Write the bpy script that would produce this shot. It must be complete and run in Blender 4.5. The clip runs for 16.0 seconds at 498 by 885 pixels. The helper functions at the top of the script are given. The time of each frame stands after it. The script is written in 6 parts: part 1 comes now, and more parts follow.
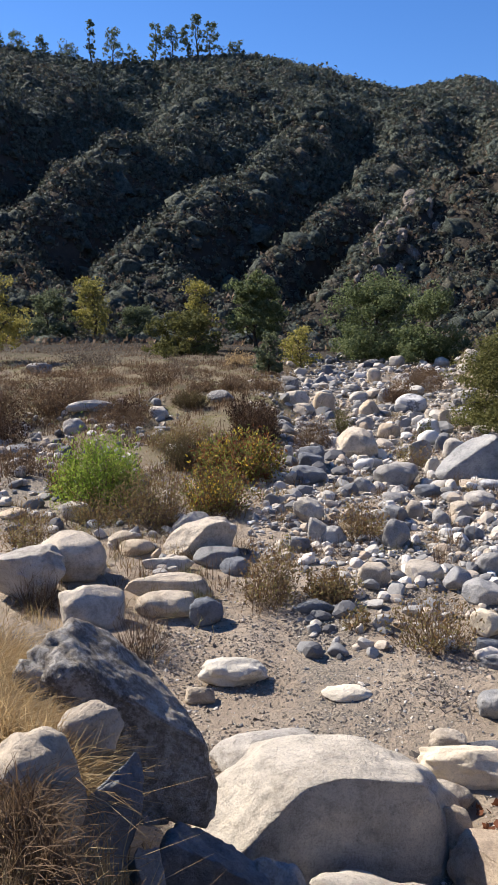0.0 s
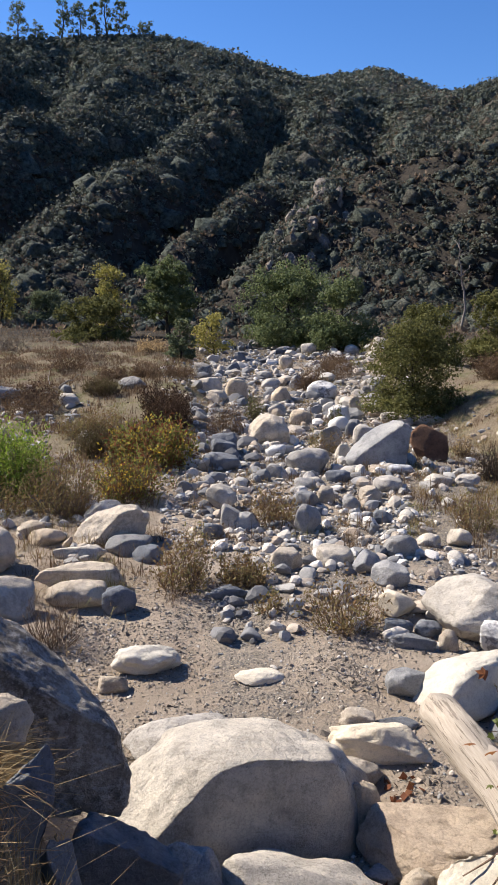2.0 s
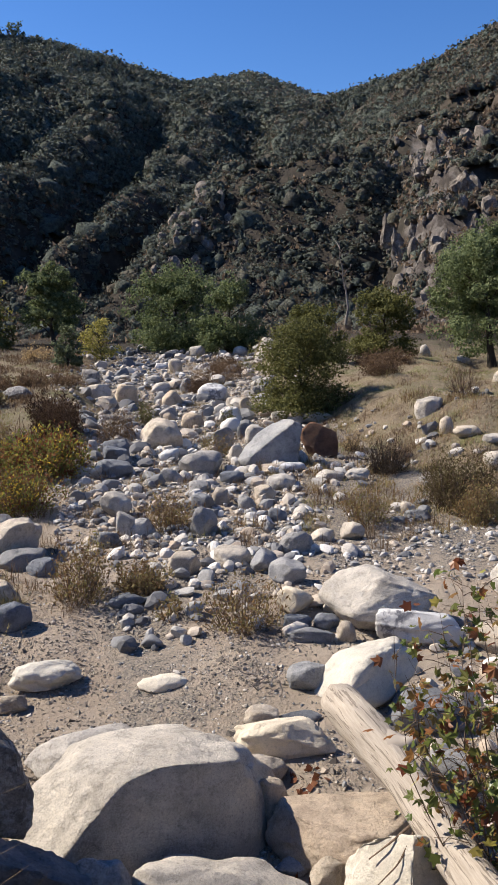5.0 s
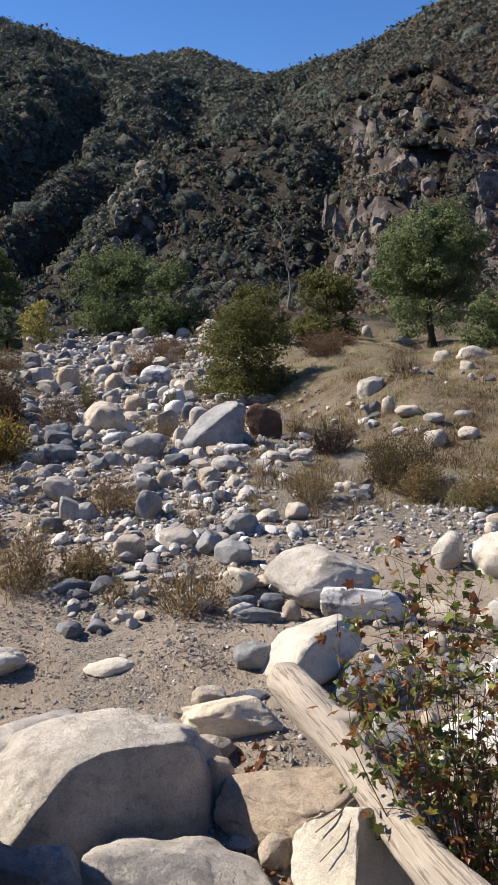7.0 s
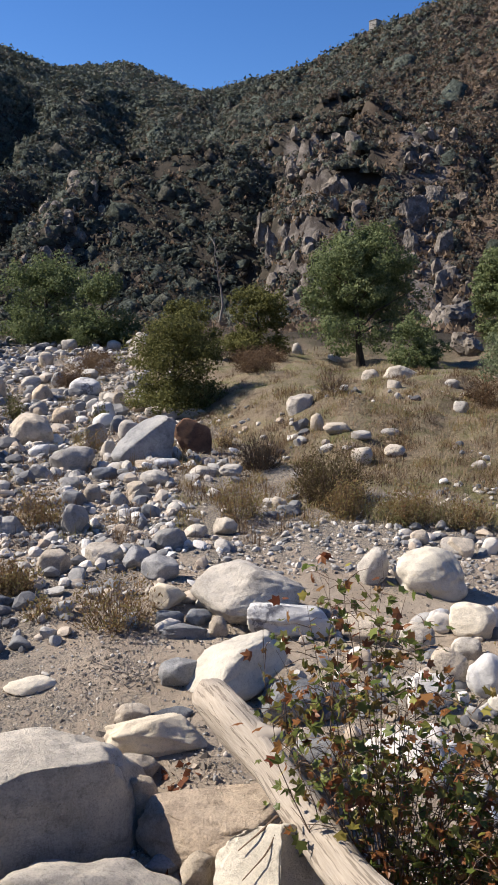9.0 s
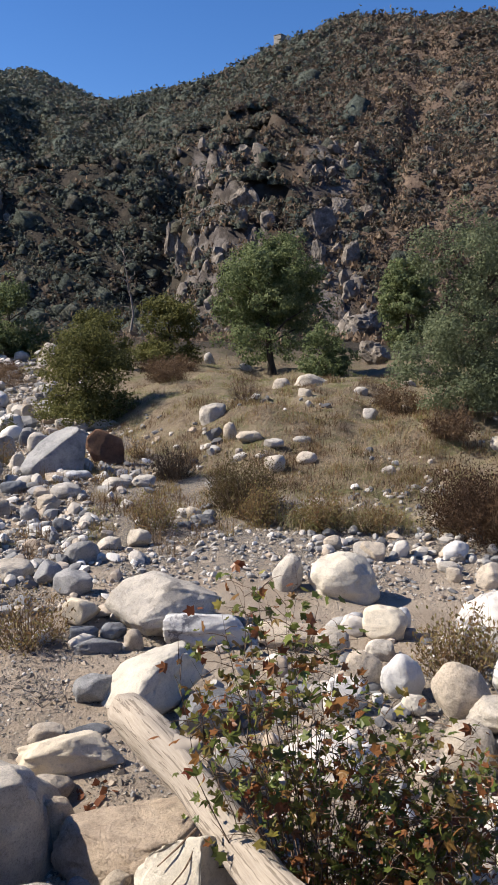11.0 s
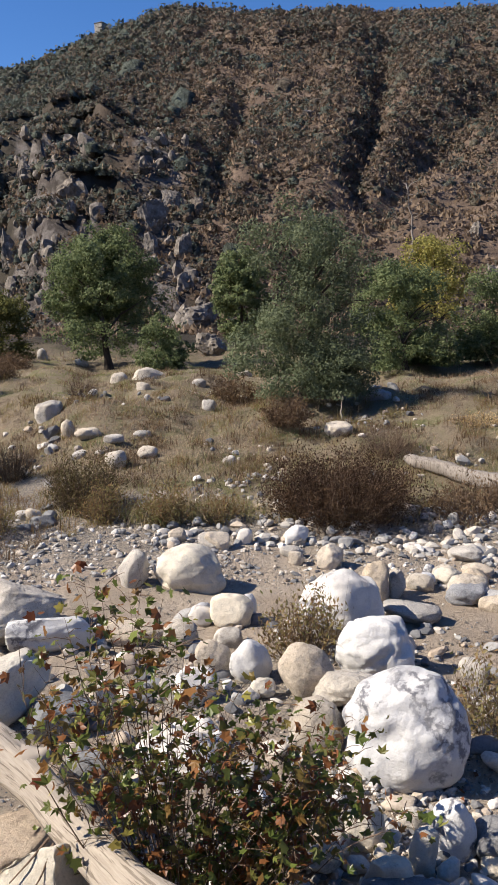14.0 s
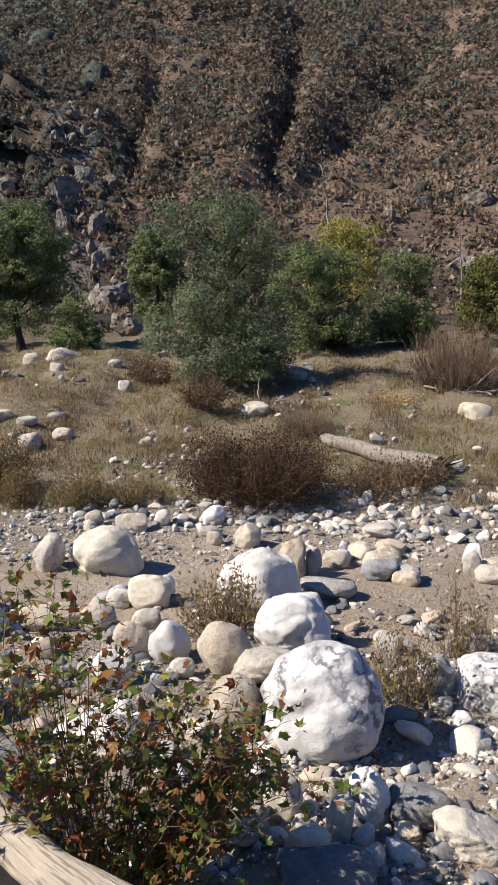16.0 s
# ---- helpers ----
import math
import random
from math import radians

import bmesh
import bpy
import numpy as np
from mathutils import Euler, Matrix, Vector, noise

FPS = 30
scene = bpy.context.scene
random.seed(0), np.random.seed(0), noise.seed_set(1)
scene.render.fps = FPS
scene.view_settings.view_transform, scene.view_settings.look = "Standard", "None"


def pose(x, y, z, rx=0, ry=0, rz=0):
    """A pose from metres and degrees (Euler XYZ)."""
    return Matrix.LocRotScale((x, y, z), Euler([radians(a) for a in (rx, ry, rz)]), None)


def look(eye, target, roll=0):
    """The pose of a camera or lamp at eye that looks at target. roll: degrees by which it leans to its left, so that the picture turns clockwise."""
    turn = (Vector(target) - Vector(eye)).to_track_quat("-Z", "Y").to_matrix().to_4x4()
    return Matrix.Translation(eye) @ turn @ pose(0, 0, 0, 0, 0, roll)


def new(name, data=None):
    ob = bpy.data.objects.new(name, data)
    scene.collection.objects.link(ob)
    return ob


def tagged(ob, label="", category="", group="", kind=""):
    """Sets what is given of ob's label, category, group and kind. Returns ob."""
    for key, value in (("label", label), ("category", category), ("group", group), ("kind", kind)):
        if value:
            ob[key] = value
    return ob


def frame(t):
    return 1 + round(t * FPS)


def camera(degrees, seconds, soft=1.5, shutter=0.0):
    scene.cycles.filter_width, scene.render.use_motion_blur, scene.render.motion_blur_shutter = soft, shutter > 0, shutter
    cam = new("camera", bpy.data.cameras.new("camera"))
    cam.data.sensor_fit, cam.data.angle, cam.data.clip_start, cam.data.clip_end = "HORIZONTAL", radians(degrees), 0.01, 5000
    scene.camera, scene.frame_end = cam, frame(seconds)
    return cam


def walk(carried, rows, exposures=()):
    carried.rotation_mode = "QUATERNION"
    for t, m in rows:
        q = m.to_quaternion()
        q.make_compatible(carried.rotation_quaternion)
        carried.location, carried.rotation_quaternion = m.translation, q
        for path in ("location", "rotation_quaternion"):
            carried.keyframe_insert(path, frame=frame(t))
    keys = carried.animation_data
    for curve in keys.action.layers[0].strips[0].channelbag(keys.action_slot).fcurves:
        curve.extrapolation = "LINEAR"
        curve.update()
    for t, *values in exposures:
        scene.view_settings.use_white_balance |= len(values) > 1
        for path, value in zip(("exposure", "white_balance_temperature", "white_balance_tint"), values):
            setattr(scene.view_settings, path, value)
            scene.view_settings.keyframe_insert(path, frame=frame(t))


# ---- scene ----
cam = camera(34.22, 16.0, soft=1.5)
PATH = [
    (0, pose(0.003, 0.001, 2.804, 81.52, 0, 0.00) @ pose(0, 0, 0, 0, 0, 0.12)),
    (0.5, pose(0.006, -0.001, 2.804, 81.71, 0, -1.27) @ pose(0, 0, 0, 0, 0, 0.57)),
    (1, pose(0.008, -0.004, 2.807, 81.14, 0, -2.61) @ pose(0, 0, 0, 0, 0, 0.88)),
    (1.5, pose(0.009, -0.004, 2.804, 80.79, 0, -4.39) @ pose(0, 0, 0, 0, 0, 1.08)),
    (2, pose(0.011, -0.006, 2.807, 80.63, 0, -6.22) @ pose(0, 0, 0, 0, 0, 0.76)),
    (2.5, pose(0.015, -0.017, 2.809, 80.42, 0, -7.57) @ pose(0, 0, 0, 0, 0, 0.18)),
    (3, pose(0.021, -0.019, 2.812, 80.59, 0, -9.09) @ pose(0, 0, 0, 0, 0, -0.53)),
    (3.5, pose(0.025, -0.017, 2.809, 80.71, 0, -10.63) @ pose(0, 0, 0, 0, 0, -0.98)),
    (4, pose(0.025, -0.020, 2.810, 80.81, 0, -11.96) @ pose(0, 0, 0, 0, 0, -0.90)),
    (6.5, pose(0.036, -0.019, 2.811, 80.25, 0, -16.50) @ pose(0, 0, 0, 0, 0, -1.09)),
    (7, pose(0.039, -0.021, 2.811, 79.48, 0, -17.75) @ pose(0, 0, 0, 0, 0, -0.96)),
    (7.5, pose(0.040, -0.021, 2.813, 79.30, 0, -18.81) @ pose(0, 0, 0, 0, 0, -0.61)),
    (8, pose(0.042, -0.022, 2.813, 79.33, 0, -19.87) @ pose(0, 0, 0, 0, 0, -0.20)),
    (8.5, pose(0.043, -0.023, 2.815, 79.67, 0, -21.01) @ pose(0, 0, 0, 0, 0, 0.24)),
    (9, pose(0.042, -0.025, 2.816, 80.52, 0, -22.80) @ pose(0, 0, 0, 0, 0, 0.79)),
    (11.5, pose(0.056, -0.022, 2.811, 81.07, 0, -30.70) @ pose(0, 0, 0, 0, 0, 0.47)),
    (12, pose(0.057, -0.029, 2.812, 80.75, 0, -32.80) @ pose(0, 0, 0, 0, 0, 0.53)),
    (12.5, pose(0.062, -0.031, 2.811, 80.55, 0, -35.10) @ pose(0, 0, 0, 0, 0, 0.84)),
    (13, pose(0.068, -0.028, 2.810, 80.43, 0, -37.11) @ pose(0, 0, 0, 0, 0, 0.68)),
    (13.5, pose(0.067, -0.038, 2.818, 80.57, 0, -38.80) @ pose(0, 0, 0, 0, 0, 0.05)),
    (14, pose(0.072, -0.038, 2.817, 80.79, 0, -40.26) @ pose(0, 0, 0, 0, 0, -0.36)),
    (14.5, pose(0.075, -0.041, 2.815, 80.59, 0, -41.78) @ pose(0, 0, 0, 0, 0, -0.64)),
    (15, pose(0.076, -0.043, 2.814, 80.25, 0, -43.50) @ pose(0, 0, 0, 0, 0, -0.39)),
    (15.5, pose(0.080, -0.036, 2.811, 79.93, 0, -44.90) @ pose(0, 0, 0, 0, 0, -0.01)),
    (16, pose(0.081, -0.041, 2.810, 79.43, 0, -46.14) @ pose(0, 0, 0, 0, 0, 0.14)),
]
walk(cam, PATH, [(0, 0.92, 6600, 12), (7, 0.7, 6600, 12), (16, 0.73, 6650, 12)])

# ---- light: a clear autumn day, sun ahead and to the left ----
SUN_AZ, SUN_EL = -57.0, 41.0
world = bpy.data.worlds.new("sky")
scene.world = world
world.use_nodes = True
wn = world.node_tree
sky = wn.nodes.new("ShaderNodeTexSky")
sky.sky_type = "NISHITA"
sky.sun_disc = False
sky.sun_elevation = radians(SUN_EL)
sky.sun_rotation = radians(SUN_AZ)
sky.altitude = 1800
sky.air_density = 1.0
sky.dust_density = 0.25
sky.ozone_density = 3.5
deep = wn.nodes.new("ShaderNodeHueSaturation")
deep.inputs["Saturation"].default_value = 1.24
deep.inputs["Hue"].default_value = 0.508
wn.links.new(sky.outputs[0], deep.inputs["Color"])
wn.links.new(deep.outputs[0], wn.nodes["Background"].inputs[0])
wn.nodes["Background"].inputs[1].default_value = 0.095
sun = new("sun", bpy.data.lights.new("sun", "SUN"))
sun.data.energy, sun.data.angle, sun.data.color = 5.0, radians(0.53), (1.0, 0.93, 0.82)
sun.matrix_basis = look((0, 0, 0), (
    -math.sin(radians(SUN_AZ)) * math.cos(radians(SUN_EL)),
    -math.cos(radians(SUN_AZ)) * math.cos(radians(SUN_EL)), -math.sin(radians(SUN_EL))))

# ---- noise and the lie of the land ----
def lattice(ix, iy, iz, seed):
    ix, iy, iz = (np.asarray(a) & 0xFFFF for a in (ix, iy, iz))
    h = (ix * 374761393 + iy * 668265263 + iz * 2147483647 + seed * 144665) & 0xFFFFFFFF
    h = ((h ^ (h >> 13)) * 1274126177) & 0xFFFFFFFF
    h = ((h ^ (h >> 16)) * 1103515245) & 0xFFFFFFFF
    return ((h ^ (h >> 15)) & 0xFFFFFF) / 0xFFFFFF


def vnoise(x, y, z, seed=0):
    """Smooth noise from -1 to 1 on arrays."""
    x, y, z = np.broadcast_arrays(np.asarray(x, float), np.asarray(y, float), np.asarray(z, float))
    i, j, k = (np.floor(a).astype(np.int64) for a in (x, y, z))
    u, v, w = ((a - b) for a, b in ((x, i), (y, j), (z, k)))
    u, v, w = (a * a * a * (a * (a * 6 - 15) + 10) for a in (u, v, w))
    out = 0.0
    for a in (0, 1):
        for b in (0, 1):
            for c in (0, 1):
                f = (u if a else 1 - u) * (v if b else 1 - v) * (w if c else 1 - w)
                out = out + f * lattice(i + a, j + b, k + c, seed)
    return out * 2 - 1


def fbm(x, y, z=0.0, octaves=4, seed=0, gain=0.5):
    out, amp = 0.0, 1.0
    x, y, z = np.asarray(x, float), np.asarray(y, float), np.asarray(z, float)
    for o in range(octaves):
        out = out + amp * vnoise(x * 2.03**o + 7.3 * o, y * 2.03**o - 3.1 * o, z * 2.03**o + 1.7 * o, seed + o)
        amp *= gain
    return out


def smooth(a, b, x):
    t = np.clip((x - a) / (b - a), 0, 1)
    return t * t * (3 - 2 * t)


SKY_AZ = [-180, -60, -17, -12.7, -9, -5.4, -1.2, 1.4, 4.4, 7.4, 9.7, 12.6, 17, 20, 24, 26, 28.7, 30.9, 33.2, 35.4, 46.5, 50, 57.6, 65, 120, 180]
SKY_EL = [9, 14, 16.9, 16.5, 16.2, 16.7, 17.0, 16.8, 16.3, 15.4, 14.8, 14.4, 13.7, 13.6, 14.5, 15.0, 16.3, 17.3, 18.1, 18.7, 18.8, 18.4, 18.1, 18.1, 12, 9]
# dry gullies down the hillside: azimuths and the elevations at which they lie
GULLIES = [
    ([6.1, 10.2, 12.5, 16.0], [-18.8, -14.4, -9.9, -5.4], 11.0, 2.3),
    ([4.5, 7.9, 10.5, 14.0], [-12.0, -7.8, -4.3, 1.1], 12.0, 2.2),
    ([4.6, 7.3, 9.8, 12.6], [-1.6, 1.5, 4.5, 7.5], 11.0, 2.0),
    ([2.7, 5.8, 6.8, 8.9, 12.3], [3.1, 6.1, 9.5, 13.6, 14.5], 9.0, 1.9),
    ([1.5, 6.0, 10.0], [22.5, 21.0, 18.0], 13.0, 3.0),
    ([1.5, 4.0, 7.5, 10.5], [7.0, 10.5, 14.0, 16.0], -5.0, 2.2),
    ([8.0, 12.1, 14.1, 16.4], [38.5, 39.7, 40.0, 40.7], 2.6, 0.9),
    ([8.1, 10.9, 15.8], [47.7, 49.0, 49.4], 4.0, 1.0),
    ([5.0, 9.5, 13.1, 16.2], [49.5, 52.1, 55.7, 58.8], 2.2, 1.5),
]


def polar(x, y):
    return np.hypot(x, y), np.degrees(np.arctan2(x, y))


def bank_mask(r, az):
    """The bank on which the path runs, round the origin."""
    toe = np.interp(az, [-180, -60, -25, -17, -10, -4, 2, 30, 50, 100, 180], [9, 9, 9, 7.6, 5.2, 3.6, 3.0, 2.6, 3.2, 3.4, 9])
    return 1 - smooth(0.3 * toe, toe, r)


def terrace_mask(r, az):
    toe = np.interp(az, [10, 13.5, 15.5, 19, 24, 30, 40, 63, 90], [95, 52, 27, 18.8, 13.8, 11.4, 10.8, 10.6, 10])
    return smooth(toe, toe + 5.5 + 0.05 * toe, r) * smooth(9, 13, az) * (1 - smooth(100, 130, az))


def bar_mask(r, az):
    toe = np.interp(az, [-40, -17, -13.5, -11.5, 3], [20, 19, 17, 12.6, 12.8])
    return smooth(toe, toe + 9, r) * (1 - smooth(1.2, 4.2, az + 0.03 * np.clip(r - 12, 0, 30) * 0)) * smooth(-120, -70, az)


def hill_range(az):
    foot = np.interp(az, [-180, -60, -25, 0, 10, 18, 25, 32, 40, 50, 65, 120, 180], [110, 90, 72, 66, 66, 64, 60, 56, 56, 58, 60, 90, 110])
    ridge = np.interp(az, [-180, -25, 0, 8, 20, 30, 40, 60, 120, 180], [300, 250, 250, 260, 255, 205, 190, 185, 260, 300])
    return foot, ridge


def bare(az, el_q):
    """Where the rock and the rubble chutes keep the brush away: the cliff and the pale chute beside it."""
    cliff = 0.62 * np.exp(-((az - 27.3) / 3.4) ** 4) * (1 - smooth(0.2, 0.32, el_q))
    chute = np.exp(-((az - 35.2 + 9 * el_q) / 1.9) ** 4) * (1 - smooth(0.2, 0.3, el_q))
    spur = np.exp(-((az - 10.5) / 4.2) ** 4) * smooth(0.02, 0.04, el_q) * (1 - smooth(0.1, 0.15, el_q))
    return np.clip(cliff + 0.8 * chute + 0.2 * spur, 0, 1)


def ground(x, y):
    """Height of the land at x, y (arrays or numbers)."""
    r, az = polar(x, y)
    z = 0.012 * np.clip(r - 8, 0, 90)
    z = z + 1.25 * bank_mask(r, az) * (1 + 0.15 * fbm(x * 0.7, y * 0.7, 0, 3, 5))
    z = z + 0.85 * terrace_mask(r, az) + 0.45 * bar_mask(r, az)
    near = 1 - smooth(30, 70, r)
    z = z + near * (0.07 * fbm(x * 0.5, y * 0.5, 0, 3, 11) + 0.028 * fbm(x * 2.6, y * 2.6, 0, 4, 12))
    z = z + (0.16 * fbm(x * 0.35, y * 0.35, 0, 3, 14) + 0.15 * fbm(x * 1.0, y * 1.0, 0, 4, 15)) * near * (terrace_mask(r, az) + bar_mask(r, az))
    foot, ridge = hill_range(az)
    q = np.clip((r - foot) / (ridge - foot), 0, 1)
    top = 2.8 + ridge * np.tan(np.radians(np.interp(az, SKY_AZ, SKY_EL)))
    rise = (top - 1.6) * (q * 1.12 - 0.12 * q * q) * smooth(0, 0.05, q)
    el = np.degrees(np.arctan2(rise - 1.2, r))
    hollow = 0.0
    for els, azs, deep, wide in GULLIES:
        off = (az - np.interp(el, els, azs)) / wide
        inside = smooth(els[0] - 4, els[0] + 1, el) * (1 - smooth(els[-1] - 1, els[-1] + 2.0, el))
        hollow = hollow + deep * inside * np.exp(-np.where(off > 0, off * 1.25, off * 0.8) ** 2)
    body = smooth(0, 0.15, q) * (1 - smooth(0.82, 1.0, q))
    rise = rise - hollow * body
    rise = rise + body * (4.0 * fbm(x * 0.022, y * 0.022, 0, 4, 21) + 1.6 * fbm(x * 0.11, y * 0.11, 0, 3, 23))
    crag = np.exp(-((az - 27.5) / 5.5) ** 2) * smooth(0.02, 0.1, q) * (1 - smooth(0.34, 0.5, q))
    ledge = np.floor(rise / 3.4 + 0.8 * fbm(x * 0.12, y * 0.12, 0, 2, 29)) * 3.4
    rise = rise + crag * (0.75 * (ledge - rise + 1.7) + 2.0 + 3.0 * np.abs(fbm(x * 0.11, y * 0.11, 0, 4, 27)))
    crest = 2.8 + 92 * np.tan(np.radians(np.interp(az, [5.5, 7.5, 9.5, 12, 15, 19, 22, 26], [-2, 1.8, 4.2, 6.4, 8.0, 9.0, 9.2, 6])))
    side = np.where(r < 92, (92 - r) / 19, (r - 92) / 75)
    spur = crest * np.clip(1 - side, 0, 1) ** 0.8 + smooth(1, 0.4, side) * (1.6 * fbm(x * 0.09, y * 0.09, 0, 4, 31) + 0.9 * np.abs(fbm(x * 0.3, y * 0.3, 0, 3, 32)))
    rise = np.where((az > 5.5) & (az < 26), np.maximum(rise, spur), rise)
    beyond = np.clip(r - ridge, 0, None)
    rise = rise - 0.3 * beyond
    far_el = np.interp(az, [2, 7, 10, 12.5, 14.2, 17, 20, 26], [10, 14.0, 14.6, 14.8, 15.1, 14.2, 13.0, 9])
    far = (2.8 + 470 * np.tan(np.radians(far_el))) * np.clip(1 - np.abs(r - 470) / 320, 0, 1) ** 0.8
    rise = np.where(beyond > 20, np.maximum(rise, far), rise)
    return z + np.where(r > foot, rise, 0.0)


def land(x, y):
    return float(ground(np.float64(x), np.float64(y)))

# ---- materials ----
class Mat:
    """A small helper round a node material."""

    def __init__(self, name):
        self.m = bpy.data.materials.new(name)
        self.m.use_nodes = True
        self.t = self.m.node_tree
        self.b = self.t.nodes["Principled BSDF"]

    def node(self, kind, **sockets):
        n = self.t.nodes.new(kind)
        for k, v in sockets.items():
            n.inputs[k.replace("_", " ")].default_value = v
        return n

    def link(self, a, b):
        self.t.links.new(a, b)
        return self

    def coords(self, which="Object"):
        return self.node("ShaderNodeTexCoord").outputs[which]

    def noise(self, scale, detail=4.0, rough=0.55, vec=None, which="Object"):
        n = self.node("ShaderNodeTexNoise", Scale=scale, Detail=detail, Roughness=rough)
        self.link(vec or self.coords(which), n.inputs["Vector"])
        return n.outputs["Fac"]

    def ramp(self, fac, *stops):
        n = self.node("ShaderNodeValToRGB")
        e = n.color_ramp.elements
        while len(e) < len(stops):
            e.new(0.5)
        for el, (at, col) in zip(e, stops):
            el.position, el.color = at, (*col, 1) if len(col) == 3 else col
        self.link(fac, n.inputs["Fac"])
        return n.outputs["Color"]

    def mix(self, fac, a, b, blend="MIX"):
        n = self.t.nodes.new("ShaderNodeMix")
        n.data_type, n.blend_type = "RGBA", blend
        for src, to in ((fac, n.inputs[0]), (a, n.inputs[6]), (b, n.inputs[7])):
            if isinstance(src, (int, float)):
                to.default_value = src
            elif isinstance(src, tuple):
                to.default_value = (*src, 1)
            else:
                self.link(src, to)
        return n.outputs[2]

    def math(self, op, a, b=0.0):
        n = self.t.nodes.new("ShaderNodeMath")
        n.operation = op
        for src, to in ((a, n.inputs[0]), (b, n.inputs[1])):
            if isinstance(src, (int, float)):
                to.default_value = src
            else:
                self.link(src, to)
        return n.outputs[0]

    def attr(self, name):
        n = self.t.nodes.new("ShaderNodeAttribute")
        n.attribute_name = name
        return n.outputs["Fac"]

    def bump(self, height, strength, distance):
        n = self.node("ShaderNodeBump", Strength=strength, Distance=distance)
        self.link(height, n.inputs["Height"])
        self.link(n.outputs[0], self.b.inputs["Normal"])
        return self

    def done(self, color, rough=0.85, spec=0.3):
        if isinstance(color, tuple):
            self.b.inputs["Base Color"].default_value = (*color, 1)
        else:
            self.link(color, self.b.inputs["Base Color"])
        self.b.inputs["Roughness"].default_value = rough
        self.b.inputs["Specular IOR Level"].default_value = spec
        return self.m


def rock_material(name, low, mid, high, streak=None, speck=0.5, lichen=None, stained=0.6, relief=1.0):
    """Weathered river rock: broad stains, mineral grain, fine relief; each one a little different."""
    m = Mat(name)
    info = m.node("ShaderNodeObjectInfo")
    vec = m.node("ShaderNodeVectorMath")
    vec.operation = "ADD"
    shift = m.math("MULTIPLY", info.outputs["Random"], 37.0)
    m.link(m.coords(), vec.inputs[0]).link(shift, vec.inputs[1])
    v = vec.outputs[0]
    broad = m.ramp(m.noise(2.6, 5, 0.62, v), (0.28, low), (0.52, mid), (0.75, high))
    tone = m.ramp(info.outputs["Random"], (0.0, (0.84, 0.85, 0.88)), (0.5, (1, 0.985, 0.96)), (1.0, (1.08, 1.0, 0.9)))
    c = m.mix(1.0, broad, tone, "MULTIPLY")
    grain = m.ramp(m.noise(90, 3, 0.7, v), (0.32, (0.55, 0.55, 0.57)), (0.5, (1, 1, 1)), (0.72, (1.2, 1.18, 1.15)))
    c = m.mix(speck, c, grain, "MULTIPLY")
    if streak:
        line = m.ramp(m.noise(streak[0], 7, 0.62, v), (0.455, (0, 0, 0)), (0.485, (1, 1, 1)), (0.505, (1, 1, 1)), (0.53, (0, 0, 0)))
        patch = m.ramp(m.noise(1.8, 3, 0.6, v), (0.44, (0, 0, 0)), (0.56, (1, 1, 1)))
        c = m.mix(m.math("MULTIPLY", m.mix(1.0, line, patch, "MULTIPLY"), 0.92), c, streak[1])
    stain = m.ramp(m.noise(5.0, 9, 0.74, v), (0.52, (0, 0, 0)), (0.68, (1, 1, 1)))
    c = m.mix(m.math("MULTIPLY", stain, stained), c, tuple(0.5 * a for a in low))
    mottle = m.ramp(m.noise(9.0, 8, 0.8, v), (0.34, (0.62, 0.61, 0.6)), (0.47, (1.05, 1.05, 1.05)), (0.66, (1.3, 1.28, 1.24)))
    c = m.mix(0.75 * relief, c, mottle, "MULTIPLY")
    if lichen:
        crust = m.ramp(m.noise(14, 10, 0.82, v), (0.48, (0, 0, 0)), (0.56, (1, 1, 1)))
        c = m.mix(m.math("MULTIPLY", crust, 0.75), c, lichen)
    pits = m.ramp(m.noise(38, 5, 0.75, v), (0.30, (0.45, 0.45, 0.45)), (0.44, (1, 1, 1)))
    c = m.mix(0.7 * relief, c, pits, "MULTIPLY")
    h = m.math("ADD", m.noise(7, 9, 0.72, v), m.math("MULTIPLY", m.noise(60, 5, 0.75, v), 0.3))
    vein = m.node("ShaderNodeTexVoronoi", Scale=3.2)
    vein.feature = "DISTANCE_TO_EDGE"
    bent = m.node("ShaderNodeVectorMath")
    bent.operation = "ADD"
    warp = m.node("ShaderNodeTexNoise", Scale=4.0, Detail=4.0)
    m.link(v, warp.inputs["Vector"]).link(v, bent.inputs[0]).link(warp.outputs["Color"], bent.inputs[1])
    m.link(bent.outputs[0], vein.inputs["Vector"])
    crack = m.ramp(vein.outputs["Distance"], (0.0, (0, 0, 0)), (0.012, (1, 1, 1)))
    h = m.math("ADD", h, m.math("MULTIPLY", crack, 0.04))
    m.bump(h, 0.85, 0.05 * relief)
    return m.done(c, 0.88, 0.25)


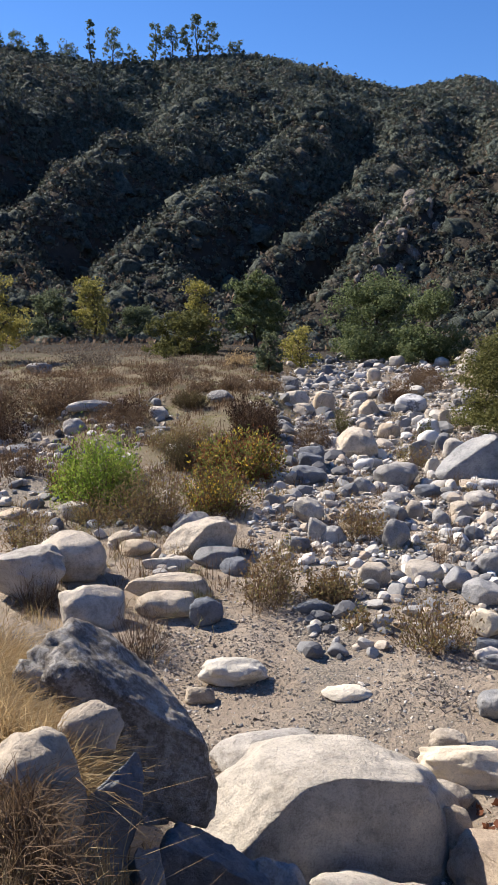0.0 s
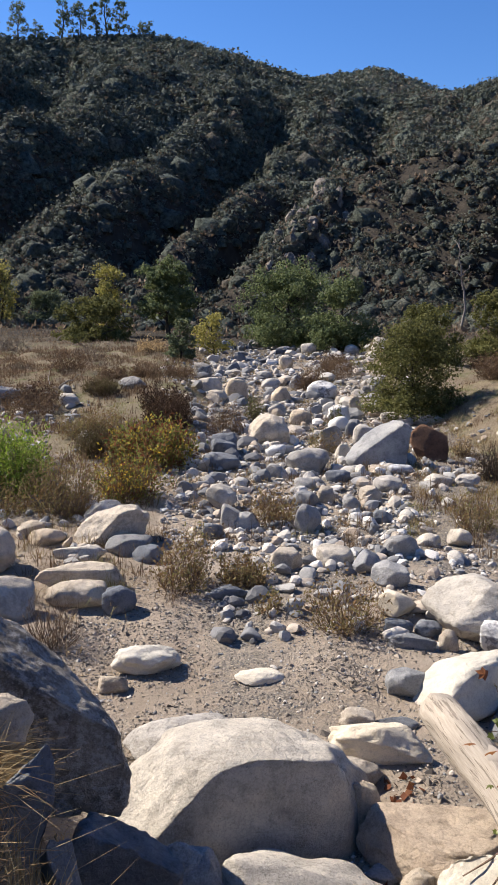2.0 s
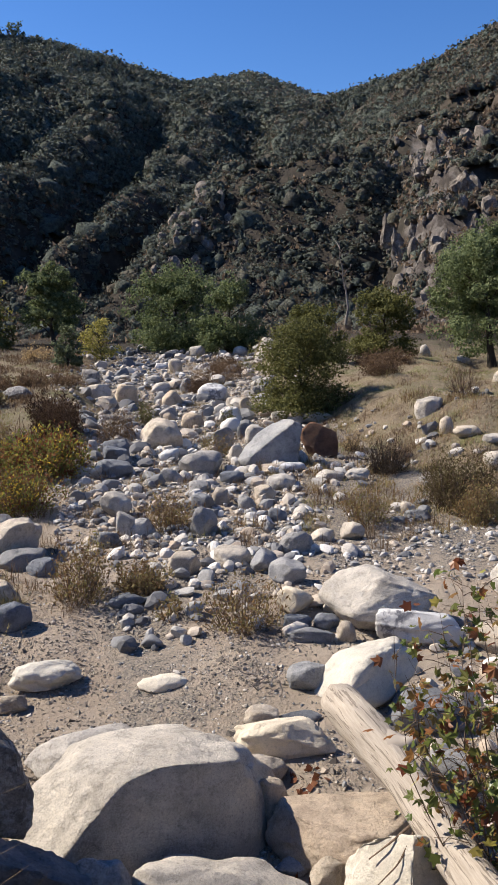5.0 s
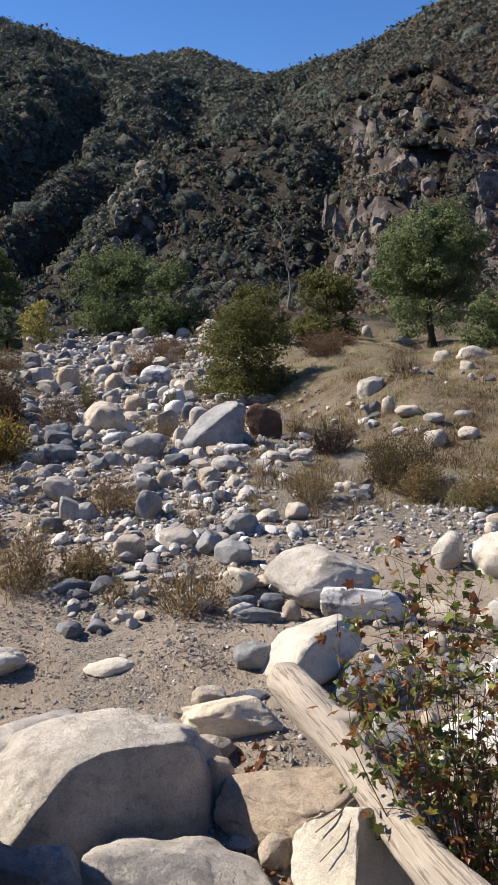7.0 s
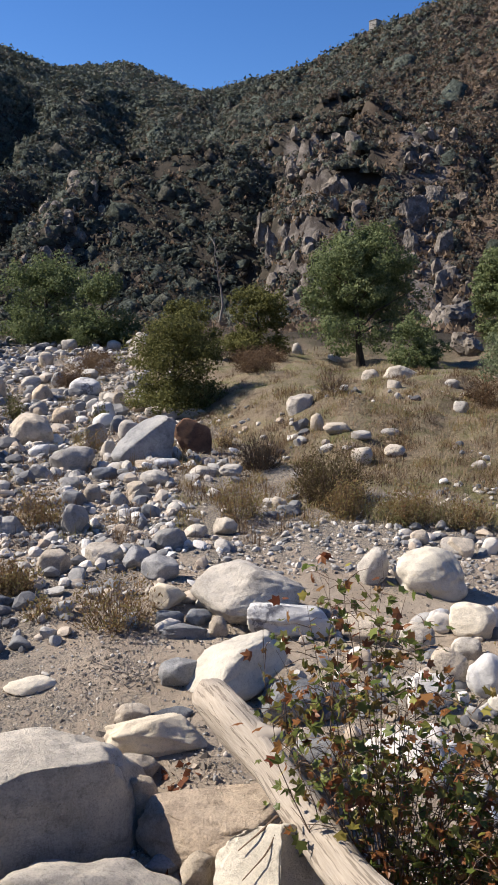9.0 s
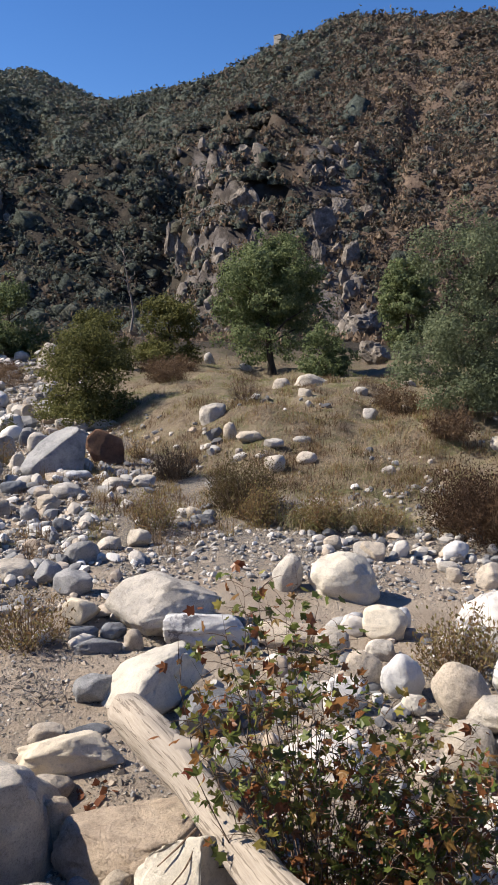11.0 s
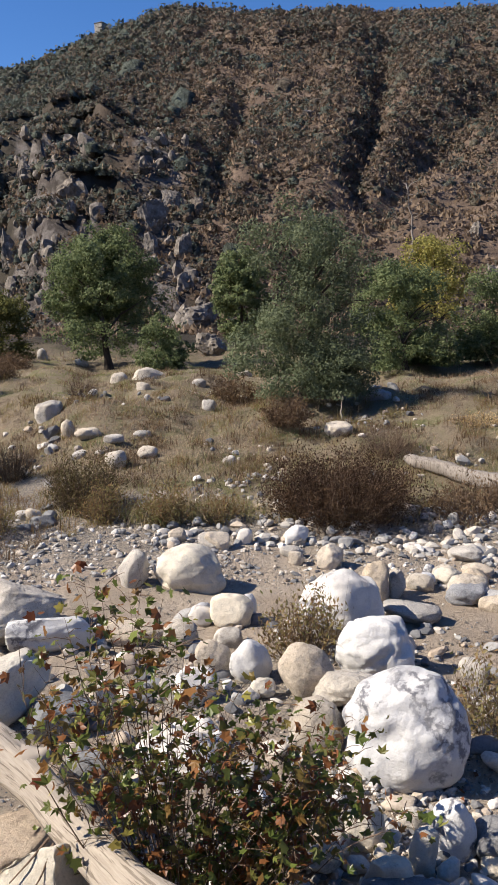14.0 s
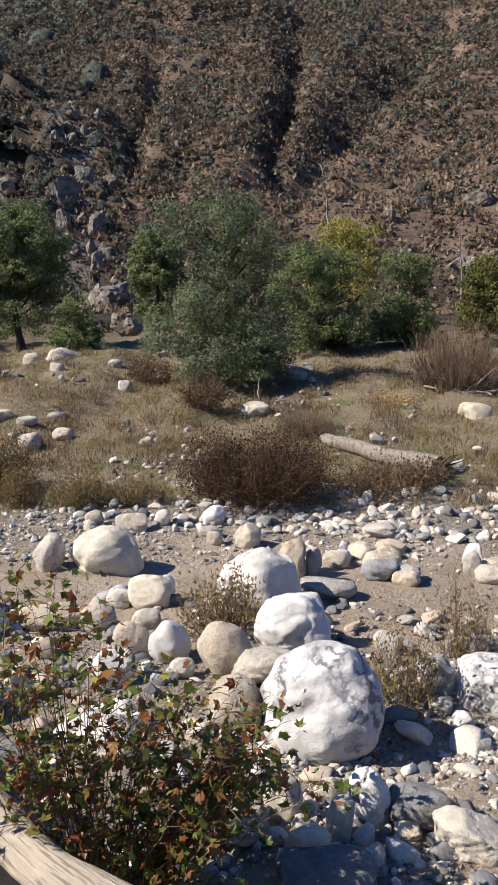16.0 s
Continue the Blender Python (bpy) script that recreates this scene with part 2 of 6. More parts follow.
ROCKS = {
    "pale": rock_material("pale_granite", (0.36, 0.33, 0.285), (0.515, 0.475, 0.415), (0.63, 0.585, 0.51)),
    "grey": rock_material("grey_granite", (0.21, 0.22, 0.23), (0.335, 0.335, 0.335), (0.44, 0.43, 0.41), None, 0.6),
    "tan": rock_material("tan_sandstone", (0.34, 0.285, 0.22), (0.50, 0.435, 0.35), (0.61, 0.545, 0.45)),
    "white": rock_material("white_marble", (0.45, 0.445, 0.435), (0.60, 0.595, 0.58), (0.68, 0.675, 0.66), (2.2, (0.13, 0.13, 0.145)), 0.2, None, 0.12, 0.4),
    "dark": rock_material("dark_basalt", (0.085, 0.083, 0.08), (0.19, 0.18, 0.168), (0.35, 0.33, 0.30), None, 0.9, (0.44, 0.42, 0.385)),
    "slate": rock_material("blue_grey_slate", (0.13, 0.14, 0.16), (0.20, 0.215, 0.235), (0.28, 0.285, 0.295)),
    "red": rock_material("rusty_rock", (0.10, 0.055, 0.035), (0.17, 0.095, 0.06), (0.25, 0.16, 0.11)),
    "cream": rock_material("cream_rock", (0.47, 0.43, 0.355), (0.60, 0.555, 0.465), (0.68, 0.635, 0.545), None, 0.3, None, 0.4, 0.6),
    "mud": rock_material("caked_sand", (0.33, 0.265, 0.205), (0.415, 0.34, 0.265), (0.48, 0.405, 0.32)),
    # crag: tones dropped below the rock's own grey to carry the cliff's shade
    "crag": rock_material("cliff_rock", (0.085, 0.075, 0.065), (0.185, 0.165, 0.145), (0.36, 0.33, 0.295), None, 0.3),
}


def stones_material(name):
    """Many small stones in one mesh: each island has a tone of its own."""
    m = Mat(name)
    geo = m.node("ShaderNodeNewGeometry")
    c = m.ramp(geo.outputs["Random Per Island"], (0.0, (0.11, 0.11, 0.115)), (0.26, (0.21, 0.21, 0.21)), (0.42, (0.39, 0.375, 0.345)),
               (0.62, (0.52, 0.475, 0.41)), (0.8, (0.40, 0.32, 0.24)), (1.0, (0.70, 0.675, 0.63)))
    g = m.ramp(m.noise(60, 3), (0.3, (0.65, 0.65, 0.65)), (0.7, (1.15, 1.15, 1.15)))
    c = m.mix(0.6, c, g, "MULTIPLY")
    m.bump(m.noise(45, 4), 0.4, 0.01)
    return m.done(c, 0.9, 0.25)


PEBBLES = stones_material("river_pebbles")


def grit_material():
    m = Mat("dark_grit")
    geo = m.node("ShaderNodeNewGeometry")
    c = m.ramp(geo.outputs["Random Per Island"], (0.0, (0.10, 0.09, 0.08)), (0.45, (0.22, 0.19, 0.155)), (0.85, (0.34, 0.285, 0.225)), (1.0, (0.48, 0.44, 0.38)))
    return m.done(c, 0.95, 0.1)


GRIT = grit_material()


def ground_material():
    m = Mat("valley_ground")
    v = m.coords()
    sand = m.ramp(m.noise(0.9, 5, 0.6, v), (0.3, (0.33, 0.265, 0.20)), (0.5, (0.41, 0.335, 0.26)), (0.72, (0.48, 0.405, 0.32)))
    grain = m.ramp(m.noise(140, 3, 0.75, v), (0.3, (0.6, 0.6, 0.6)), (0.5, (1, 1, 1)), (0.72, (1.2, 1.2, 1.2)))
    sand = m.mix(0.6, sand, grain, "MULTIPLY")
    vor = m.node("ShaderNodeTexVoronoi", Scale=58.0)
    m.link(v, vor.inputs["Vector"])
    grit = m.ramp(vor.outputs["Color"], (0.1, (0.13, 0.125, 0.12)), (0.45, (0.27, 0.235, 0.195)), (0.8, (0.40, 0.34, 0.265)))
    c = m.mix(m.ramp(m.math("ADD", m.attr("gravel"), m.math("MULTIPLY", m.math("SUBTRACT", m.noise(5, 4, 0.7, v), 0.5), 1.2)), (0.35, (0, 0, 0)), (0.65, (1, 1, 1))), sand, grit)
    turf = m.ramp(m.noise(1.3, 6, 0.7, v), (0.30, (0.13, 0.098, 0.07)), (0.42, (0.27, 0.215, 0.155)), (0.53, (0.26, 0.22, 0.145)), (0.63, (0.17, 0.165, 0.08)))
    fine = m.ramp(m.noise(28, 5, 0.75, v), (0.3, (0.55, 0.55, 0.55)), (0.7, (1.25, 1.25, 1.2)))
    turf = m.mix(0.8, turf, fine, "MULTIPLY")
    edge = m.math("ADD", m.attr("turf"), m.math("MULTIPLY", m.math("SUBTRACT", m.noise(1.7, 4, 0.7, v), 0.5), 0.9))
    c = m.mix(m.ramp(edge, (0.4, (0, 0, 0)), (0.6, (1, 1, 1))), c, turf)
    soil = m.ramp(m.noise(0.16, 6, 0.7, v), (0.3, (0.085, 0.064, 0.05)), (0.5, (0.155, 0.115, 0.088)), (0.7, (0.27, 0.205, 0.155)))
    rub = m.ramp(m.noise(2.2, 5, 0.75, v), (0.3, (0.5, 0.5, 0.5)), (0.7, (1.3, 1.25, 1.2)))
    soil = m.mix(0.8, soil, rub, "MULTIPLY")
    # dark soil: litter under the brush, and shade painted at the hill's foot
    litter_shade = m.ramp(m.noise(0.5, 6, 0.75, v), (0.3, (0.028, 0.026, 0.021)), (0.55, (0.055, 0.047, 0.037)), (0.75, (0.10, 0.082, 0.062)))
    soil = m.mix(m.attr("litter_shade"), soil, litter_shade)
    # bare cliff ground, its colour darkened in place of the shade on it
    face = m.ramp(m.noise(0.55, 9, 0.72, v), (0.3, (0.035, 0.032, 0.03)), (0.47, (0.085, 0.072, 0.064)), (0.6, (0.20, 0.18, 0.162)), (0.72, (0.13, 0.092, 0.07)))
    soil = m.mix(m.ramp(m.math("ADD", m.attr("rock"), m.math("MULTIPLY", m.math("SUBTRACT", m.noise(0.5, 5, 0.7, v), 0.5), 0.8)), (0.4, (0, 0, 0)), (0.6, (1, 1, 1))), soil, face)
    c = m.mix(m.attr("hillside"), c, soil)
    h = m.math("ADD", m.noise(6, 8, 0.72, v), m.math("MULTIPLY", m.noise(60, 5, 0.75, v), 0.4))
    h = m.math("ADD", h, m.math("MULTIPLY", m.noise(17, 5, 0.65, v), 0.7))
    h = m.math("SUBTRACT", h, m.math("MULTIPLY", m.math("MULTIPLY", vor.outputs["Distance"], m.attr("gravel")), 0.3))
    m.bump(h, 1.0, 0.075)
    return m.done(c, 0.95, 0.1)


GROUND = ground_material()


def leaf_material(name, stops, through_light=0.35, rough=0.72, own=0.6, mass=False):
    """Leaves: each its own tone, letting some light through."""
    m = Mat(name)
    geo = m.node("ShaderNodeNewGeometry")
    tint = m.attr("tint")
    mixv = m.math("ADD", m.math("MULTIPLY", geo.outputs["Random Per Island"], own), m.math("MULTIPLY", tint, 1 - own))
    c = m.ramp(mixv, *stops)
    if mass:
        # mass: shading painted in, hollows between clumps dark, raised clumps bright
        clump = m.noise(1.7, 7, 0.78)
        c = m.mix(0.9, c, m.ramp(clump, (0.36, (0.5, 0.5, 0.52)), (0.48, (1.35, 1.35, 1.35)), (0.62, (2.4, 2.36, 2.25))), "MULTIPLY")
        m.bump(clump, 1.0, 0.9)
    m.done(c, rough, 0.4 if rough < 0.5 else 0.12)
    tr = m.node("ShaderNodeBsdfTranslucent")
    m.link(c, tr.inputs["Color"])
    mx = m.node("ShaderNodeMixShader")
    mx.inputs[0].default_value = through_light
    out = m.t.nodes["Material Output"]
    m.link(m.b.outputs[0], mx.inputs[1]).link(tr.outputs[0], mx.inputs[2]).link(mx.outputs[0], out.inputs["Surface"])
    return m.m


LEAVES = {
    "oak": leaf_material("oak_leaves", [(0.0, (0.065, 0.088, 0.038)), (0.5, (0.14, 0.175, 0.078)), (1.0, (0.26, 0.29, 0.14))], 0.38),
    "olive": leaf_material("olive_leaves", [(0.0, (0.06, 0.066, 0.024)), (0.5, (0.125, 0.128, 0.042)), (1.0, (0.22, 0.205, 0.08))], 0.35),
    "sage": leaf_material("grey_green_leaves", [(0.0, (0.07, 0.09, 0.05)), (0.5, (0.135, 0.162, 0.09)), (1.0, (0.23, 0.255, 0.15))], 0.38),
    "yellow": leaf_material("yellow_leaves", [(0.0, (0.13, 0.14, 0.045)), (0.5, (0.30, 0.275, 0.08)), (1.0, (0.50, 0.43, 0.14))], 0.45),
    "lime": leaf_material("lime_leaves", [(0.0, (0.10, 0.16, 0.025)), (0.5, (0.22, 0.31, 0.05)), (1.0, (0.40, 0.43, 0.10))], 0.45),
    "autumn": leaf_material("autumn_leaves", [(0.15, (0.16, 0.055, 0.03)), (0.35, (0.20, 0.105, 0.05)), (0.55, (0.14, 0.17, 0.045)), (0.74, (0.21, 0.22, 0.06)), (0.92, (0.62, 0.43, 0.06))], 0.45, 0.72, 0.8),
    "straw": leaf_material("straw", [(0.0, (0.24, 0.155, 0.075)), (0.5, (0.46, 0.335, 0.175)), (1.0, (0.62, 0.50, 0.30))], 0.45),
    "rust": leaf_material("dry_brush", [(0.0, (0.075, 0.045, 0.027)), (0.5, (0.145, 0.095, 0.055)), (1.0, (0.25, 0.17, 0.105))], 0.28),
    "umber": leaf_material("umber_brush", [(0.0, (0.022, 0.013, 0.009)), (0.5, (0.055, 0.032, 0.018)), (1.0, (0.12, 0.072, 0.04))], 0.2),
    "drygreen": leaf_material("dry_green_brush", [(0.0, (0.19, 0.095, 0.05)), (0.45, (0.25, 0.175, 0.085)), (1.0, (0.23, 0.235, 0.09))], 0.35),
    "bramble": leaf_material("brown_green_brush", [(0.0, (0.055, 0.038, 0.02)), (0.5, (0.115, 0.088, 0.04)), (1.0, (0.17, 0.155, 0.065))], 0.25),
    "grey": leaf_material("grey_twigs", [(0.0, (0.07, 0.058, 0.048)), (0.5, (0.14, 0.12, 0.10)), (1.0, (0.24, 0.21, 0.18))], 0.1),
    # chaparral: low tones lifted and blued to put distance haze into the colour
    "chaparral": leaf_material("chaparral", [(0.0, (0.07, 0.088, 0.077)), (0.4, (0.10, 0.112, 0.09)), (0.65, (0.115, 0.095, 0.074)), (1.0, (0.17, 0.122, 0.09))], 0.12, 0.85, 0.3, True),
    "scrub": leaf_material("hill_scrub", [(0.0, (0.10, 0.07, 0.048)), (0.5, (0.20, 0.145, 0.10)), (1.0, (0.33, 0.25, 0.17))], 0.2, 0.85),
    "turf": leaf_material("terrace_grass", [(0.15, (0.27, 0.19, 0.125)), (0.45, (0.45, 0.35, 0.24)), (0.64, (0.32, 0.285, 0.145)), (0.9, (0.18, 0.21, 0.075))], 0.4, 0.7, 0.3),
    "sycamore": leaf_material("sycamore_leaves", [(0.05, (0.17, 0.055, 0.03)), (0.33, (0.30, 0.13, 0.045)), (0.46, (0.17, 0.155, 0.04)), (0.64, (0.095, 0.13, 0.03)), (0.82, (0.20, 0.235, 0.055)), (1.0, (0.56, 0.45, 0.10))], 0.45, 0.36),
    "fallen": leaf_material("fallen_leaves", [(0.0, (0.07, 0.025, 0.012)), (0.5, (0.16, 0.06, 0.03)), (1.0, (0.28, 0.14, 0.07))], 0.2),
}


def wood_material(name, low, high, scale=9.0, grain=False):
    m = Mat(name)
    v = m.node("ShaderNodeMapping")
    v.inputs["Scale"].default_value = (1, 1, 0.07)
    if grain:
        a = m.t.nodes.new("ShaderNodeAttribute")
        a.attribute_name = "grain"
        m.link(a.outputs["Vector"], v.inputs["Vector"])
    else:
        m.link(m.coords(), v.inputs["Vector"])
    g = m.noise(scale * 5, 6, 0.7, v.outputs[0])
    c = m.ramp(g, (0.3, low), (0.62, high))
    c = m.mix(0.5, c, m.ramp(m.noise(3, 4), (0.3, (0.7, 0.7, 0.7)), (0.7, (1.1, 1.08, 1.04))), "MULTIPLY")
    crack = m.ramp(m.noise(scale * 3, 3, 0.6, v.outputs[0]), (0.39, (0.25, 0.22, 0.2)), (0.44, (1, 1, 1)))
    c = m.mix(0.6, c, crack, "MULTIPLY")
    m.bump(g, 0.7, 0.02)
    return m.done(c, 0.85, 0.2)


DRIFTWOOD = wood_material("driftwood", (0.33, 0.28, 0.225), (0.46, 0.40, 0.33), 17.0, True)
BARK = wood_material("bark", (0.035, 0.028, 0.022), (0.10, 0.082, 0.065))
DEADWOOD = wood_material("dead_wood", (0.15, 0.13, 0.11), (0.33, 0.29, 0.25))
TWIG = wood_material("twig", (0.10, 0.068, 0.045), (0.24, 0.17, 0.12))

# ---- builders ----
def mesh_of(name, verts, faces, material, tint=None, flat=True):
    """A mesh from arrays of vertices and of equal-sided faces; tint is one number a vertex."""
    me = bpy.data.meshes.new(name)
    verts, faces = np.asarray(verts, np.float32), np.asarray(faces, np.int32)
    n, k = faces.shape
    me.vertices.add(len(verts))
    me.vertices.foreach_set("co", verts.ravel())
    me.loops.add(n * k)
    me.loops.foreach_set("vertex_index", faces.ravel())
    me.polygons.add(n)
    me.polygons.foreach_set("loop_start", np.arange(0, n * k, k, dtype=np.int32))
    me.polygons.foreach_set("use_smooth", np.full(n, not flat))
    me.update(calc_edges=True)
    if tint is not None:
        me.attributes.new("tint", "FLOAT", "POINT").data.foreach_set("value", np.asarray(tint, np.float32))
    me.materials.append(material)
    return me


def part(name, me, parent, label=""):
    ob = new(name, me)
    ob.parent = parent
    return tagged(ob, label)


SPHERES = {}


def sphere(level):
    if level not in SPHERES:
        bm = bmesh.new()
        bmesh.ops.create_icosphere(bm, subdivisions=level, radius=1.0)
        v = np.array([p.co for p in bm.verts])
        f = np.array([[p.index for p in q.verts] for q in bm.faces])
        bm.free()
        SPHERES[level] = (v / np.linalg.norm(v, axis=1)[:, None], f)
    return SPHERES[level]


def rock_shape(seed, level, rough=0.16, cuts=10, sharp=0.8, faces=()):
    """A worn stone in the unit box, z from 0 (under the soil) to 1."""
    rng = np.random.RandomState(seed)
    v, f = sphere(level)
    p = v * (np.abs(v) ** 5).sum(1)[:, None] ** (-1 / 5 * (0.36 if sharp > 0.4 else 0.1))
    off = rng.rand(3) * 50
    p = p * (1 + rough * fbm(v[:, 0] * 1.2 + off[0], v[:, 1] * 1.2 + off[1], v[:, 2] * 1.2 + off[2], 3, seed % 91))[:, None]
    for _ in range(cuts):
        n = rng.normal(size=3)
        n /= np.linalg.norm(n)
        d = rng.uniform(0.56, 0.9)
        over = p @ n - d
        soft = 0.09 * (1.2 - sharp)
        push = np.where(over > soft, over - soft * 0.5, np.where(over > 0, over**2 / (2 * soft), 0))
        p = p - (push * (0.55 + 0.45 * sharp))[:, None] * n
    for nx, ny, nz, d, *edge in faces:
        n = np.array((nx, ny, nz)) / math.sqrt(nx * nx + ny * ny + nz * nz)
        over, e = p @ n - d, edge[0] if edge else 0.4
        p = p - np.where(over > e, over - e / 2, np.where(over > 0, over**2 / (2 * e), 0))[:, None] * n
    if level >= 3:
        worn = fbm(v[:, 0] * 3 + off[1], v[:, 1] * 3, v[:, 2] * 3 + off[0], 2 if level < 5 else 5, seed % 71, 0.55)
        p = p * (1 + (0.045 if sharp > 0.4 else 0.022) * worn - (0.045 if sharp > 0.4 else 0.012) * np.clip(0.12 - np.abs(fbm(v[:, 0] * 1.7 + off[2], v[:, 1] * 1.7, v[:, 2] * 1.7, 3, seed % 37)), 0, 1) / 0.12)[:, None]
    if rough > 0.25:
        p = p * (1 + 0.2 * np.abs(fbm(v[:, 0] * 4 + off[2], v[:, 1] * 4, v[:, 2] * 1.1, 3, seed % 53)))[:, None]
    lo, hi = p.min(0), p.max(0)
    p = (p - lo) / (hi - lo)
    p[:, :2] -= 0.5
    return p, f


WORDS = {
    "cream": "smooth cream-white", "mud": "caked brown sand", "pale": "pale grey-buff granite", "grey": "mid grey granite", "tan": "sandy tan", "white": "white dark-veined marble",
    "dark": "dark lichen-stained basalt", "slate": "smooth blue-grey", "red": "rusty red-brown", "crag": "weathered cliff",
}


def boulder(x, y, w, d, h, turn, tone, seed, lean=0.0, lift=0.0, where="in the dry creek bed", sharp=0.6, cuts=6, level=0, faces=()):
    """One stone: width across, depth and height over the soil, turned and leaning."""
    size = max(w, h)
    dist = math.hypot(x, y)
    level = level or (4 if tone == "crag" else 6 if size / dist > 0.3 else 5 if size / dist > 0.09 else 4 if size / dist > 0.03 else 3)
    p, f = rock_shape(seed, level, 0.3 if tone == "crag" else 0.16, cuts, sharp, faces)
    sunk = (0.5 if "terrace" in where else 0.26) * h
    p = p * (w, d, h + sunk) - (0, 0, sunk)
    a = radians(lean)
    c, s = math.cos(a), math.sin(a)
    zc = h * 0.4
    p = np.stack([p[:, 0] * c + (p[:, 2] - zc) * s, p[:, 1], -p[:, 0] * s + (p[:, 2] - zc) * c + zc], 1)
    me = mesh_of("boulder", p, f, ROCKS[tone], flat=tone == "crag")
    ob = new("boulder" if size > 0.45 else "stone", me)
    ob.matrix_basis = pose(x, y, land(x, y) + lift - (0.22 * h if "terrace" in where else 0), 0, 0, turn)
    shape = "large rounded" if size > 1.0 else "rounded" if size > 0.45 else "small worn"
    if sharp > 0.75:
        shape = "angular"
    return tagged(ob, f"{shape} {WORDS[tone]} {'boulder' if size > 0.45 else 'stone'} {where}", "boulder" if size > 0.45 else "stone", "crags" if tone == "crag" else "creek boulders")


def tube(points, radii, sides=7, seed=0, wobble=0.0):
    """Vertices and quads of a tapering limb through the points."""
    pts = np.asarray(points, float)
    n = len(pts)
    tan = np.gradient(pts, axis=0)
    tan /= np.linalg.norm(tan, axis=1)[:, None] + 1e-9
    ref = np.where(np.abs(tan[:, 2:3]) > 0.9, np.array([[1.0, 0, 0]]), np.array([[0, 0, 1.0]]))
    u = np.cross(tan, ref)
    u /= np.linalg.norm(u, axis=1)[:, None] + 1e-9
    for i in range(1, n):
        if u[i] @ u[i - 1] < 0:
            u[i] = -u[i]
    w = np.cross(tan, u)
    ang = np.linspace(0, 2 * np.pi, sides, endpoint=False)
    rad = np.asarray(radii, float)[:, None] * np.ones(sides)
    if wobble:
        rad = rad * (1 + wobble * fbm(np.cos(ang)[None, :] * 1.5 + np.arange(n)[:, None] * 0.13, np.sin(ang)[None, :] * 1.5, seed * 3.3, 3, seed))
    v = pts[:, None] + rad[..., None] * (np.cos(ang)[None, :, None] * u[:, None] + np.sin(ang)[None, :, None] * w[:, None])
    i, j = np.meshgrid(np.arange(n - 1), np.arange(sides), indexing="ij")
    k = (j + 1) % sides
    quads = np.stack([i * sides + j, i * sides + k, (i + 1) * sides + k, (i + 1) * sides + j], -1).reshape(-1, 4)
    return v.reshape(-1, 3), quads


def joined(pieces):
    vs, fs, at = [], [], 0
    for v, f in pieces:
        vs.append(v)
        fs.append(f + at)
        at += len(v)
    return np.concatenate(vs), np.concatenate(fs)


def leaf_cards(centres, size, rng, narrow=0.5, up=0.0, out=None):
    """A small pointed leaf, four corners, at each centre, every way round."""
    n = len(centres)
    d = rng.normal(size=(n, 3))
    if out is not None:
        d = d + out * 0.8
    d[:, 2] += up
    d /= np.linalg.norm(d, axis=1)[:, None]
    s = np.cross(d, rng.normal(size=(n, 3)))
    s /= np.linalg.norm(s, axis=1)[:, None] + 1e-9
    L = (size * rng.uniform(0.6, 1.35, n))[:, None]
    v = np.stack([centres - d * L * 0.5, centres + s * L * narrow * 0.5, centres + d * L * 0.5, centres - s * L * narrow * 0.5], 1)
    return v.reshape(-1, 3), np.arange(n * 4).reshape(-1, 4)


def crown_points(rng, w, d, h, lobes, count, base=0.0, puff=1.0):
    """Leaf places on clumps of clumps that fill a crown w x d x h above base, with gaps; also outward ways and a tone a clump."""
    cs, rs = [], []
    for k in range(lobes):
        zc = rng.uniform(0.06, 0.86)
        wide = math.sqrt(max(0.05, 1 - (max(zc - 0.3, 0.6 * (0.3 - zc)) / 0.64) ** 2))
        a, q = rng.uniform(0, 2 * np.pi), math.sqrt(rng.uniform(0.05, 1)) * wide * 0.8
        if base < 0.09 * h and k % 3 == 0:
            zc, q = rng.uniform(0.02, 0.22), rng.uniform(0.35, 0.85)
        cs.append((math.cos(a) * w / 2 * q, math.sin(a) * d / 2 * q, base + h * zc))
        rs.append(puff * rng.uniform(0.11, 0.22) * min(w, 1.2 * h) * (1.15 - 0.35 * q))
    cs, rs = np.array(cs), np.array(rs)
    # smaller clumps sit on the faces of the large ones
    m = 13
    o = rng.normal(size=(lobes, m, 3))
    o /= np.linalg.norm(o, axis=2)[..., None]
    sub = (cs[:, None] + o * rs[:, None, None] * rng.uniform(0.55, 1.12, (lobes, m, 1)) * (1, 1, 0.8)).reshape(-1, 3)
    srs = (rs[:, None] * rng.uniform(0.2, 0.44, (lobes, m))).ravel()
    which = rng.choice(len(sub), count, p=srs**2 / (srs**2).sum())
    u = rng.normal(size=(count, 3))
    u /= np.linalg.norm(u, axis=1)[:, None]
    u[:, 2] += 0.25
    p = sub[which] + u * (srs[which] * rng.uniform(0.45, 1.25, count) ** 0.6)[:, None] * (1, 1, 0.75)
    p[:, 2] = np.abs(p[:, 2] - base * 0.6 - 0.05) + base * 0.6 + 0.05
    out = u + 0.7 * (p - cs[which // m]) / (rs[which // m][:, None] + 1e-6)
    tone = np.clip(rng.rand(lobes)[which // m] * 0.6 + rng.rand(len(sub))[which] * 0.4, 0, 1)
    return p, out / (np.linalg.norm(out, axis=1)[:, None] + 1e-9), tone


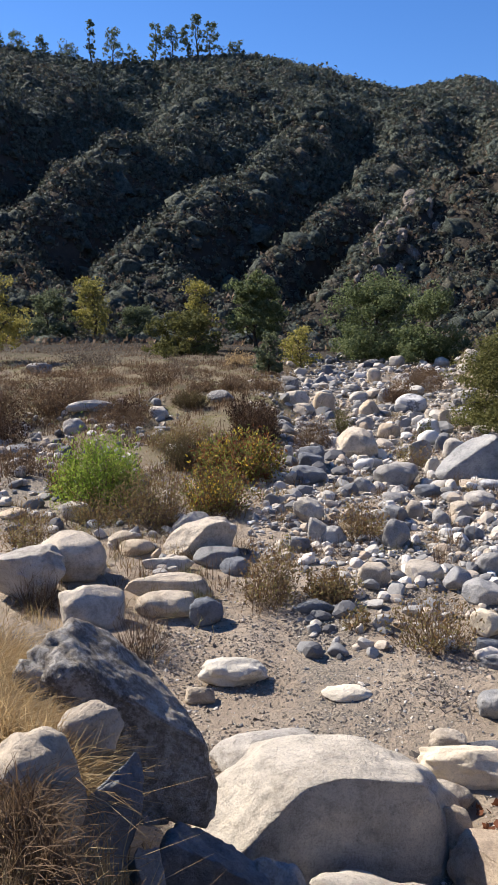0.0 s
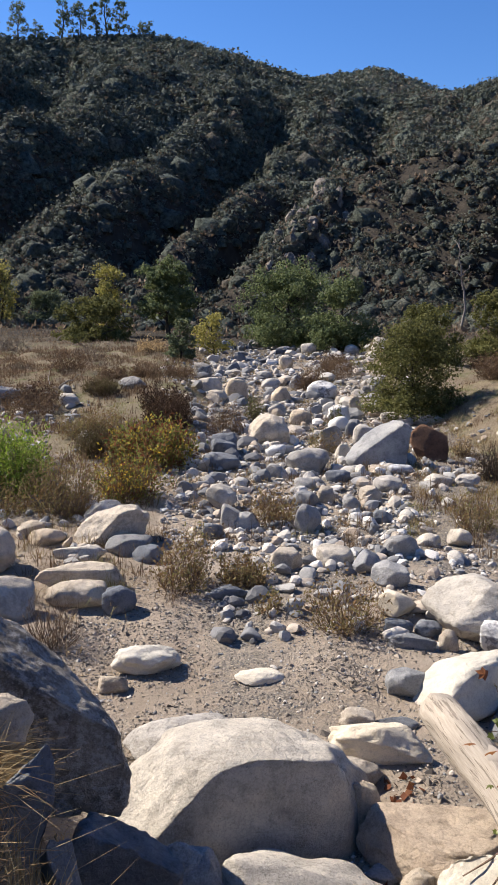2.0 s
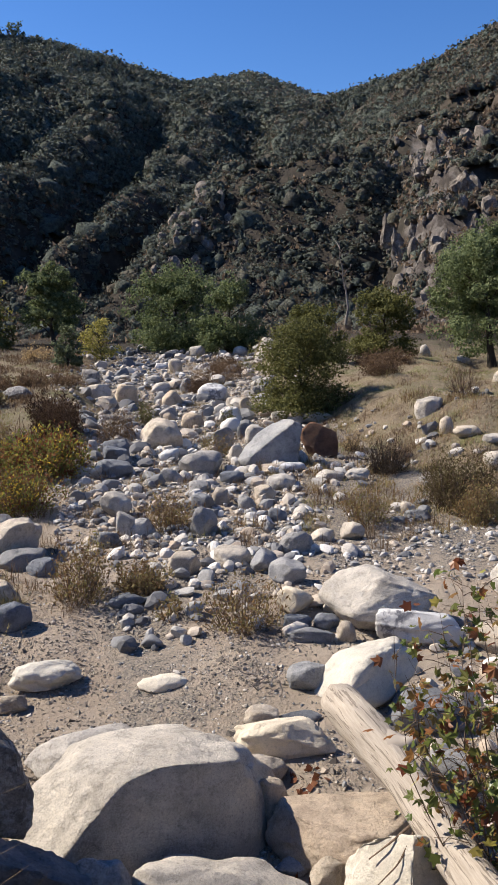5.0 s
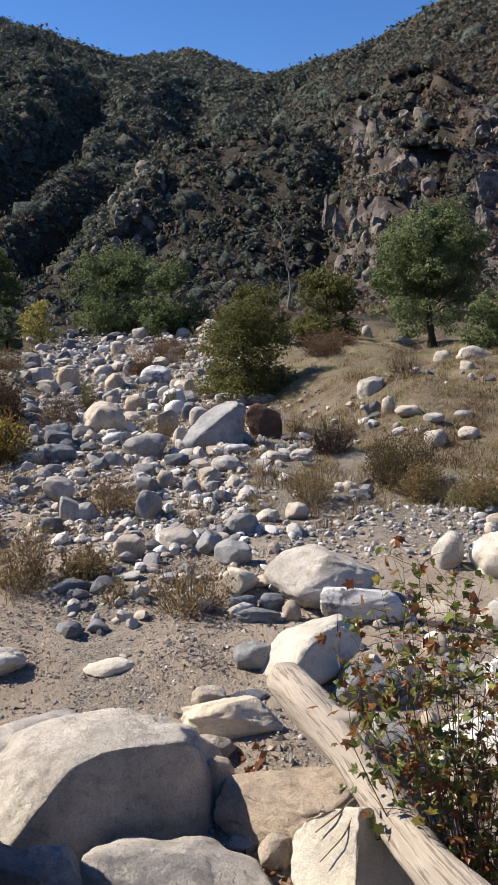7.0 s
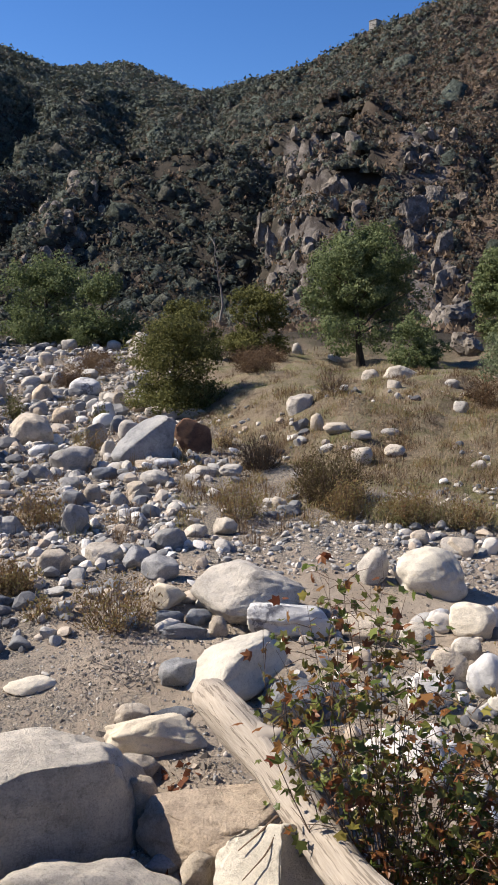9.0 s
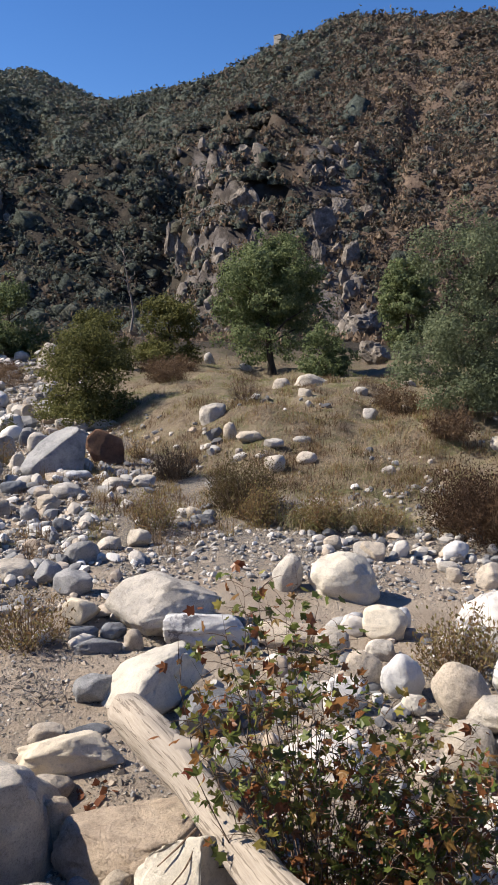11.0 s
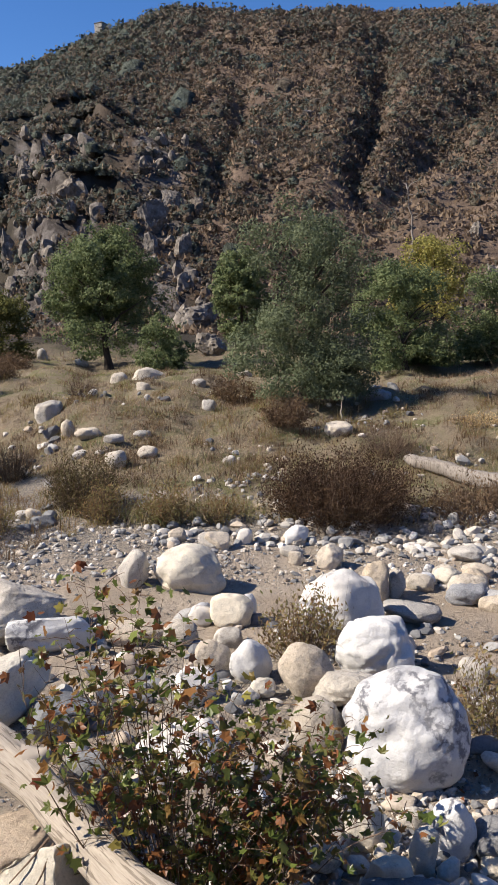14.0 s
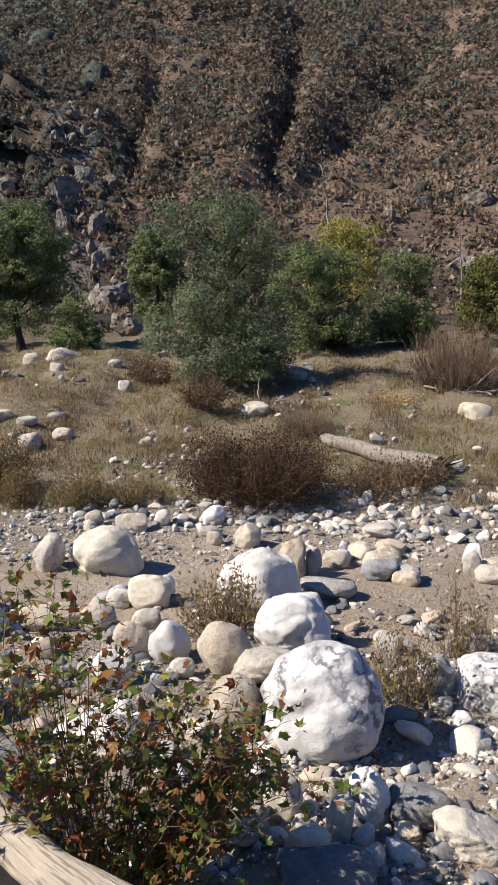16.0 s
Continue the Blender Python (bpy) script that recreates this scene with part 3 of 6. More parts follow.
def facing_leaves(centres, size, rng, out, narrow=0.6, loose=0.42):
    """Leaves that lie like shingles on a clump: their faces look outward, more or less."""
    n = len(centres)
    face = out + rng.normal(size=(n, 3)) * loose
    d = np.cross(face, rng.normal(size=(n, 3)))
    d /= np.linalg.norm(d, axis=1)[:, None] + 1e-9
    s = np.cross(face, d)
    s /= np.linalg.norm(s, axis=1)[:, None] + 1e-9
    L = (size * rng.uniform(0.55, 1.35, n))[:, None]
    v = np.stack([centres - d * L * 0.5, centres + s * L * narrow * 0.5, centres + d * L * 0.5, centres - s * L * narrow * 0.5], 1)
    return v.reshape(-1, 3), np.arange(n * 4).reshape(-1, 4)


def tree(x, y, h, w, kind, seed, label, trunk_h=0.3, leaves=0, leaf=0.0, d=None, lobes=0, bark=None, lean=0.0, name="tree", category="tree", puff=1.0):
    rng = np.random.RandomState(seed)
    d = d or w * 0.85
    lobes = lobes or int(26 + 4 * w)
    top = new(name)
    top.matrix_basis = pose(x, y, land(x, y) - 0.05, 0, 0, rng.uniform(0, 6))
    tagged(top, label, category)
    limbs = []
    r0 = 0.013 * h + 0.012 * w
    zz = np.linspace(0, 1, 9)
    bend = np.stack([lean * zz**1.5 * h * 0.3 + 0.03 * h * np.sin(zz * 4 + seed), 0.03 * h * np.cos(zz * 3 + seed), zz * h * 0.8], 1)
    limbs.append(tube(bend, r0 * (1 - 0.86 * zz) * (1 + 0.5 * np.exp(-zz * 14)), 8, seed, 0.15))
    for k in range(9):
        a = rng.uniform(0, 2 * np.pi)
        s0 = rng.uniform(max(0.1, trunk_h * 0.6), 0.7)
        start = np.array([np.interp(s0, zz, bend[:, i]) for i in range(3)])
        reach = np.array([math.cos(a) * w * 0.36, math.sin(a) * d * 0.36, h * rng.uniform(0.1, 0.26)])
        q = np.linspace(0, 1, 6)[:, None]
        pts = start + reach * q + np.array([0, 0, 0.08 * h]) * q * (1 - q) * 2 + rng.normal(size=(6, 3)) * 0.012 * h * q
        limbs.append(tube(pts, r0 * 0.5 * (1 - s0 * 0.6) * (1 - 0.85 * q[:, 0]), 6, seed + k, 0.1))
    part("trunk", mesh_of("trunk", *joined(limbs), bark or BARK, flat=False), top)
    leaf = leaf or min(0.15, max(0.045, 0.0031 * math.hypot(x, y)))
    leaves = leaves or int((0.4 if kind == "yellow" else 1.0) * min(64000, 5.2 * w * h / (0.31 * leaf**2)))
    p, o, t = crown_points(rng, w, d, h * (1 - trunk_h * 0.8), lobes, leaves, h * trunk_h * 0.75, puff)
    p[:, 0] += lean * h * 0.15
    v, f = facing_leaves(p, leaf, rng, o)
    part("crown", mesh_of("crown", v, f, LEAVES[kind], np.repeat(t, 4)), top)
    return top


def twig_bush(x, y, w, h, kind, seed, label, stems=90, leaves=900, leaf=0.05, stem_mat=None, name="shrub", category="shrub", spread=1.0, thick=0.004, d=None):
    """A many-stemmed shrub: thin bent stems out of one root, small leaves along their upper parts."""
    rng = np.random.RandomState(seed)
    d = d or w
    if kind == "drygreen":
        leaves, leaf, thick = int(leaves * 0.95), leaf * 0.85, thick * 0.6
    top = new(name)
    top.matrix_basis = pose(x, y, land(x, y) - 0.02, 0, 0, 0)
    tagged(top, label, category)
    pieces, tips, dirs = [], [], []
    for _ in range(stems):
        a, k = rng.uniform(0, 2 * np.pi), rng.uniform(0.1, 1) ** 0.6 * spread
        end = np.array([math.cos(a) * w / 2 * k, math.sin(a) * d / 2 * k, h * rng.uniform(0.35, 1.0) * math.sqrt(max(0.05, 1 - 0.78 * min(k, 1) ** 2))])
        root = np.array([math.cos(a) * w * 0.27 * k, math.sin(a) * d * 0.27 * k, 0.0])
        q = np.linspace(0, 1, 5)[:, None]
        mid = rng.normal(size=3) * 0.11 * h
        pts = root + (end - root) * q + mid * np.sin(q * np.pi) + np.array([0, 0, 0.12 * h]) * q * (1 - q)
        pieces.append(tube(pts, thick * rng.uniform(0.6, 1.4) * (1.1 - 0.85 * q[:, 0]), 3))
        m = max(1, leaves // stems)
        s = rng.uniform(0.12, 1.0, m)
        tips.append(np.stack([np.interp(s, q[:, 0], pts[:, i]) for i in range(3)], 1) + rng.normal(size=(m, 3)) * 0.045 * (w + h) / 2)
        dirs.append(np.tile((end - root) / np.linalg.norm(end - root), (m, 1)))
        if rng.rand() < 0.6:
            b0 = pts[2]
            b1 = b0 + (end - b0) * 0.7 + rng.normal(size=3) * 0.16 * h
            pieces.append(tube(np.array([b0, (b0 + b1) / 2 + rng.normal(size=3) * 0.02 * h, b1]), thick * np.array([0.6, 0.45, 0.2]), 3))
            tips.append(b0 + (b1 - b0) * rng.rand(m // 2 + 1, 1) + rng.normal(size=(m // 2 + 1, 3)) * 0.03 * h)
            dirs.append(np.tile((b1 - b0) / (np.linalg.norm(b1 - b0) + 1e-6), (m // 2 + 1, 1)))
    part("branching", mesh_of("branching", *joined(pieces), stem_mat or TWIG, flat=False), top)
    if leaves:
        p, o = np.concatenate(tips), np.concatenate(dirs)
        p[:, 2] = np.maximum(p[:, 2], 0.02)
        v, f = leaf_cards(p, leaf, rng, 0.4, 0.2, o * 1.5)
        tone = fbm(p[:, 0] * 3, p[:, 1] * 3, p[:, 2] * 3, 2, seed) * 0.5 + 0.5
        part("foliage", mesh_of("foliage", v, f, LEAVES[kind], np.repeat(tone, 4)), top)
    return top


def blades(xy, heights, rng, width=0.006, droop=0.35, bunch=6, spread=0.05):
    """Grass: bunches of bent blades, two quads a blade."""
    n = len(xy) * bunch
    x = np.repeat(xy[:, 0], bunch) + rng.normal(size=n) * spread
    y = np.repeat(xy[:, 1], bunch) + rng.normal(size=n) * spread
    z = ground(x, y) - 0.01
    h = np.repeat(heights, bunch) * rng.uniform(0.5, 1.2, n)
    a = rng.uniform(0, 2 * np.pi, n)
    lean = np.abs(rng.normal(size=n)) * droop
    dx, dy = np.cos(a), np.sin(a)
    b = a + rng.uniform(0.8, 2.3, n)
    sx, sy = np.cos(b) * width, np.sin(b) * width
    rows = []
    for q, wd in ((0, 1.0), (0.55, 0.8), (1.0, 0.15)):
        off = h * lean * q * q
        zz = z + h * (q - 0.35 * lean * q * q)
        rows += [np.stack([x + dx * off - sx * wd, y + dy * off - sy * wd, zz], 1), np.stack([x + dx * off + sx * wd, y + dy * off + sy * wd, zz], 1)]
    v = np.stack(rows, 1).reshape(-1, 3)
    base = np.arange(n)[:, None] * 6
    f = np.concatenate([base + [0, 1, 3, 2], base + [2, 3, 5, 4]])
    return v, f, n

# ---- the ground, one sheet from the bank to the far ridge ----
def build_ground():
    az = np.concatenate([np.arange(-180, -24, 3.0), np.arange(-24, 70, 0.46), np.arange(70, 180, 3.0)])
    rr = np.concatenate([[0.05], 0.5 * (120 / 0.5) ** np.linspace(0, 1, 300), np.linspace(122, 330, 95), np.linspace(338, 900, 40)])
    A, R = np.meshgrid(np.radians(az), rr, indexing="ij")
    x, y = R * np.sin(A), R * np.cos(A)
    z = ground(x, y)
    na, nr = x.shape
    i, j = np.meshgrid(np.arange(na), np.arange(nr - 1), indexing="ij")
    k = (i + 1) % na
    f = np.stack([i * nr + j, i * nr + j + 1, k * nr + j + 1, k * nr + j], -1).reshape(-1, 4)
    me = mesh_of("ground", np.stack([x, y, z], -1).reshape(-1, 3), f, GROUND, flat=False)
    r, a = polar(x, y)
    foot, ridge = hill_range(a)
    turf = np.clip(terrace_mask(r, a) * 8.0 + bar_mask(r, a) * 3.0 + 0.8 * bank_mask(r, a), 0, 1)
    hill = smooth(-36, -12, r - foot)
    gravel = np.clip(0.22 + 0.6 * fbm(x * 0.55, y * 0.45, 0, 3, 41) + 0.5 * smooth(7, 11, r) - 0.3 * smooth(5, 9, r) * (1 - smooth(9, 12, r)) + 0.3 * smooth(28, 34, a) * smooth(4, 6, r) * (1 - smooth(9.5, 11, r)) + 0.45 * smooth(1, 5, a) * (1 - smooth(15, 20, a)) * smooth(4.2, 5, r) * (1 - smooth(7.5, 9, r)), 0, 1)
    litter_shade = np.clip(1 - smooth(33, 38, a) + 0.25 * fbm(x * 0.04, y * 0.04, 0, 3, 43), 0, 1)
    q = (r - foot) / (ridge - foot)
    stone = np.clip(bare(a, q) * 1.3 * smooth(0.0, 0.03, q) + 0.25 * fbm(x * 0.2, y * 0.2, 0, 3, 47) - 0.1, 0, 1) * (r > foot)
    litter_shade = np.clip(litter_shade - 0.8 * np.exp(-((a - 35.2 + 9 * q) / 2.2) ** 4) * (1 - smooth(0.25, 0.4, q)), 0, 1)
    # darkens the hill's foot: tree shade put into the colour along with leaf litter
    litter_shade = np.clip(litter_shade + smooth(-32, -14, r - foot) * (1 - smooth(2, 9, r - foot)), 0, 1)
    for name, val in (("turf", turf), ("hillside", hill), ("gravel", gravel), ("litter_shade", litter_shade), ("rock", stone)):
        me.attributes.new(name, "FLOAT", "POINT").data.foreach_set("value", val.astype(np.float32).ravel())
    return tagged(new("ground", me), "sandy and gravelly creek bed rising to grassy terraces and brown hills", "ground", kind="structure")


build_ground()


def chaparral():
    """Brush over the hillsides, too many to count."""
    rng = np.random.RandomState(7)
    n = 70000
    az = rng.uniform(-22, 68, n)
    foot, ridge = hill_range(az)
    q = rng.rand(n) ** 0.75
    r = foot - 5 + (ridge * 1.02 - foot) * q
    a = np.radians(az)
    x, y = r * np.sin(a), r * np.cos(a)
    cover = 0.6 * fbm(x * 0.05, y * 0.05, 0, 4, 33) + np.interp(az, [-22, 20, 30, 42, 68], [0.62, 0.66, 0.48, 0.2, 0.12])
    cover = cover - 1.1 * bare(az, (r - foot) / (ridge - foot))
    keep = rng.uniform(-0.5, 0.5, n) < cover
    x, y, az = x[keep], y[keep], az[keep]
    peak = np.radians(rng.uniform(4, 24, 3000))
    pr = rng.uniform(350, 485, 3000)
    x, y = np.concatenate([x, pr * np.sin(peak)]), np.concatenate([y, pr * np.cos(peak)])
    az = np.concatenate([az, np.degrees(peak)])
    n = len(x)
    size = rng.lognormal(-0.35, 0.42, n) * np.interp(az, [-22, 20, 32, 40, 68], [1.1, 1.05, 0.85, 0.72, 0.68])
    size = size * np.clip(np.hypot(x, y) / 125, 0.82, 1.25)
    tall = rng.rand(n) < 0.04
    size[tall] *= rng.uniform(1.4, 2.2, tall.sum())
    size[-3000:] *= 1.9
    size = np.clip(size, 0.3, 3.4)
    z = ground(x, y) - 0.1 * size
    c0 = np.stack([x, y, z], 1)[:, None]
    # outer sprays
    m = 14
    o = rng.normal(size=(n, m, 3))
    o[..., 2] = np.abs(o[..., 2]) + 0.15
    o /= np.linalg.norm(o, axis=2)[..., None]
    c = c0 + o * (size[:, None] * rng.uniform(0.7, 1.2, (n, m)))[..., None] * (1.0, 1.0, 0.95)
    face = o + rng.normal(size=(n, m, 3)) * 0.45
    d = np.cross(face, rng.normal(size=(n, m, 3)))
    d /= np.linalg.norm(d, axis=2)[..., None]
    s = np.cross(d, face)
    s /= np.linalg.norm(s, axis=2)[..., None]
    L = (np.minimum(size[:, None] * 0.62, 0.0042 * np.hypot(x, y)[:, None]) * rng.uniform(0.6, 1.3, (n, m)))[..., None]
    v = np.stack([c - d * L * 0.45 + s * L * 0.42, c - d * L * 0.45 - s * L * 0.42, c + d * L * 0.6], 2).reshape(-1, 3)
    f = np.arange(len(v)).reshape(-1, 3)
    patch = 0.5 + 0.5 * fbm(x * 0.03, y * 0.03, 0, 3, 35)
    # hazy bluish tones towards the left hill, browner brush to the right
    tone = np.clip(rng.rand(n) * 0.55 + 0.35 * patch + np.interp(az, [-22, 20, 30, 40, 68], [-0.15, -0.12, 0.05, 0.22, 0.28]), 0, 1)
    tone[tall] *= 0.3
    # the dense heart of each bush, lumpy, under its outer sprays
    v0, f0 = sphere(1)
    low = v0[:, 2] > -0.6
    f0 = f0[low[f0].all(1)]
    used = np.flatnonzero(low)
    back = np.zeros(len(v0), int)
    back[used] = np.arange(len(used))
    v0, f0 = v0[used], back[f0]
    half = np.flatnonzero(size > np.median(size) * 0.8)
    heart = np.tile(v0, (len(half), 1, 1)) * rng.uniform(0.35, 0.95, (len(half), len(v0), 1)) * (size[half][:, None, None] * (1.0, 1.0, 0.85))
    heart = heart + c0[half]
    fh = (np.tile(f0, (len(half), 1, 1)) + (np.arange(len(half)) * len(v0))[:, None, None]).reshape(-1, 3) + len(v)
    tint = np.concatenate([np.repeat(tone, m * 3), np.repeat(tone[half], len(v0))])
    v, f = np.concatenate([v, heart.reshape(-1, 3)]), np.concatenate([f, fh])
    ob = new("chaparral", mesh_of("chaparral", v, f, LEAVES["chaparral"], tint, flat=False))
    tagged(ob, "dense dark grey-green haze-tinted chaparral brush covering the hillside", "brush", kind="stuff")


chaparral()


def low_scrub():
    """Low dry scrub and bunch grass between the brush of the sunnier hill."""
    rng = np.random.RandomState(17)
    n = 24000
    az = np.concatenate([rng.uniform(24, 68, n * 2 // 3), rng.uniform(-22, 30, n // 3)])
    n = len(az)
    foot, ridge = hill_range(az)
    r = foot - 8 + (ridge * 1.0 - foot) * rng.rand(n) ** 0.9
    a = np.radians(az)
    x, y = r * np.sin(a), r * np.cos(a)
    z = ground(x, y)
    m = 6
    o = rng.normal(size=(n, m, 3)) * (0.3, 0.3, 0.12)
    c = np.stack([x, y, z + 0.1], 1)[:, None] + o
    d = rng.normal(size=(n, m, 3)) * (0.5, 0.5, 0.3) + (0, 0, 0.8)
    d /= np.linalg.norm(d, axis=2)[..., None]
    s = np.cross(d, rng.normal(size=(n, m, 3)))
    s /= np.linalg.norm(s, axis=2)[..., None]
    L = rng.uniform(0.18, 0.5, (n, m))[..., None]
    v = np.stack([c - s * L * 0.42, c + s * L * 0.42, c + d * L], 2).reshape(-1, 3)
    f = np.arange(len(v)).reshape(-1, 3)
    ob = new("dry_scrub", mesh_of("dry_scrub", v, f, LEAVES["scrub"], np.repeat(rng.rand(n), m * 3)))
    tagged(ob, "low brown dry scrub and bunch grass on the hillside", "scrub", kind="stuff")


low_scrub()


# ---- stones that can be told apart ----
boulder(0.44, 4.05, 1.50, 1.12, 0.66, -4, "pale", 252, sharp=0.3, faces=[(-0.12, 0.2, 1, 0.6, 0.5), (-0.75, -0.45, 0.6, 0.6, 0.3), (0.3, -1, 0.1, 0.3, 0.16), (0.9, -0.4, 0.1, 0.62, 0.3)], cuts=0)
boulder(0.13, 4.95, 0.78, 0.5, 0.24, -1, "pale", 343, sharp=.35, cuts=3)
boulder(-0.60, 3.58, 1.18, 0.48, 0.46, 9, "dark", 958, lean=48, lift=0.36, where="on the bank", sharp=0.55, cuts=4, faces=[(-0.25, -0.15, 1, 0.55, 0.2), (0.1, -1, 0.1, 0.5, 0.2)])
boulder(-0.60, 2.91, 0.25, 0.18, 0.18, 12, "tan", 500, lift=0.37, where="on the bank", cuts=7)
boulder(-0.50, 2.66, 0.22, 0.16, 0.42, 11, "slate", 504, lean=12, where="on the bank", sharp=.9, cuts=4, faces=[(0.1, -1, 0.0, 0.4, 0.1), (-0.2, -0.2, 1, 0.7, 0.1)])
boulder(-0.36, 2.72, 0.13, 0.12, 0.30, 20, "slate", 507, lean=-8, where="on the bank", sharp=.9, cuts=6)
boulder(-0.72, 2.52, 0.36, 0.30, 0.36, 14, "tan", 511, lean=6, lift=-0.04, where="on the bank", sharp=.3, cuts=2)
boulder(-0.17, 3.22, 0.52, 0.36, 0.62, 3, "slate", 512, lean=6, lift=0.04, where="on the bank", sharp=.8, faces=[(0.25, 0.1, 1, 0.45, 0.15), (0.1, -1, 0.15, 0.4, 0.15)], cuts=3)
boulder(0.14, 3.26, 0.30, 0.26, 0.50, -1, "grey", 502, lean=-10, sharp=.5, cuts=4)
boulder(0.71, 3.28, 0.95, 0.60, 0.30, -12, "pale", 506, lean=12, sharp=.9, cuts=9)
boulder(-2.27, 7.95, 0.80, 0.62, 0.50, 16, "pale", 424)
boulder(-1.94, 8.57, 0.78, 0.59, 0.47, 13, "pale", 428)
boulder(-1.46, 7.26, 0.62, 0.45, 0.36, 11, "pale", 432)
boulder(-1.59, 9.83, 0.34, 0.24, 0.20, 9, "tan", 436)
boulder(-1.36, 9.55, 0.45, 0.32, 0.17, 8, "tan", 440)
boulder(-0.92, 8.97, 0.62, 0.18, 0.16, 6, "pale", 444)
boulder(-0.81, 7.97, 0.91, 0.26, 0.23, 6, "tan", 448)
boulder(-0.82, 7.59, 0.60, 0.36, 0.21, 6, "tan", 452)
boulder(-0.40, 7.42, 0.33, 0.24, 0.25, 3, "slate", 456)
boulder(-0.59, 9.80, 0.93, 0.67, 0.42, 4, "pale", 873, lean=-22, sharp=.85, cuts=5)
boulder(-0.78, 10.67, 0.51, 0.37, 0.24, 4, "pale", 582)
boulder(-0.16, 8.92, 0.34, 0.23, 0.18, 1, "slate", 741)
boulder(-0.39, 9.37, 0.57, 0.41, 0.22, 2, "slate", 164)
boulder(-2.50, 11.42, 0.45, 0.34, 0.24, 12, "pale", 881)
boulder(-3.89, 20.00, 1.30, 0.33, 0.24, 11, "pale", 886, where="on the dry grassy bar")
boulder(-8.97, 34.60, 1.10, 0.84, 0.46, 15, "dark", 891, where="on the dry grassy bar")
boulder(-2.26, 20.17, 0.53, 0.38, 0.27, 6, "pale", 896, where="on the dry grassy bar")
boulder(-3.33, 11.21, 0.40, 0.29, 0.14, 17, "tan", 901)
boulder(-3.98, 18.46, 0.61, 0.43, 0.32, 12, "pale", 906, where="on the dry grassy bar")
boulder(-0.12, 6.20, 0.58, 0.36, 0.20, 1, "cream", 138, sharp=.5, cuts=5)
boulder(0.76, 5.87, 0.40, 0.20, 0.08, -7, "cream", 143, sharp=.4, cuts=3)
boulder(-0.37, 5.87, 0.24, 0.17, 0.13, 4, "tan", 49)
boulder(0.84, 11.10, 0.45, 0.33, 0.33, -4, "pale", 493)
boulder(0.93, 10.17, 0.34, 0.24, 0.34, -5, "grey", 497)
boulder(1.10, 10.11, 0.34, 0.25, 0.24, -6, "grey", 501)
boulder(0.64, 9.85, 0.27, 0.19, 0.20, -4, "slate", 505)
boulder(1.86, 9.90, 0.35, 0.27, 0.36, -11, "grey", 509, lean=10)
boulder(2.07, 11.29, 0.36, 0.26, 0.19, -10, "grey", 513)
boulder(2.17, 16.04, 0.88, 0.64, 0.56, -8, "pale", 517)
boulder(1.20, 15.23, 0.50, 0.36, 0.39, -4, "slate", 521)
boulder(1.03, 13.82, 0.66, 0.48, 0.28, -4, "slate", 525)
boulder(2.51, 13.60, 0.77, 0.57, 0.42, -11, "grey", 733)
boulder(3.84, 13.72, 1.08, 0.74, 0.86, -16, "grey", 633, lean=14, sharp=.9, faces=[(-0.75, -0.25, 0.6, 0.25, 0.1), (0.2, -0.95, 0.25, 0.4, 0.1), (0.9, 0, 0.1, 0.6, 0.1)], cuts=2)
boulder(4.94, 14.38, 0.82, 0.50, 0.58, -19, "red", 269, lean=22, sharp=.9, faces=[(0.7,-0.7,0.5,0.25)], cuts=9)
boulder(6.36, 18.65, 1.07, 0.29, 0.24, -19, "pale", 684)
boulder(4.90, 24.32, 0.95, 0.70, 0.43, -11, "white", 738)
boulder(1.44, 24.76, 0.73, 0.52, 0.38, -3, "pale", 743)
boulder(2.24, 24.36, 0.66, 0.48, 0.44, -5, "tan", 748)
boulder(1.44, 28.50, 0.66, 0.47, 0.51, -3, "dark", 753)
boulder(-0.76, 22.13, 0.82, 0.60, 0.32, 2, "dark", 758, where="on the dry grassy bar")
boulder(3.48, 11.91, 0.49, 0.36, 0.21, -16, "pale", 763)
boulder(2.69, 10.99, 0.27, 0.19, 0.22, -14, "grey", 768)
boulder(2.39, 11.38, 0.26, 0.19, 0.24, -12, "tan", 773)
boulder(3.91, 17.42, 0.50, 0.38, 0.36, -13, "white", 778)
boulder(1.91, 8.52, 0.44, 0.32, 0.20, -13, "pale", 737)
boulder(2.22, 8.23, 0.34, 0.26, 0.25, -15, "grey", 742)
boulder(1.34, 8.34, 0.37, 0.27, 0.23, -9, "tan", 747)
boulder(0.67, 7.63, 0.40, 0.14, 0.13, -5, "slate", 752)
boulder(3.30, 15.42, 0.45, 0.33, 0.49, -12, "grey", 757)
boulder(3.44, 13.78, 0.24, 0.17, 0.30, -14, "pale", 762)
boulder(3.33, 14.48, 0.29, 0.20, 0.28, -13, "pale", 767)
boulder(1.86, 13.08, 0.30, 0.22, 0.21, -8, "grey", 772)
boulder(2.20, 12.00, 0.35, 0.24, 0.18, -10, "grey", 777)
boulder(2.85, 12.64, 0.42, 0.30, 0.20, -13, "slate", 782)
boulder(3.13, 12.24, 0.30, 0.20, 0.12, -14, "grey", 741)
boulder(3.07, 11.39, 0.36, 0.26, 0.21, -15, "pale", 746)
boulder(2.07, 11.13, 0.36, 0.25, 0.20, -11, "slate", 761)
boulder(2.76, 10.46, 0.22, 0.15, 0.13, -15, "slate", 771)
boulder(2.94, 10.24, 0.26, 0.18, 0.18, -16, "slate", 776)
boulder(3.99, 12.96, 0.47, 0.28, 0.16, -17, "white", 781)
boulder(2.15, 14.93, 0.40, 0.28, 0.23, -8, "white", 786)
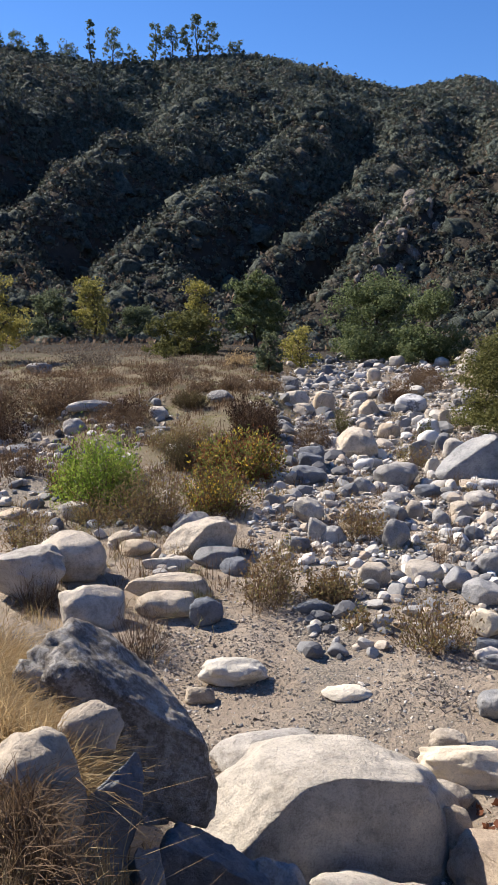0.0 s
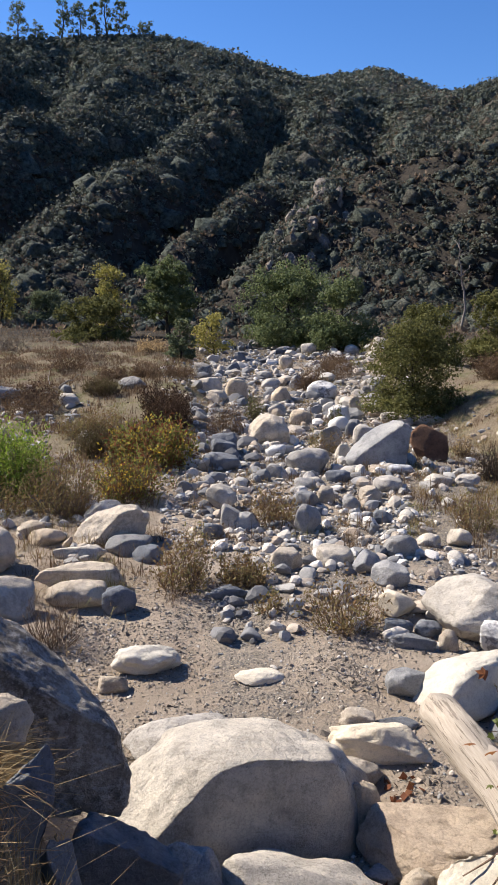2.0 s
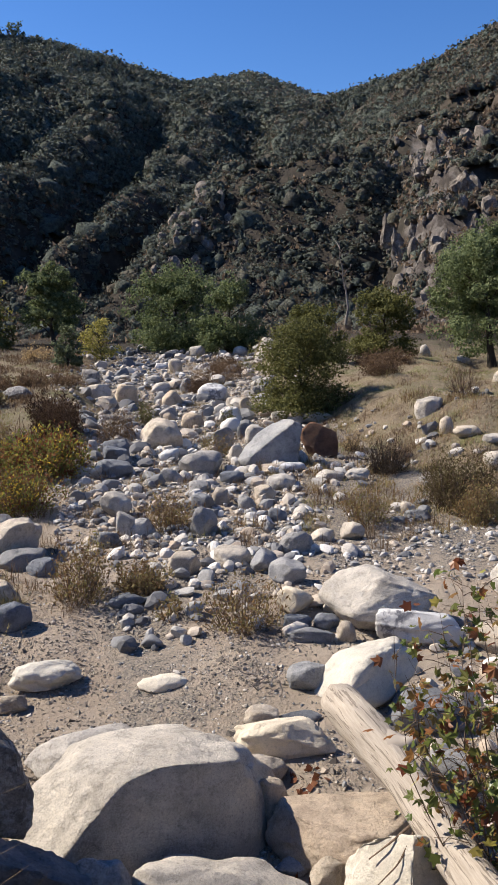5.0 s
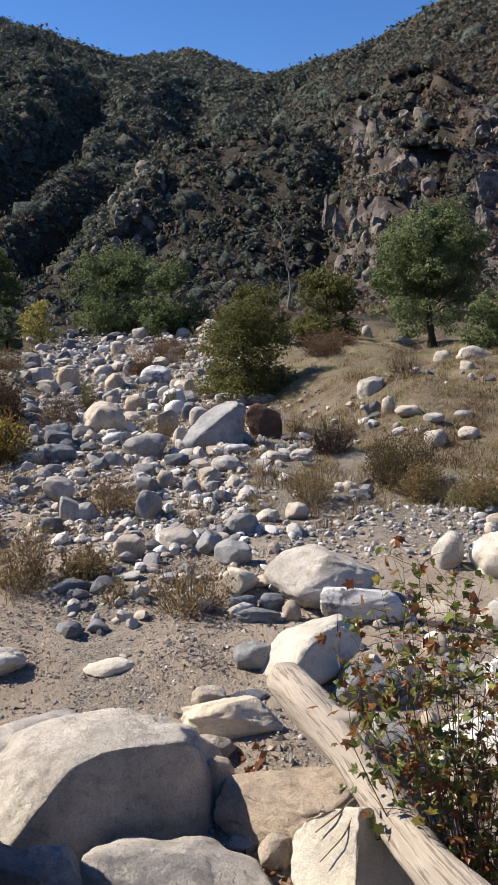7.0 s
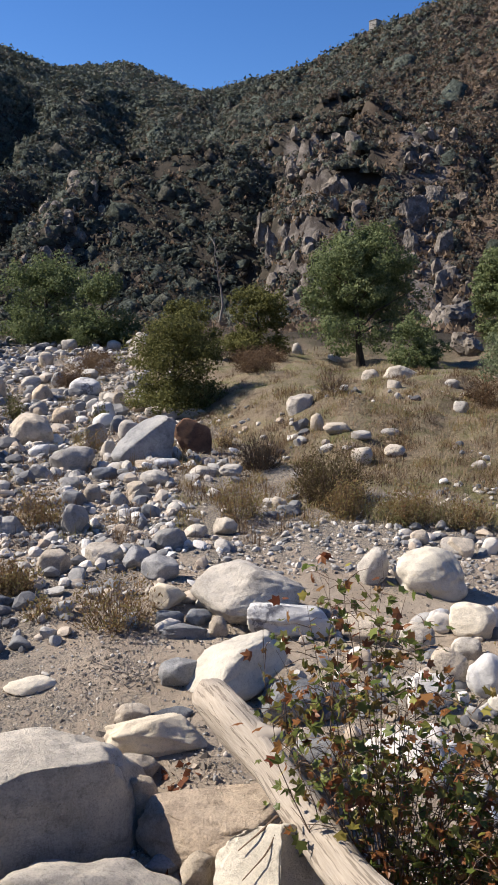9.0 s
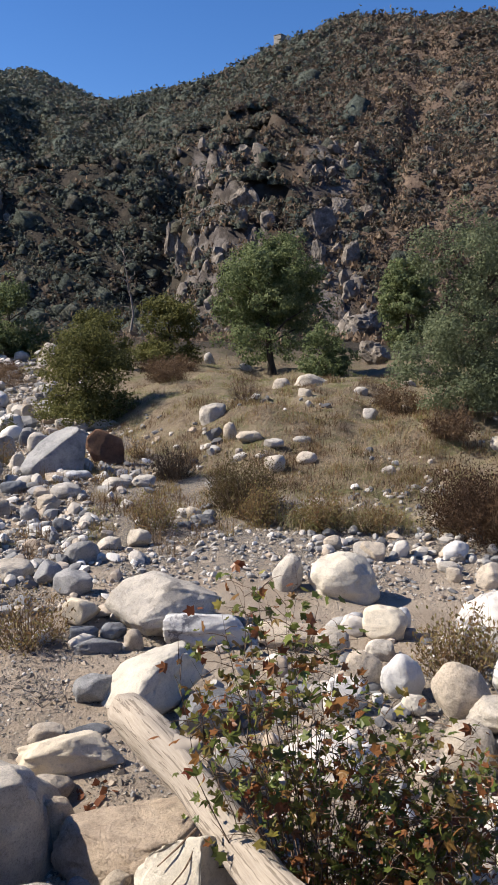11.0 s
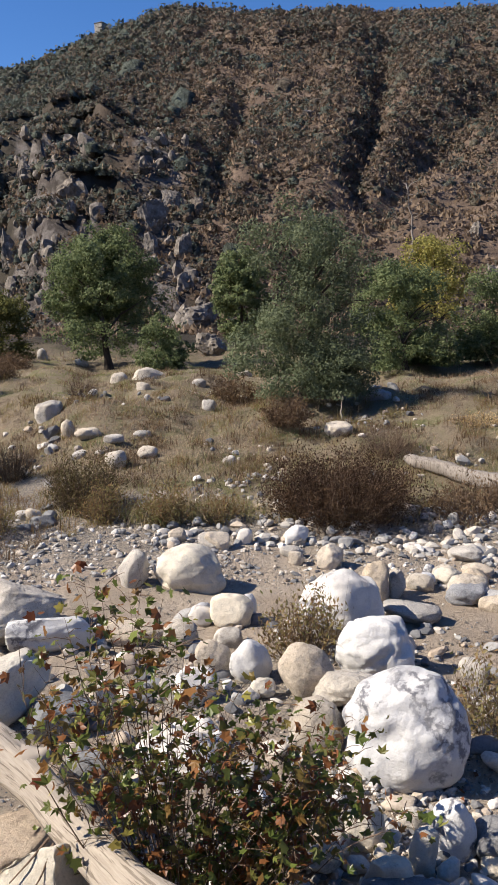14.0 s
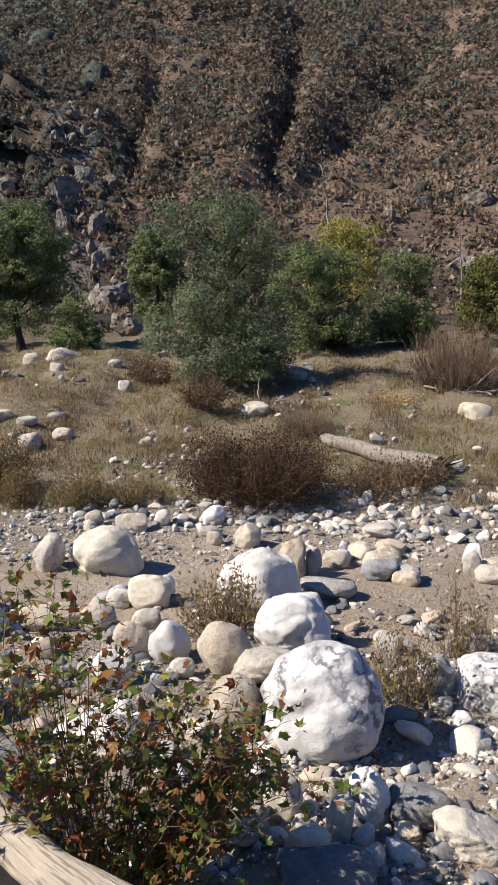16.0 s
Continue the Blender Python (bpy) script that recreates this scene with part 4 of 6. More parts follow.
boulder(1.17, 14.97, 0.52, 0.38, 0.29, -4, "slate", 745)
boulder(0.56, 14.10, 0.43, 0.28, 0.14, -2, "pale", 750)
boulder(0.76, 15.47, 0.21, 0.14, 0.25, -3, "pale", 755)
boulder(1.43, 24.13, 0.80, 0.59, 0.48, -3, "pale", 760)
boulder(2.16, 23.20, 0.66, 0.49, 0.61, -5, "tan", 765)
boulder(1.48, 22.18, 0.67, 0.48, 0.34, -4, "pale", 770)
boulder(3.65, 26.95, 0.65, 0.47, 0.38, -8, "pale", 775)
boulder(3.35, 22.46, 0.57, 0.42, 0.45, -8, "tan", 780)
boulder(5.22, 33.90, 0.62, 0.47, 0.60, -9, "pale", 785)
boulder(4.21, 18.87, 0.60, 0.44, 0.42, -13, "white", 790)
boulder(4.10, 17.00, 0.31, 0.22, 0.32, -14, "slate", 749)
boulder(4.12, 16.08, 0.44, 0.31, 0.38, -14, "pale", 754)
boulder(3.26, 18.64, 0.55, 0.39, 0.33, -10, "tan", 759)
boulder(2.94, 20.34, 0.49, 0.36, 0.28, -8, "pale", 764)
boulder(4.84, 21.31, 0.38, 0.27, 0.36, -13, "pale", 769)
boulder(5.04, 20.71, 0.31, 0.22, 0.36, -14, "tan", 774)
boulder(5.58, 18.95, 0.63, 0.43, 0.25, -16, "pale", 779)
boulder(4.73, 23.55, 0.86, 0.63, 0.45, -11, "white", 784)
boulder(10.87, 46.76, 0.90, 0.66, 0.63, -13, "pale", 767)
boulder(11.34, 44.76, 0.85, 0.61, 0.89, -14, "pale", 772)
boulder(9.52, 34.83, 0.62, 0.43, 0.62, -15, "pale", 777, where="on the grassy terrace")
boulder(8.05, 44.18, 0.87, 0.63, 0.59, -10, "pale", 782)
boulder(10.32, 43.37, 0.86, 0.64, 0.54, -13, "pale", 787)
boulder(2.14, 6.88, 0.37, 0.27, 0.23, -17, "cream", 148, sharp=.8, cuts=9)
boulder(2.80, 6.52, 1.07, 0.78, 0.48, -23, "pale", 153, sharp=.8, faces=[(0.45,-0.8,0.3,0.42), (-0.6,-0.5,0.6,0.5)], cuts=6)
boulder(2.06, 6.54, 0.26, 0.19, 0.15, -17, "slate", 505)
boulder(2.31, 6.47, 0.24, 0.16, 0.13, -20, "slate", 509)
boulder(2.09, 6.24, 0.42, 0.13, 0.12, -19, "slate", 513)
boulder(2.38, 6.16, 0.17, 0.11, 0.17, -21, "tan", 517)
boulder(2.10, 5.12, 0.83, 0.62, 0.34, -23, "cream", 591, lean=-26, sharp=.75, faces=[(0.8,-0.5,0.0,0.4)], cuts=5)
boulder(1.79, 5.38, 0.34, 0.25, 0.18, -18, "grey", 536)
boulder(2.98, 6.00, 0.74, 0.33, 0.26, -26, "white", 703)
boulder(1.37, 4.62, 0.67, 0.28, 0.21, -17, "cream", 158, sharp=.8, cuts=6)
boulder(1.33, 5.03, 0.25, 0.18, 0.11, -15, "tan", 458)
boulder(1.59, 4.98, 0.33, 0.10, 0.09, -18, "slate", 464)
boulder(1.18, 4.42, 0.31, 0.24, 0.15, -15, "tan", 470, sharp=.3, cuts=2)
boulder(1.09, 3.95, 0.21, 0.15, 0.30, -15, "tan", 476, sharp=.3, cuts=2)
boulder(1.42, 3.62, 0.86, 0.62, 0.25, -22, "mud", 648, sharp=.6, cuts=5)
boulder(2.74, 8.74, 0.41, 0.30, 0.27, -17, "grey", 316)
boulder(2.33, 7.75, 0.40, 0.28, 0.23, -17, "grey", 323)
boulder(3.22, 9.19, 0.30, 0.21, 0.14, -19, "pale", 330)
boulder(3.60, 9.17, 0.31, 0.22, 0.21, -21, "pale", 337)
boulder(1.23, 3.38, 0.18, 0.11, 0.16, -20, "tan", 330)
boulder(1.33, 3.37, 0.09, 0.07, 0.09, -22, "tan", 630)
boulder(1.11, 3.56, 0.19, 0.13, 0.06, -17, "grey", 636)
boulder(1.46, 2.98, 0.60, 0.56, 0.52, -26, "cream", 917, lean=-12, sharp=.6, faces=[(-0.55, -0.55, 0.62, 0.28, 0.1), (0.75, -0.55, 0.25, 0.4, 0.1), (0.1, 0.8, 0.6, 0.5, 0.15)], cuts=1)
boulder(10.93, 17.92, 0.47, 0.34, 0.30, -31, "pale", 544, where="on the grassy terrace")
boulder(11.35, 17.11, 0.92, 0.66, 0.36, -34, "pale", 548, where="on the grassy terrace")
boulder(7.46, 14.89, 0.60, 0.43, 0.41, -27, "pale", 552, where="on the grassy terrace")
boulder(6.91, 11.46, 0.36, 0.26, 0.27, -31, "pale", 556)
boulder(7.53, 11.43, 0.36, 0.26, 0.18, -33, "pale", 560)
boulder(6.51, 9.51, 0.29, 0.22, 0.19, -34, "tan", 564)
boulder(9.90, 15.18, 0.32, 0.22, 0.19, -33, "pale", 568, where="on the grassy terrace")
boulder(7.11, 13.47, 0.26, 0.19, 0.35, -28, "pale", 572)
boulder(7.25, 12.95, 0.52, 0.35, 0.18, -29, "pale", 576, where="on the grassy terrace")
boulder(7.39, 12.31, 0.37, 0.25, 0.15, -31, "pale", 784)
boulder(8.02, 12.36, 0.34, 0.14, 0.10, -33, "pale", 789, where="on the grassy terrace")
boulder(4.68, 10.11, 0.31, 0.20, 0.12, -25, "pale", 794)
boulder(4.69, 9.62, 0.36, 0.25, 0.15, -26, "slate", 799)
boulder(4.42, 9.60, 0.23, 0.09, 0.08, -25, "slate", 804)
boulder(13.43, 27.28, 0.41, 0.30, 0.55, -26, "pale", 809, where="on the grassy terrace")
boulder(13.15, 23.91, 0.45, 0.33, 0.27, -29, "pale", 814, where="on the grassy terrace")
boulder(4.80, 6.48, 0.76, 0.57, 0.45, -37, "cream", 931, lean=12, sharp=.35, cuts=3)
boulder(4.33, 6.84, 0.33, 0.23, 0.37, -32, "pale", 936)
boulder(4.35, 5.69, 0.20, 0.15, 0.17, -37, "white", 941)
boulder(5.12, 4.72, 0.82, 0.60, 0.56, -47, "white", 1208, lean=-8, sharp=.35, cuts=2, faces=[(0.8, -0.6, 0.2, 0.62, 0.15)])
boulder(5.85, 4.93, 0.28, 0.21, 0.44, -50, "tan", 1221, sharp=.5, cuts=4)
boulder(6.16, 4.89, 0.17, 0.13, 0.29, -52, "pale", 1228)
boulder(6.56, 4.92, 0.30, 0.22, 0.16, -53, "pale", 1235, sharp=.4, cuts=4)
boulder(6.88, 4.83, 0.29, 0.22, 0.18, -55, "cream", 1242, sharp=.4, cuts=4)
boulder(6.65, 4.40, 0.44, 0.33, 0.21, -57, "grey", 1249, sharp=.6, cuts=4)
boulder(6.65, 4.11, 0.29, 0.22, 0.15, -58, "tan", 1256)
boulder(7.23, 4.71, 0.29, 0.22, 0.17, -57, "tan", 1263)
boulder(5.85, 4.46, 0.55, 0.41, 0.16, -53, "grey", 1270, sharp=.7, cuts=4)
boulder(4.67, 3.91, 0.62, 0.46, 0.41, -50, "white", 1277, lift=0.02, lean=-14, sharp=.6, cuts=3)
boulder(4.03, 3.99, 0.39, 0.29, 0.41, -45, "pale", 1284, lean=-30, sharp=.4, cuts=3)
boulder(4.10, 3.65, 0.50, 0.37, 0.21, -48, "pale", 1291, lift=0.05, sharp=.6, cuts=4)
boulder(3.79, 2.90, 0.80, 0.60, 0.60, -53, "white", 1298, lean=-24, sharp=.3, cuts=0, level=6)
boulder(3.48, 3.34, 0.36, 0.27, 0.38, -46, "tan", 1305, sharp=.8, cuts=6)
boulder(3.44, 2.27, 0.25, 0.19, 0.31, -57, "white", 1312, sharp=.3, cuts=2)
boulder(3.63, 2.06, 0.36, 0.27, 0.21, -60, "slate", 1319, sharp=.5, cuts=5)
boulder(3.62, 1.74, 0.41, 0.31, 0.21, -64, "cream", 1326, sharp=.85, cuts=6)
boulder(3.09, 2.59, 0.23, 0.17, 0.23, -50, "pale", 1333, sharp=.5, cuts=4)
boulder(3.16, 2.25, 0.15, 0.12, 0.25, -55, "cream", 1340, sharp=.5, cuts=4)
boulder(3.44, 2.53, 0.17, 0.13, 0.14, -54, "pale", 1347, sharp=.4, cuts=3)
boulder(2.90, 2.26, 0.26, 0.19, 0.18, -52, "cream", 1354, sharp=.7, cuts=5)
boulder(2.83, 2.07, 0.50, 0.38, 0.15, -54, "slate", 1361, sharp=.5, cuts=4)
boulder(5.10, 2.40, 0.53, 0.40, 0.32, -65, "white", 1368, sharp=.6, cuts=4)
boulder(4.89, 2.69, 0.24, 0.18, 0.28, -61, "grey", 1375, sharp=.85, cuts=6)
boulder(7.44, 3.83, 0.19, 0.15, 0.26, -63, "pale", 1382, sharp=.5, cuts=4)
boulder(7.42, 3.58, 0.37, 0.28, 0.16, -64, "pale", 1389, sharp=.4, cuts=3)
boulder(4.47, 5.42, 0.41, 0.31, 0.27, -40, "cream", 1396, sharp=.3, cuts=2)
boulder(4.26, 5.61, 0.22, 0.16, 0.18, -37, "white", 1403, sharp=.3, cuts=2)
boulder(4.20, 5.11, 0.23, 0.17, 0.16, -39, "pale", 1410, sharp=.3, cuts=2)
boulder(3.70, 4.70, 0.30, 0.22, 0.29, -38, "pale", 1417, lean=-12, sharp=.3, cuts=2)
boulder(3.85, 4.43, 0.33, 0.25, 0.32, -41, "white", 1424, lean=-18, sharp=.4, cuts=3)
boulder(4.67, 5.40, 0.14, 0.11, 0.25, -41, "white", 1431, sharp=.3, cuts=2)
boulder(6.38, 6.03, 0.29, 0.22, 0.23, -47, "pale", 1438, sharp=.3, cuts=2)
boulder(5.76, 7.28, 0.31, 0.24, 0.22, -38, "pale", 1445)
boulder(6.18, 7.26, 0.18, 0.13, 0.18, -40, "pale", 1452, sharp=.3, cuts=2)
boulder(6.70, 6.92, 0.32, 0.24, 0.18, -44, "pale", 1459)
boulder(6.21, 6.39, 0.19, 0.15, 0.15, -44, "tan", 1466)
boulder(3.31, 4.39, 0.33, 0.24, 0.25, -37, "white", 1473, sharp=.5, cuts=4)
boulder(2.79, 3.90, 0.53, 0.40, 0.19, -36, "white", 1480, sharp=.6, cuts=4)
boulder(3.73, 4.14, 0.19, 0.14, 0.13, -42, "cream", 1487)
boulder(5.21, 3.35, 0.24, 0.18, 0.17, -57, "pale", 1494)
boulder(2.77, 4.78, 0.21, 0.16, 0.20, -30, "pale", 1501)
boulder(7.75, 5.21, 0.40, 0.30, 0.16, -56, "pale", 1508)
boulder(2.99, 2.79, 0.21, 0.16, 0.14, -47, "pale", 1515)
boulder(2.75, 2.68, 0.45, 0.34, 0.14, -46, "pale", 1522, sharp=.6, cuts=5)
boulder(3.49, 2.04, 0.15, 0.11, 0.09, -60, "cream", 1529)
boulder(4.69, 2.56, 0.17, 0.12, 0.10, -61, "pale", 1536)
boulder(4.66, 2.37, 0.16, 0.12, 0.12, -63, "white", 1543)
boulder(5.97, 5.03, 0.31, 0.23, 0.38, -50, "tan", 254)
boulder(6.25, 4.98, 0.16, 0.12, 0.27, -51, "pale", 260)
boulder(6.71, 4.45, 0.41, 0.30, 0.26, -56, "pale", 270)
boulder(7.47, 4.84, 0.36, 0.25, 0.12, -57, "tan", 276)
boulder(6.99, 4.91, 0.30, 0.21, 0.16, -55, "pale", 282)
boulder(6.62, 4.93, 0.27, 0.20, 0.15, -53, "white", 288)
boulder(6.78, 4.19, 0.27, 0.20, 0.15, -58, "grey", 306)
boulder(7.62, 3.92, 0.21, 0.15, 0.26, -63, "white", 263)
boulder(7.70, 3.66, 0.42, 0.29, 0.14, -65, "pale", 269)
boulder(6.43, 6.07, 0.30, 0.22, 0.25, -47, "pale", 275)
boulder(6.71, 6.91, 0.31, 0.22, 0.24, -44, "white", 281)
boulder(6.37, 6.63, 0.30, 0.20, 0.13, -44, "pale", 287)
boulder(6.12, 7.20, 0.20, 0.14, 0.18, -40, "white", 293)
boulder(5.74, 7.34, 0.35, 0.25, 0.18, -38, "pale", 299)
boulder(5.54, 7.77, 0.23, 0.16, 0.16, -35, "pale", 305)
boulder(7.43, 7.36, 0.24, 0.17, 0.15, -45, "grey", 311)
boulder(8.71, 5.28, 0.15, 0.11, 0.14, -59, "pale", 262)
boulder(8.86, 6.16, 0.16, 0.12, 0.20, -55, "grey", 268)
boulder(13.15, 11.16, 0.54, 0.37, 0.22, -50, "grey", 274, where="on the grassy terrace")
boulder(13.09, 6.90, 0.63, 0.44, 0.33, -62, "pale", 280, where="on the grassy terrace")
boulder(10.79, 10.08, 0.52, 0.36, 0.27, -47, "pale", 286, where="on the grassy terrace")
boulder(6.58, 9.68, 0.24, 0.17, 0.16, -34, "tan", 292)
boulder(11.71, 15.57, 0.37, 0.26, 0.20, -37, "pale", 298, where="on the grassy terrace")
boulder(10.28, 13.30, 0.33, 0.22, 0.27, -38, "pale", 304, where="on the grassy terrace")
boulder(8.29, 10.18, 0.25, 0.16, 0.14, -39, "pale", 310)
boulder(13.51, 16.01, 0.43, 0.30, 0.16, -40, "pale", 316, where="on the grassy terrace")
boulder(6.97, 5.12, 0.14, 0.10, 0.12, -54, "white", 267)
boulder(4.74, 10.02, 0.23, 0.15, 0.17, -25, "pale", 534)
boulder(4.78, 13.09, 0.27, 0.21, 0.14, -20, "white", 542)
boulder(4.40, 12.24, 0.48, 0.31, 0.18, -20, "pale", 546)
boulder(4.81, 12.09, 0.40, 0.28, 0.19, -22, "pale", 550)
boulder(3.28, 4.58, 0.31, 0.21, 0.18, -36, "pale", 541)
boulder(2.70, 3.76, 0.52, 0.25, 0.17, -36, "white", 545)
boulder(2.19, 3.93, 0.37, 0.28, 0.30, -29, "grey", 549)
boulder(3.57, 5.61, 0.58, 0.25, 0.19, -32, "tan", 553)
boulder(3.85, 5.37, 0.34, 0.24, 0.21, -36, "pale", 557)
boulder(2.42, 4.76, 0.51, 0.37, 0.23, -27, "slate", 569)
boulder(45.48, 107.95, 1.28, 0.94, 2.58, -23, "crag", 517, lift=-0.59, cuts=12, sharp=0.95, where="on the steep hillside")
boulder(40.50, 84.99, 1.35, 0.97, 1.78, -25, "crag", 521, lift=-0.90, cuts=12, sharp=0.95, where="on the steep hillside")
boulder(41.01, 83.56, 1.03, 0.75, 2.53, -26, "crag", 525, lift=-0.40, cuts=12, sharp=0.95, where="on the steep hillside")
boulder(34.12, 63.66, 2.01, 1.46, 2.59, -28, "crag", 529, lift=-0.50, cuts=12, sharp=0.95, where="on the steep hillside")
boulder(33.91, 70.85, 1.54, 1.09, 1.83, -26, "crag", 533, lift=-0.25, cuts=12, sharp=0.95, where="on the steep hillside")
boulder(32.36, 62.07, 0.84, 0.61, 1.26, -28, "crag", 537, lift=-0.34, cuts=12, sharp=0.95, where="on the steep hillside")
boulder(32.70, 60.40, 0.87, 0.63, 1.47, -28, "crag", 541, lift=-0.37, cuts=12, sharp=0.95, where="on the steep hillside")
boulder(32.95, 58.96, 0.68, 0.50, 1.80, -29, "crag", 545, lift=-0.31, cuts=12, sharp=0.95, where="on the steep hillside")
boulder(32.65, 66.90, 1.28, 0.89, 0.91, -26, "crag", 549, lift=-0.32, cuts=12, sharp=0.95, where="on the steep hillside")
boulder(37.64, 56.17, 2.45, 1.74, 2.63, -34, "crag", 757, lift=-0.71, cuts=12, sharp=0.95, where="on the steep hillside")
boulder(40.47, 57.28, 1.90, 1.34, 1.96, -35, "crag", 762, lift=-0.48, cuts=12, sharp=0.95, where="on the steep hillside")
boulder(37.84, 52.42, 1.64, 1.18, 2.27, -36, "crag", 767, lift=-0.53, cuts=12, sharp=0.95, where="on the steep hillside")
boulder(35.85, 53.86, 1.27, 0.92, 1.95, -34, "crag", 772, lift=-0.43, cuts=12, sharp=0.95, where="on the steep hillside")
boulder(42.00, 56.23, 1.29, 0.95, 1.55, -37, "crag", 777, lift=-0.32, cuts=12, sharp=0.95, where="on the steep hillside")
boulder(31.64, 72.25, 1.79, 1.34, 4.05, -24, "crag", 787, lift=-0.59, cuts=12, sharp=0.95, where="on the steep hillside")
boulder(30.02, 66.00, 1.83, 1.33, 3.11, -24, "crag", 792, lift=-0.50, cuts=12, sharp=0.95, where="on the steep hillside")
boulder(37.91, 89.30, 2.95, 2.13, 3.46, -23, "crag", 797, lift=-1.40, cuts=12, sharp=0.95, where="on the steep hillside")
boulder(48.82, 131.36, 3.76, 2.76, 4.67, -20, "crag", 802, lift=-1.82, cuts=12, sharp=0.95, where="on the steep hillside")
boulder(45.11, 116.49, 2.94, 2.16, 4.10, -21, "crag", 761, lift=-0.92, cuts=12, sharp=0.95, where="on the steep hillside")
boulder(30.76, 65.14, 1.14, 0.83, 1.80, -25, "crag", 766, lift=-0.39, cuts=12, sharp=0.95, where="on the steep hillside")
boulder(34.01, 45.27, 2.61, 1.97, 2.08, -37, "crag", 771, cuts=12, sharp=0.95, where="on the steep hillside")
boulder(19.04, 24.58, 1.27, 0.95, 0.96, -38, "crag", 776, cuts=12, sharp=0.95, where="on the steep hillside")
boulder(66.48, 36.08, 3.03, 2.07, 1.68, -62, "crag", 781, lift=-0.76, cuts=12, sharp=0.95, where="on the steep hillside")
boulder(57.60, 39.47, 1.36, 0.99, 1.54, -56, "crag", 786, lift=-0.30, cuts=12, sharp=0.95, where="on the steep hillside")
boulder(53.77, 35.11, 1.62, 1.22, 2.45, -57, "crag", 791, lift=-0.65, cuts=12, sharp=0.95, where="on the steep hillside")
boulder(56.69, 32.10, 3.09, 2.28, 1.84, -61, "crag", 796, lift=-1.01, cuts=12, sharp=0.95, where="on the steep hillside")
boulder(58.70, 30.68, 1.73, 1.26, 0.98, -62, "crag", 801, lift=-0.38, cuts=12, sharp=0.95, where="on the steep hillside")
boulder(35.33, 47.22, 2.75, 2.05, 1.56, -37, "crag", 780, lift=-0.58, cuts=12, sharp=0.95, where="on the steep hillside")
boulder(67.13, 68.23, 1.69, 1.05, 0.79, -45, "crag", 785, lift=-0.20, cuts=12, sharp=0.95, where="on the steep hillside")
boulder(54.21, 62.95, 1.36, 0.84, 0.70, -41, "crag", 790, lift=-0.14, cuts=12, sharp=0.95, where="on the steep hillside")
boulder(67.11, 68.12, 1.36, 0.83, 0.61, -45, "crag", 795, lift=-0.16, cuts=12, sharp=0.95, where="on the steep hillside")


# ---- trees and shrubs ----
tree(-12.54, 39.44, 4.62, 3.53, "yellow", 667, "young sycamore with yellow-green autumn leaves", trunk_h=0.2)
tree(-12.81, 67.43, 5.81, 3.67, "yellow", 559, "slender tree with bright yellow autumn leaves", trunk_h=0.12)
tree(-16.50, 67.01, 4.24, 4.30, "sage", 529, "grey-green scrub oak at the foot of the hill", trunk_h=0.08)
tree(-9.32, 67.86, 3.01, 4.07, "sage", 533, "round grey-green scrub oak at the hill's foot", trunk_h=0.08)
tree(-3.14, 51.91, 4.85, 2.61, "yellow", 563, "yellow-leaved tree behind an olive-green thicket", trunk_h=0.2)
tree(0.42, 51.08, 5.24, 3.92, "oak", 537, "bright green live oak at the creek's edge", trunk_h=0.12)
tree(-3.77, 46.65, 2.75, 5.67, "olive", 490, "broad olive-green willow thicket", trunk_h=0.04)
tree(0.76, 33.22, 1.85, 1.30, "sage", 541, "small grey-green conical shrub beside the creek", trunk_h=0.05)
tree(2.43, 38.78, 2.43, 1.90, "yellow", 567, "thin sapling with sparse yellow leaves", trunk_h=0.15)
tree(7.56, 49.13, 5.09, 6.35, "oak", 445, "large dense live oak above the boulders", trunk_h=0.06)
tree(9.95, 44.91, 4.42, 4.39, "oak", 935, "dark live oak at the foot of the cliff", trunk_h=0.06)
tree(6.18, 19.37, 2.5, 2.7, "olive", 555, "dense olive-green willow bush on the creek bank", trunk_h=0.03, lobes=100)
tree(8.47, 24.58, 2.17, 2.18, "olive", 557, "olive-green willow behind a larger bush", trunk_h=0.05)
tree(11.14, 25.66, 2.31, 2.92, "olive", 561, "dusty olive-green willow thicket", trunk_h=0.05)
tree(13.68, 23.27, 4.60, 4.42, "oak", 449, "spreading live oak with a leaning dark trunk", trunk_h=0.16)
tree(13.11, 19.40, 1.55, 2.21, "oak", 939, "low dense live oak bush", trunk_h=0.03)
tree(12.24, 12.43, 4.4, 3.7, "sage", 453, "big grey-green live oak shading the terrace", trunk_h=0.05)
tree(21.76, 26.12, 4.53, 2.96, "oak", 943, "smaller live oak behind a bigger one", trunk_h=0.15)
tree(19.68, 15.67, 3.4, 3.7, "oak", 457, "shady live oak behind the terrace", trunk_h=0.06)
tree(30.37, 22.84, 5.17, 4.35, "yellow", 491, "sycamore with yellow autumn leaves behind the oaks", trunk_h=0.3)
tree(22.50, 14.78, 3.0, 3.0, "oak", 461, "live oak with dark trunks over the grass", trunk_h=0.1)
tree(23.15, 12.01, 2.56, 2.71, "olive", 673, "olive-green tree at the hill's foot", trunk_h=0.15)
twig_bush(-2.26, 12.04, 1.31, 1.30, "lime", 284, "lush lime-green bush with narrow leaves", leaves=7500, stems=190, leaf=0.055)
twig_bush(-2.98, 12.59, 0.47, 0.63, "autumn", 57, "small orange and brown autumn shrub", leaves=700, stems=50)
twig_bush(-0.50, 11.70, 1.23, 0.88, "autumn", 27, "bush turning green, yellow and brown", leaves=3600, stems=190, leaf=0.05)
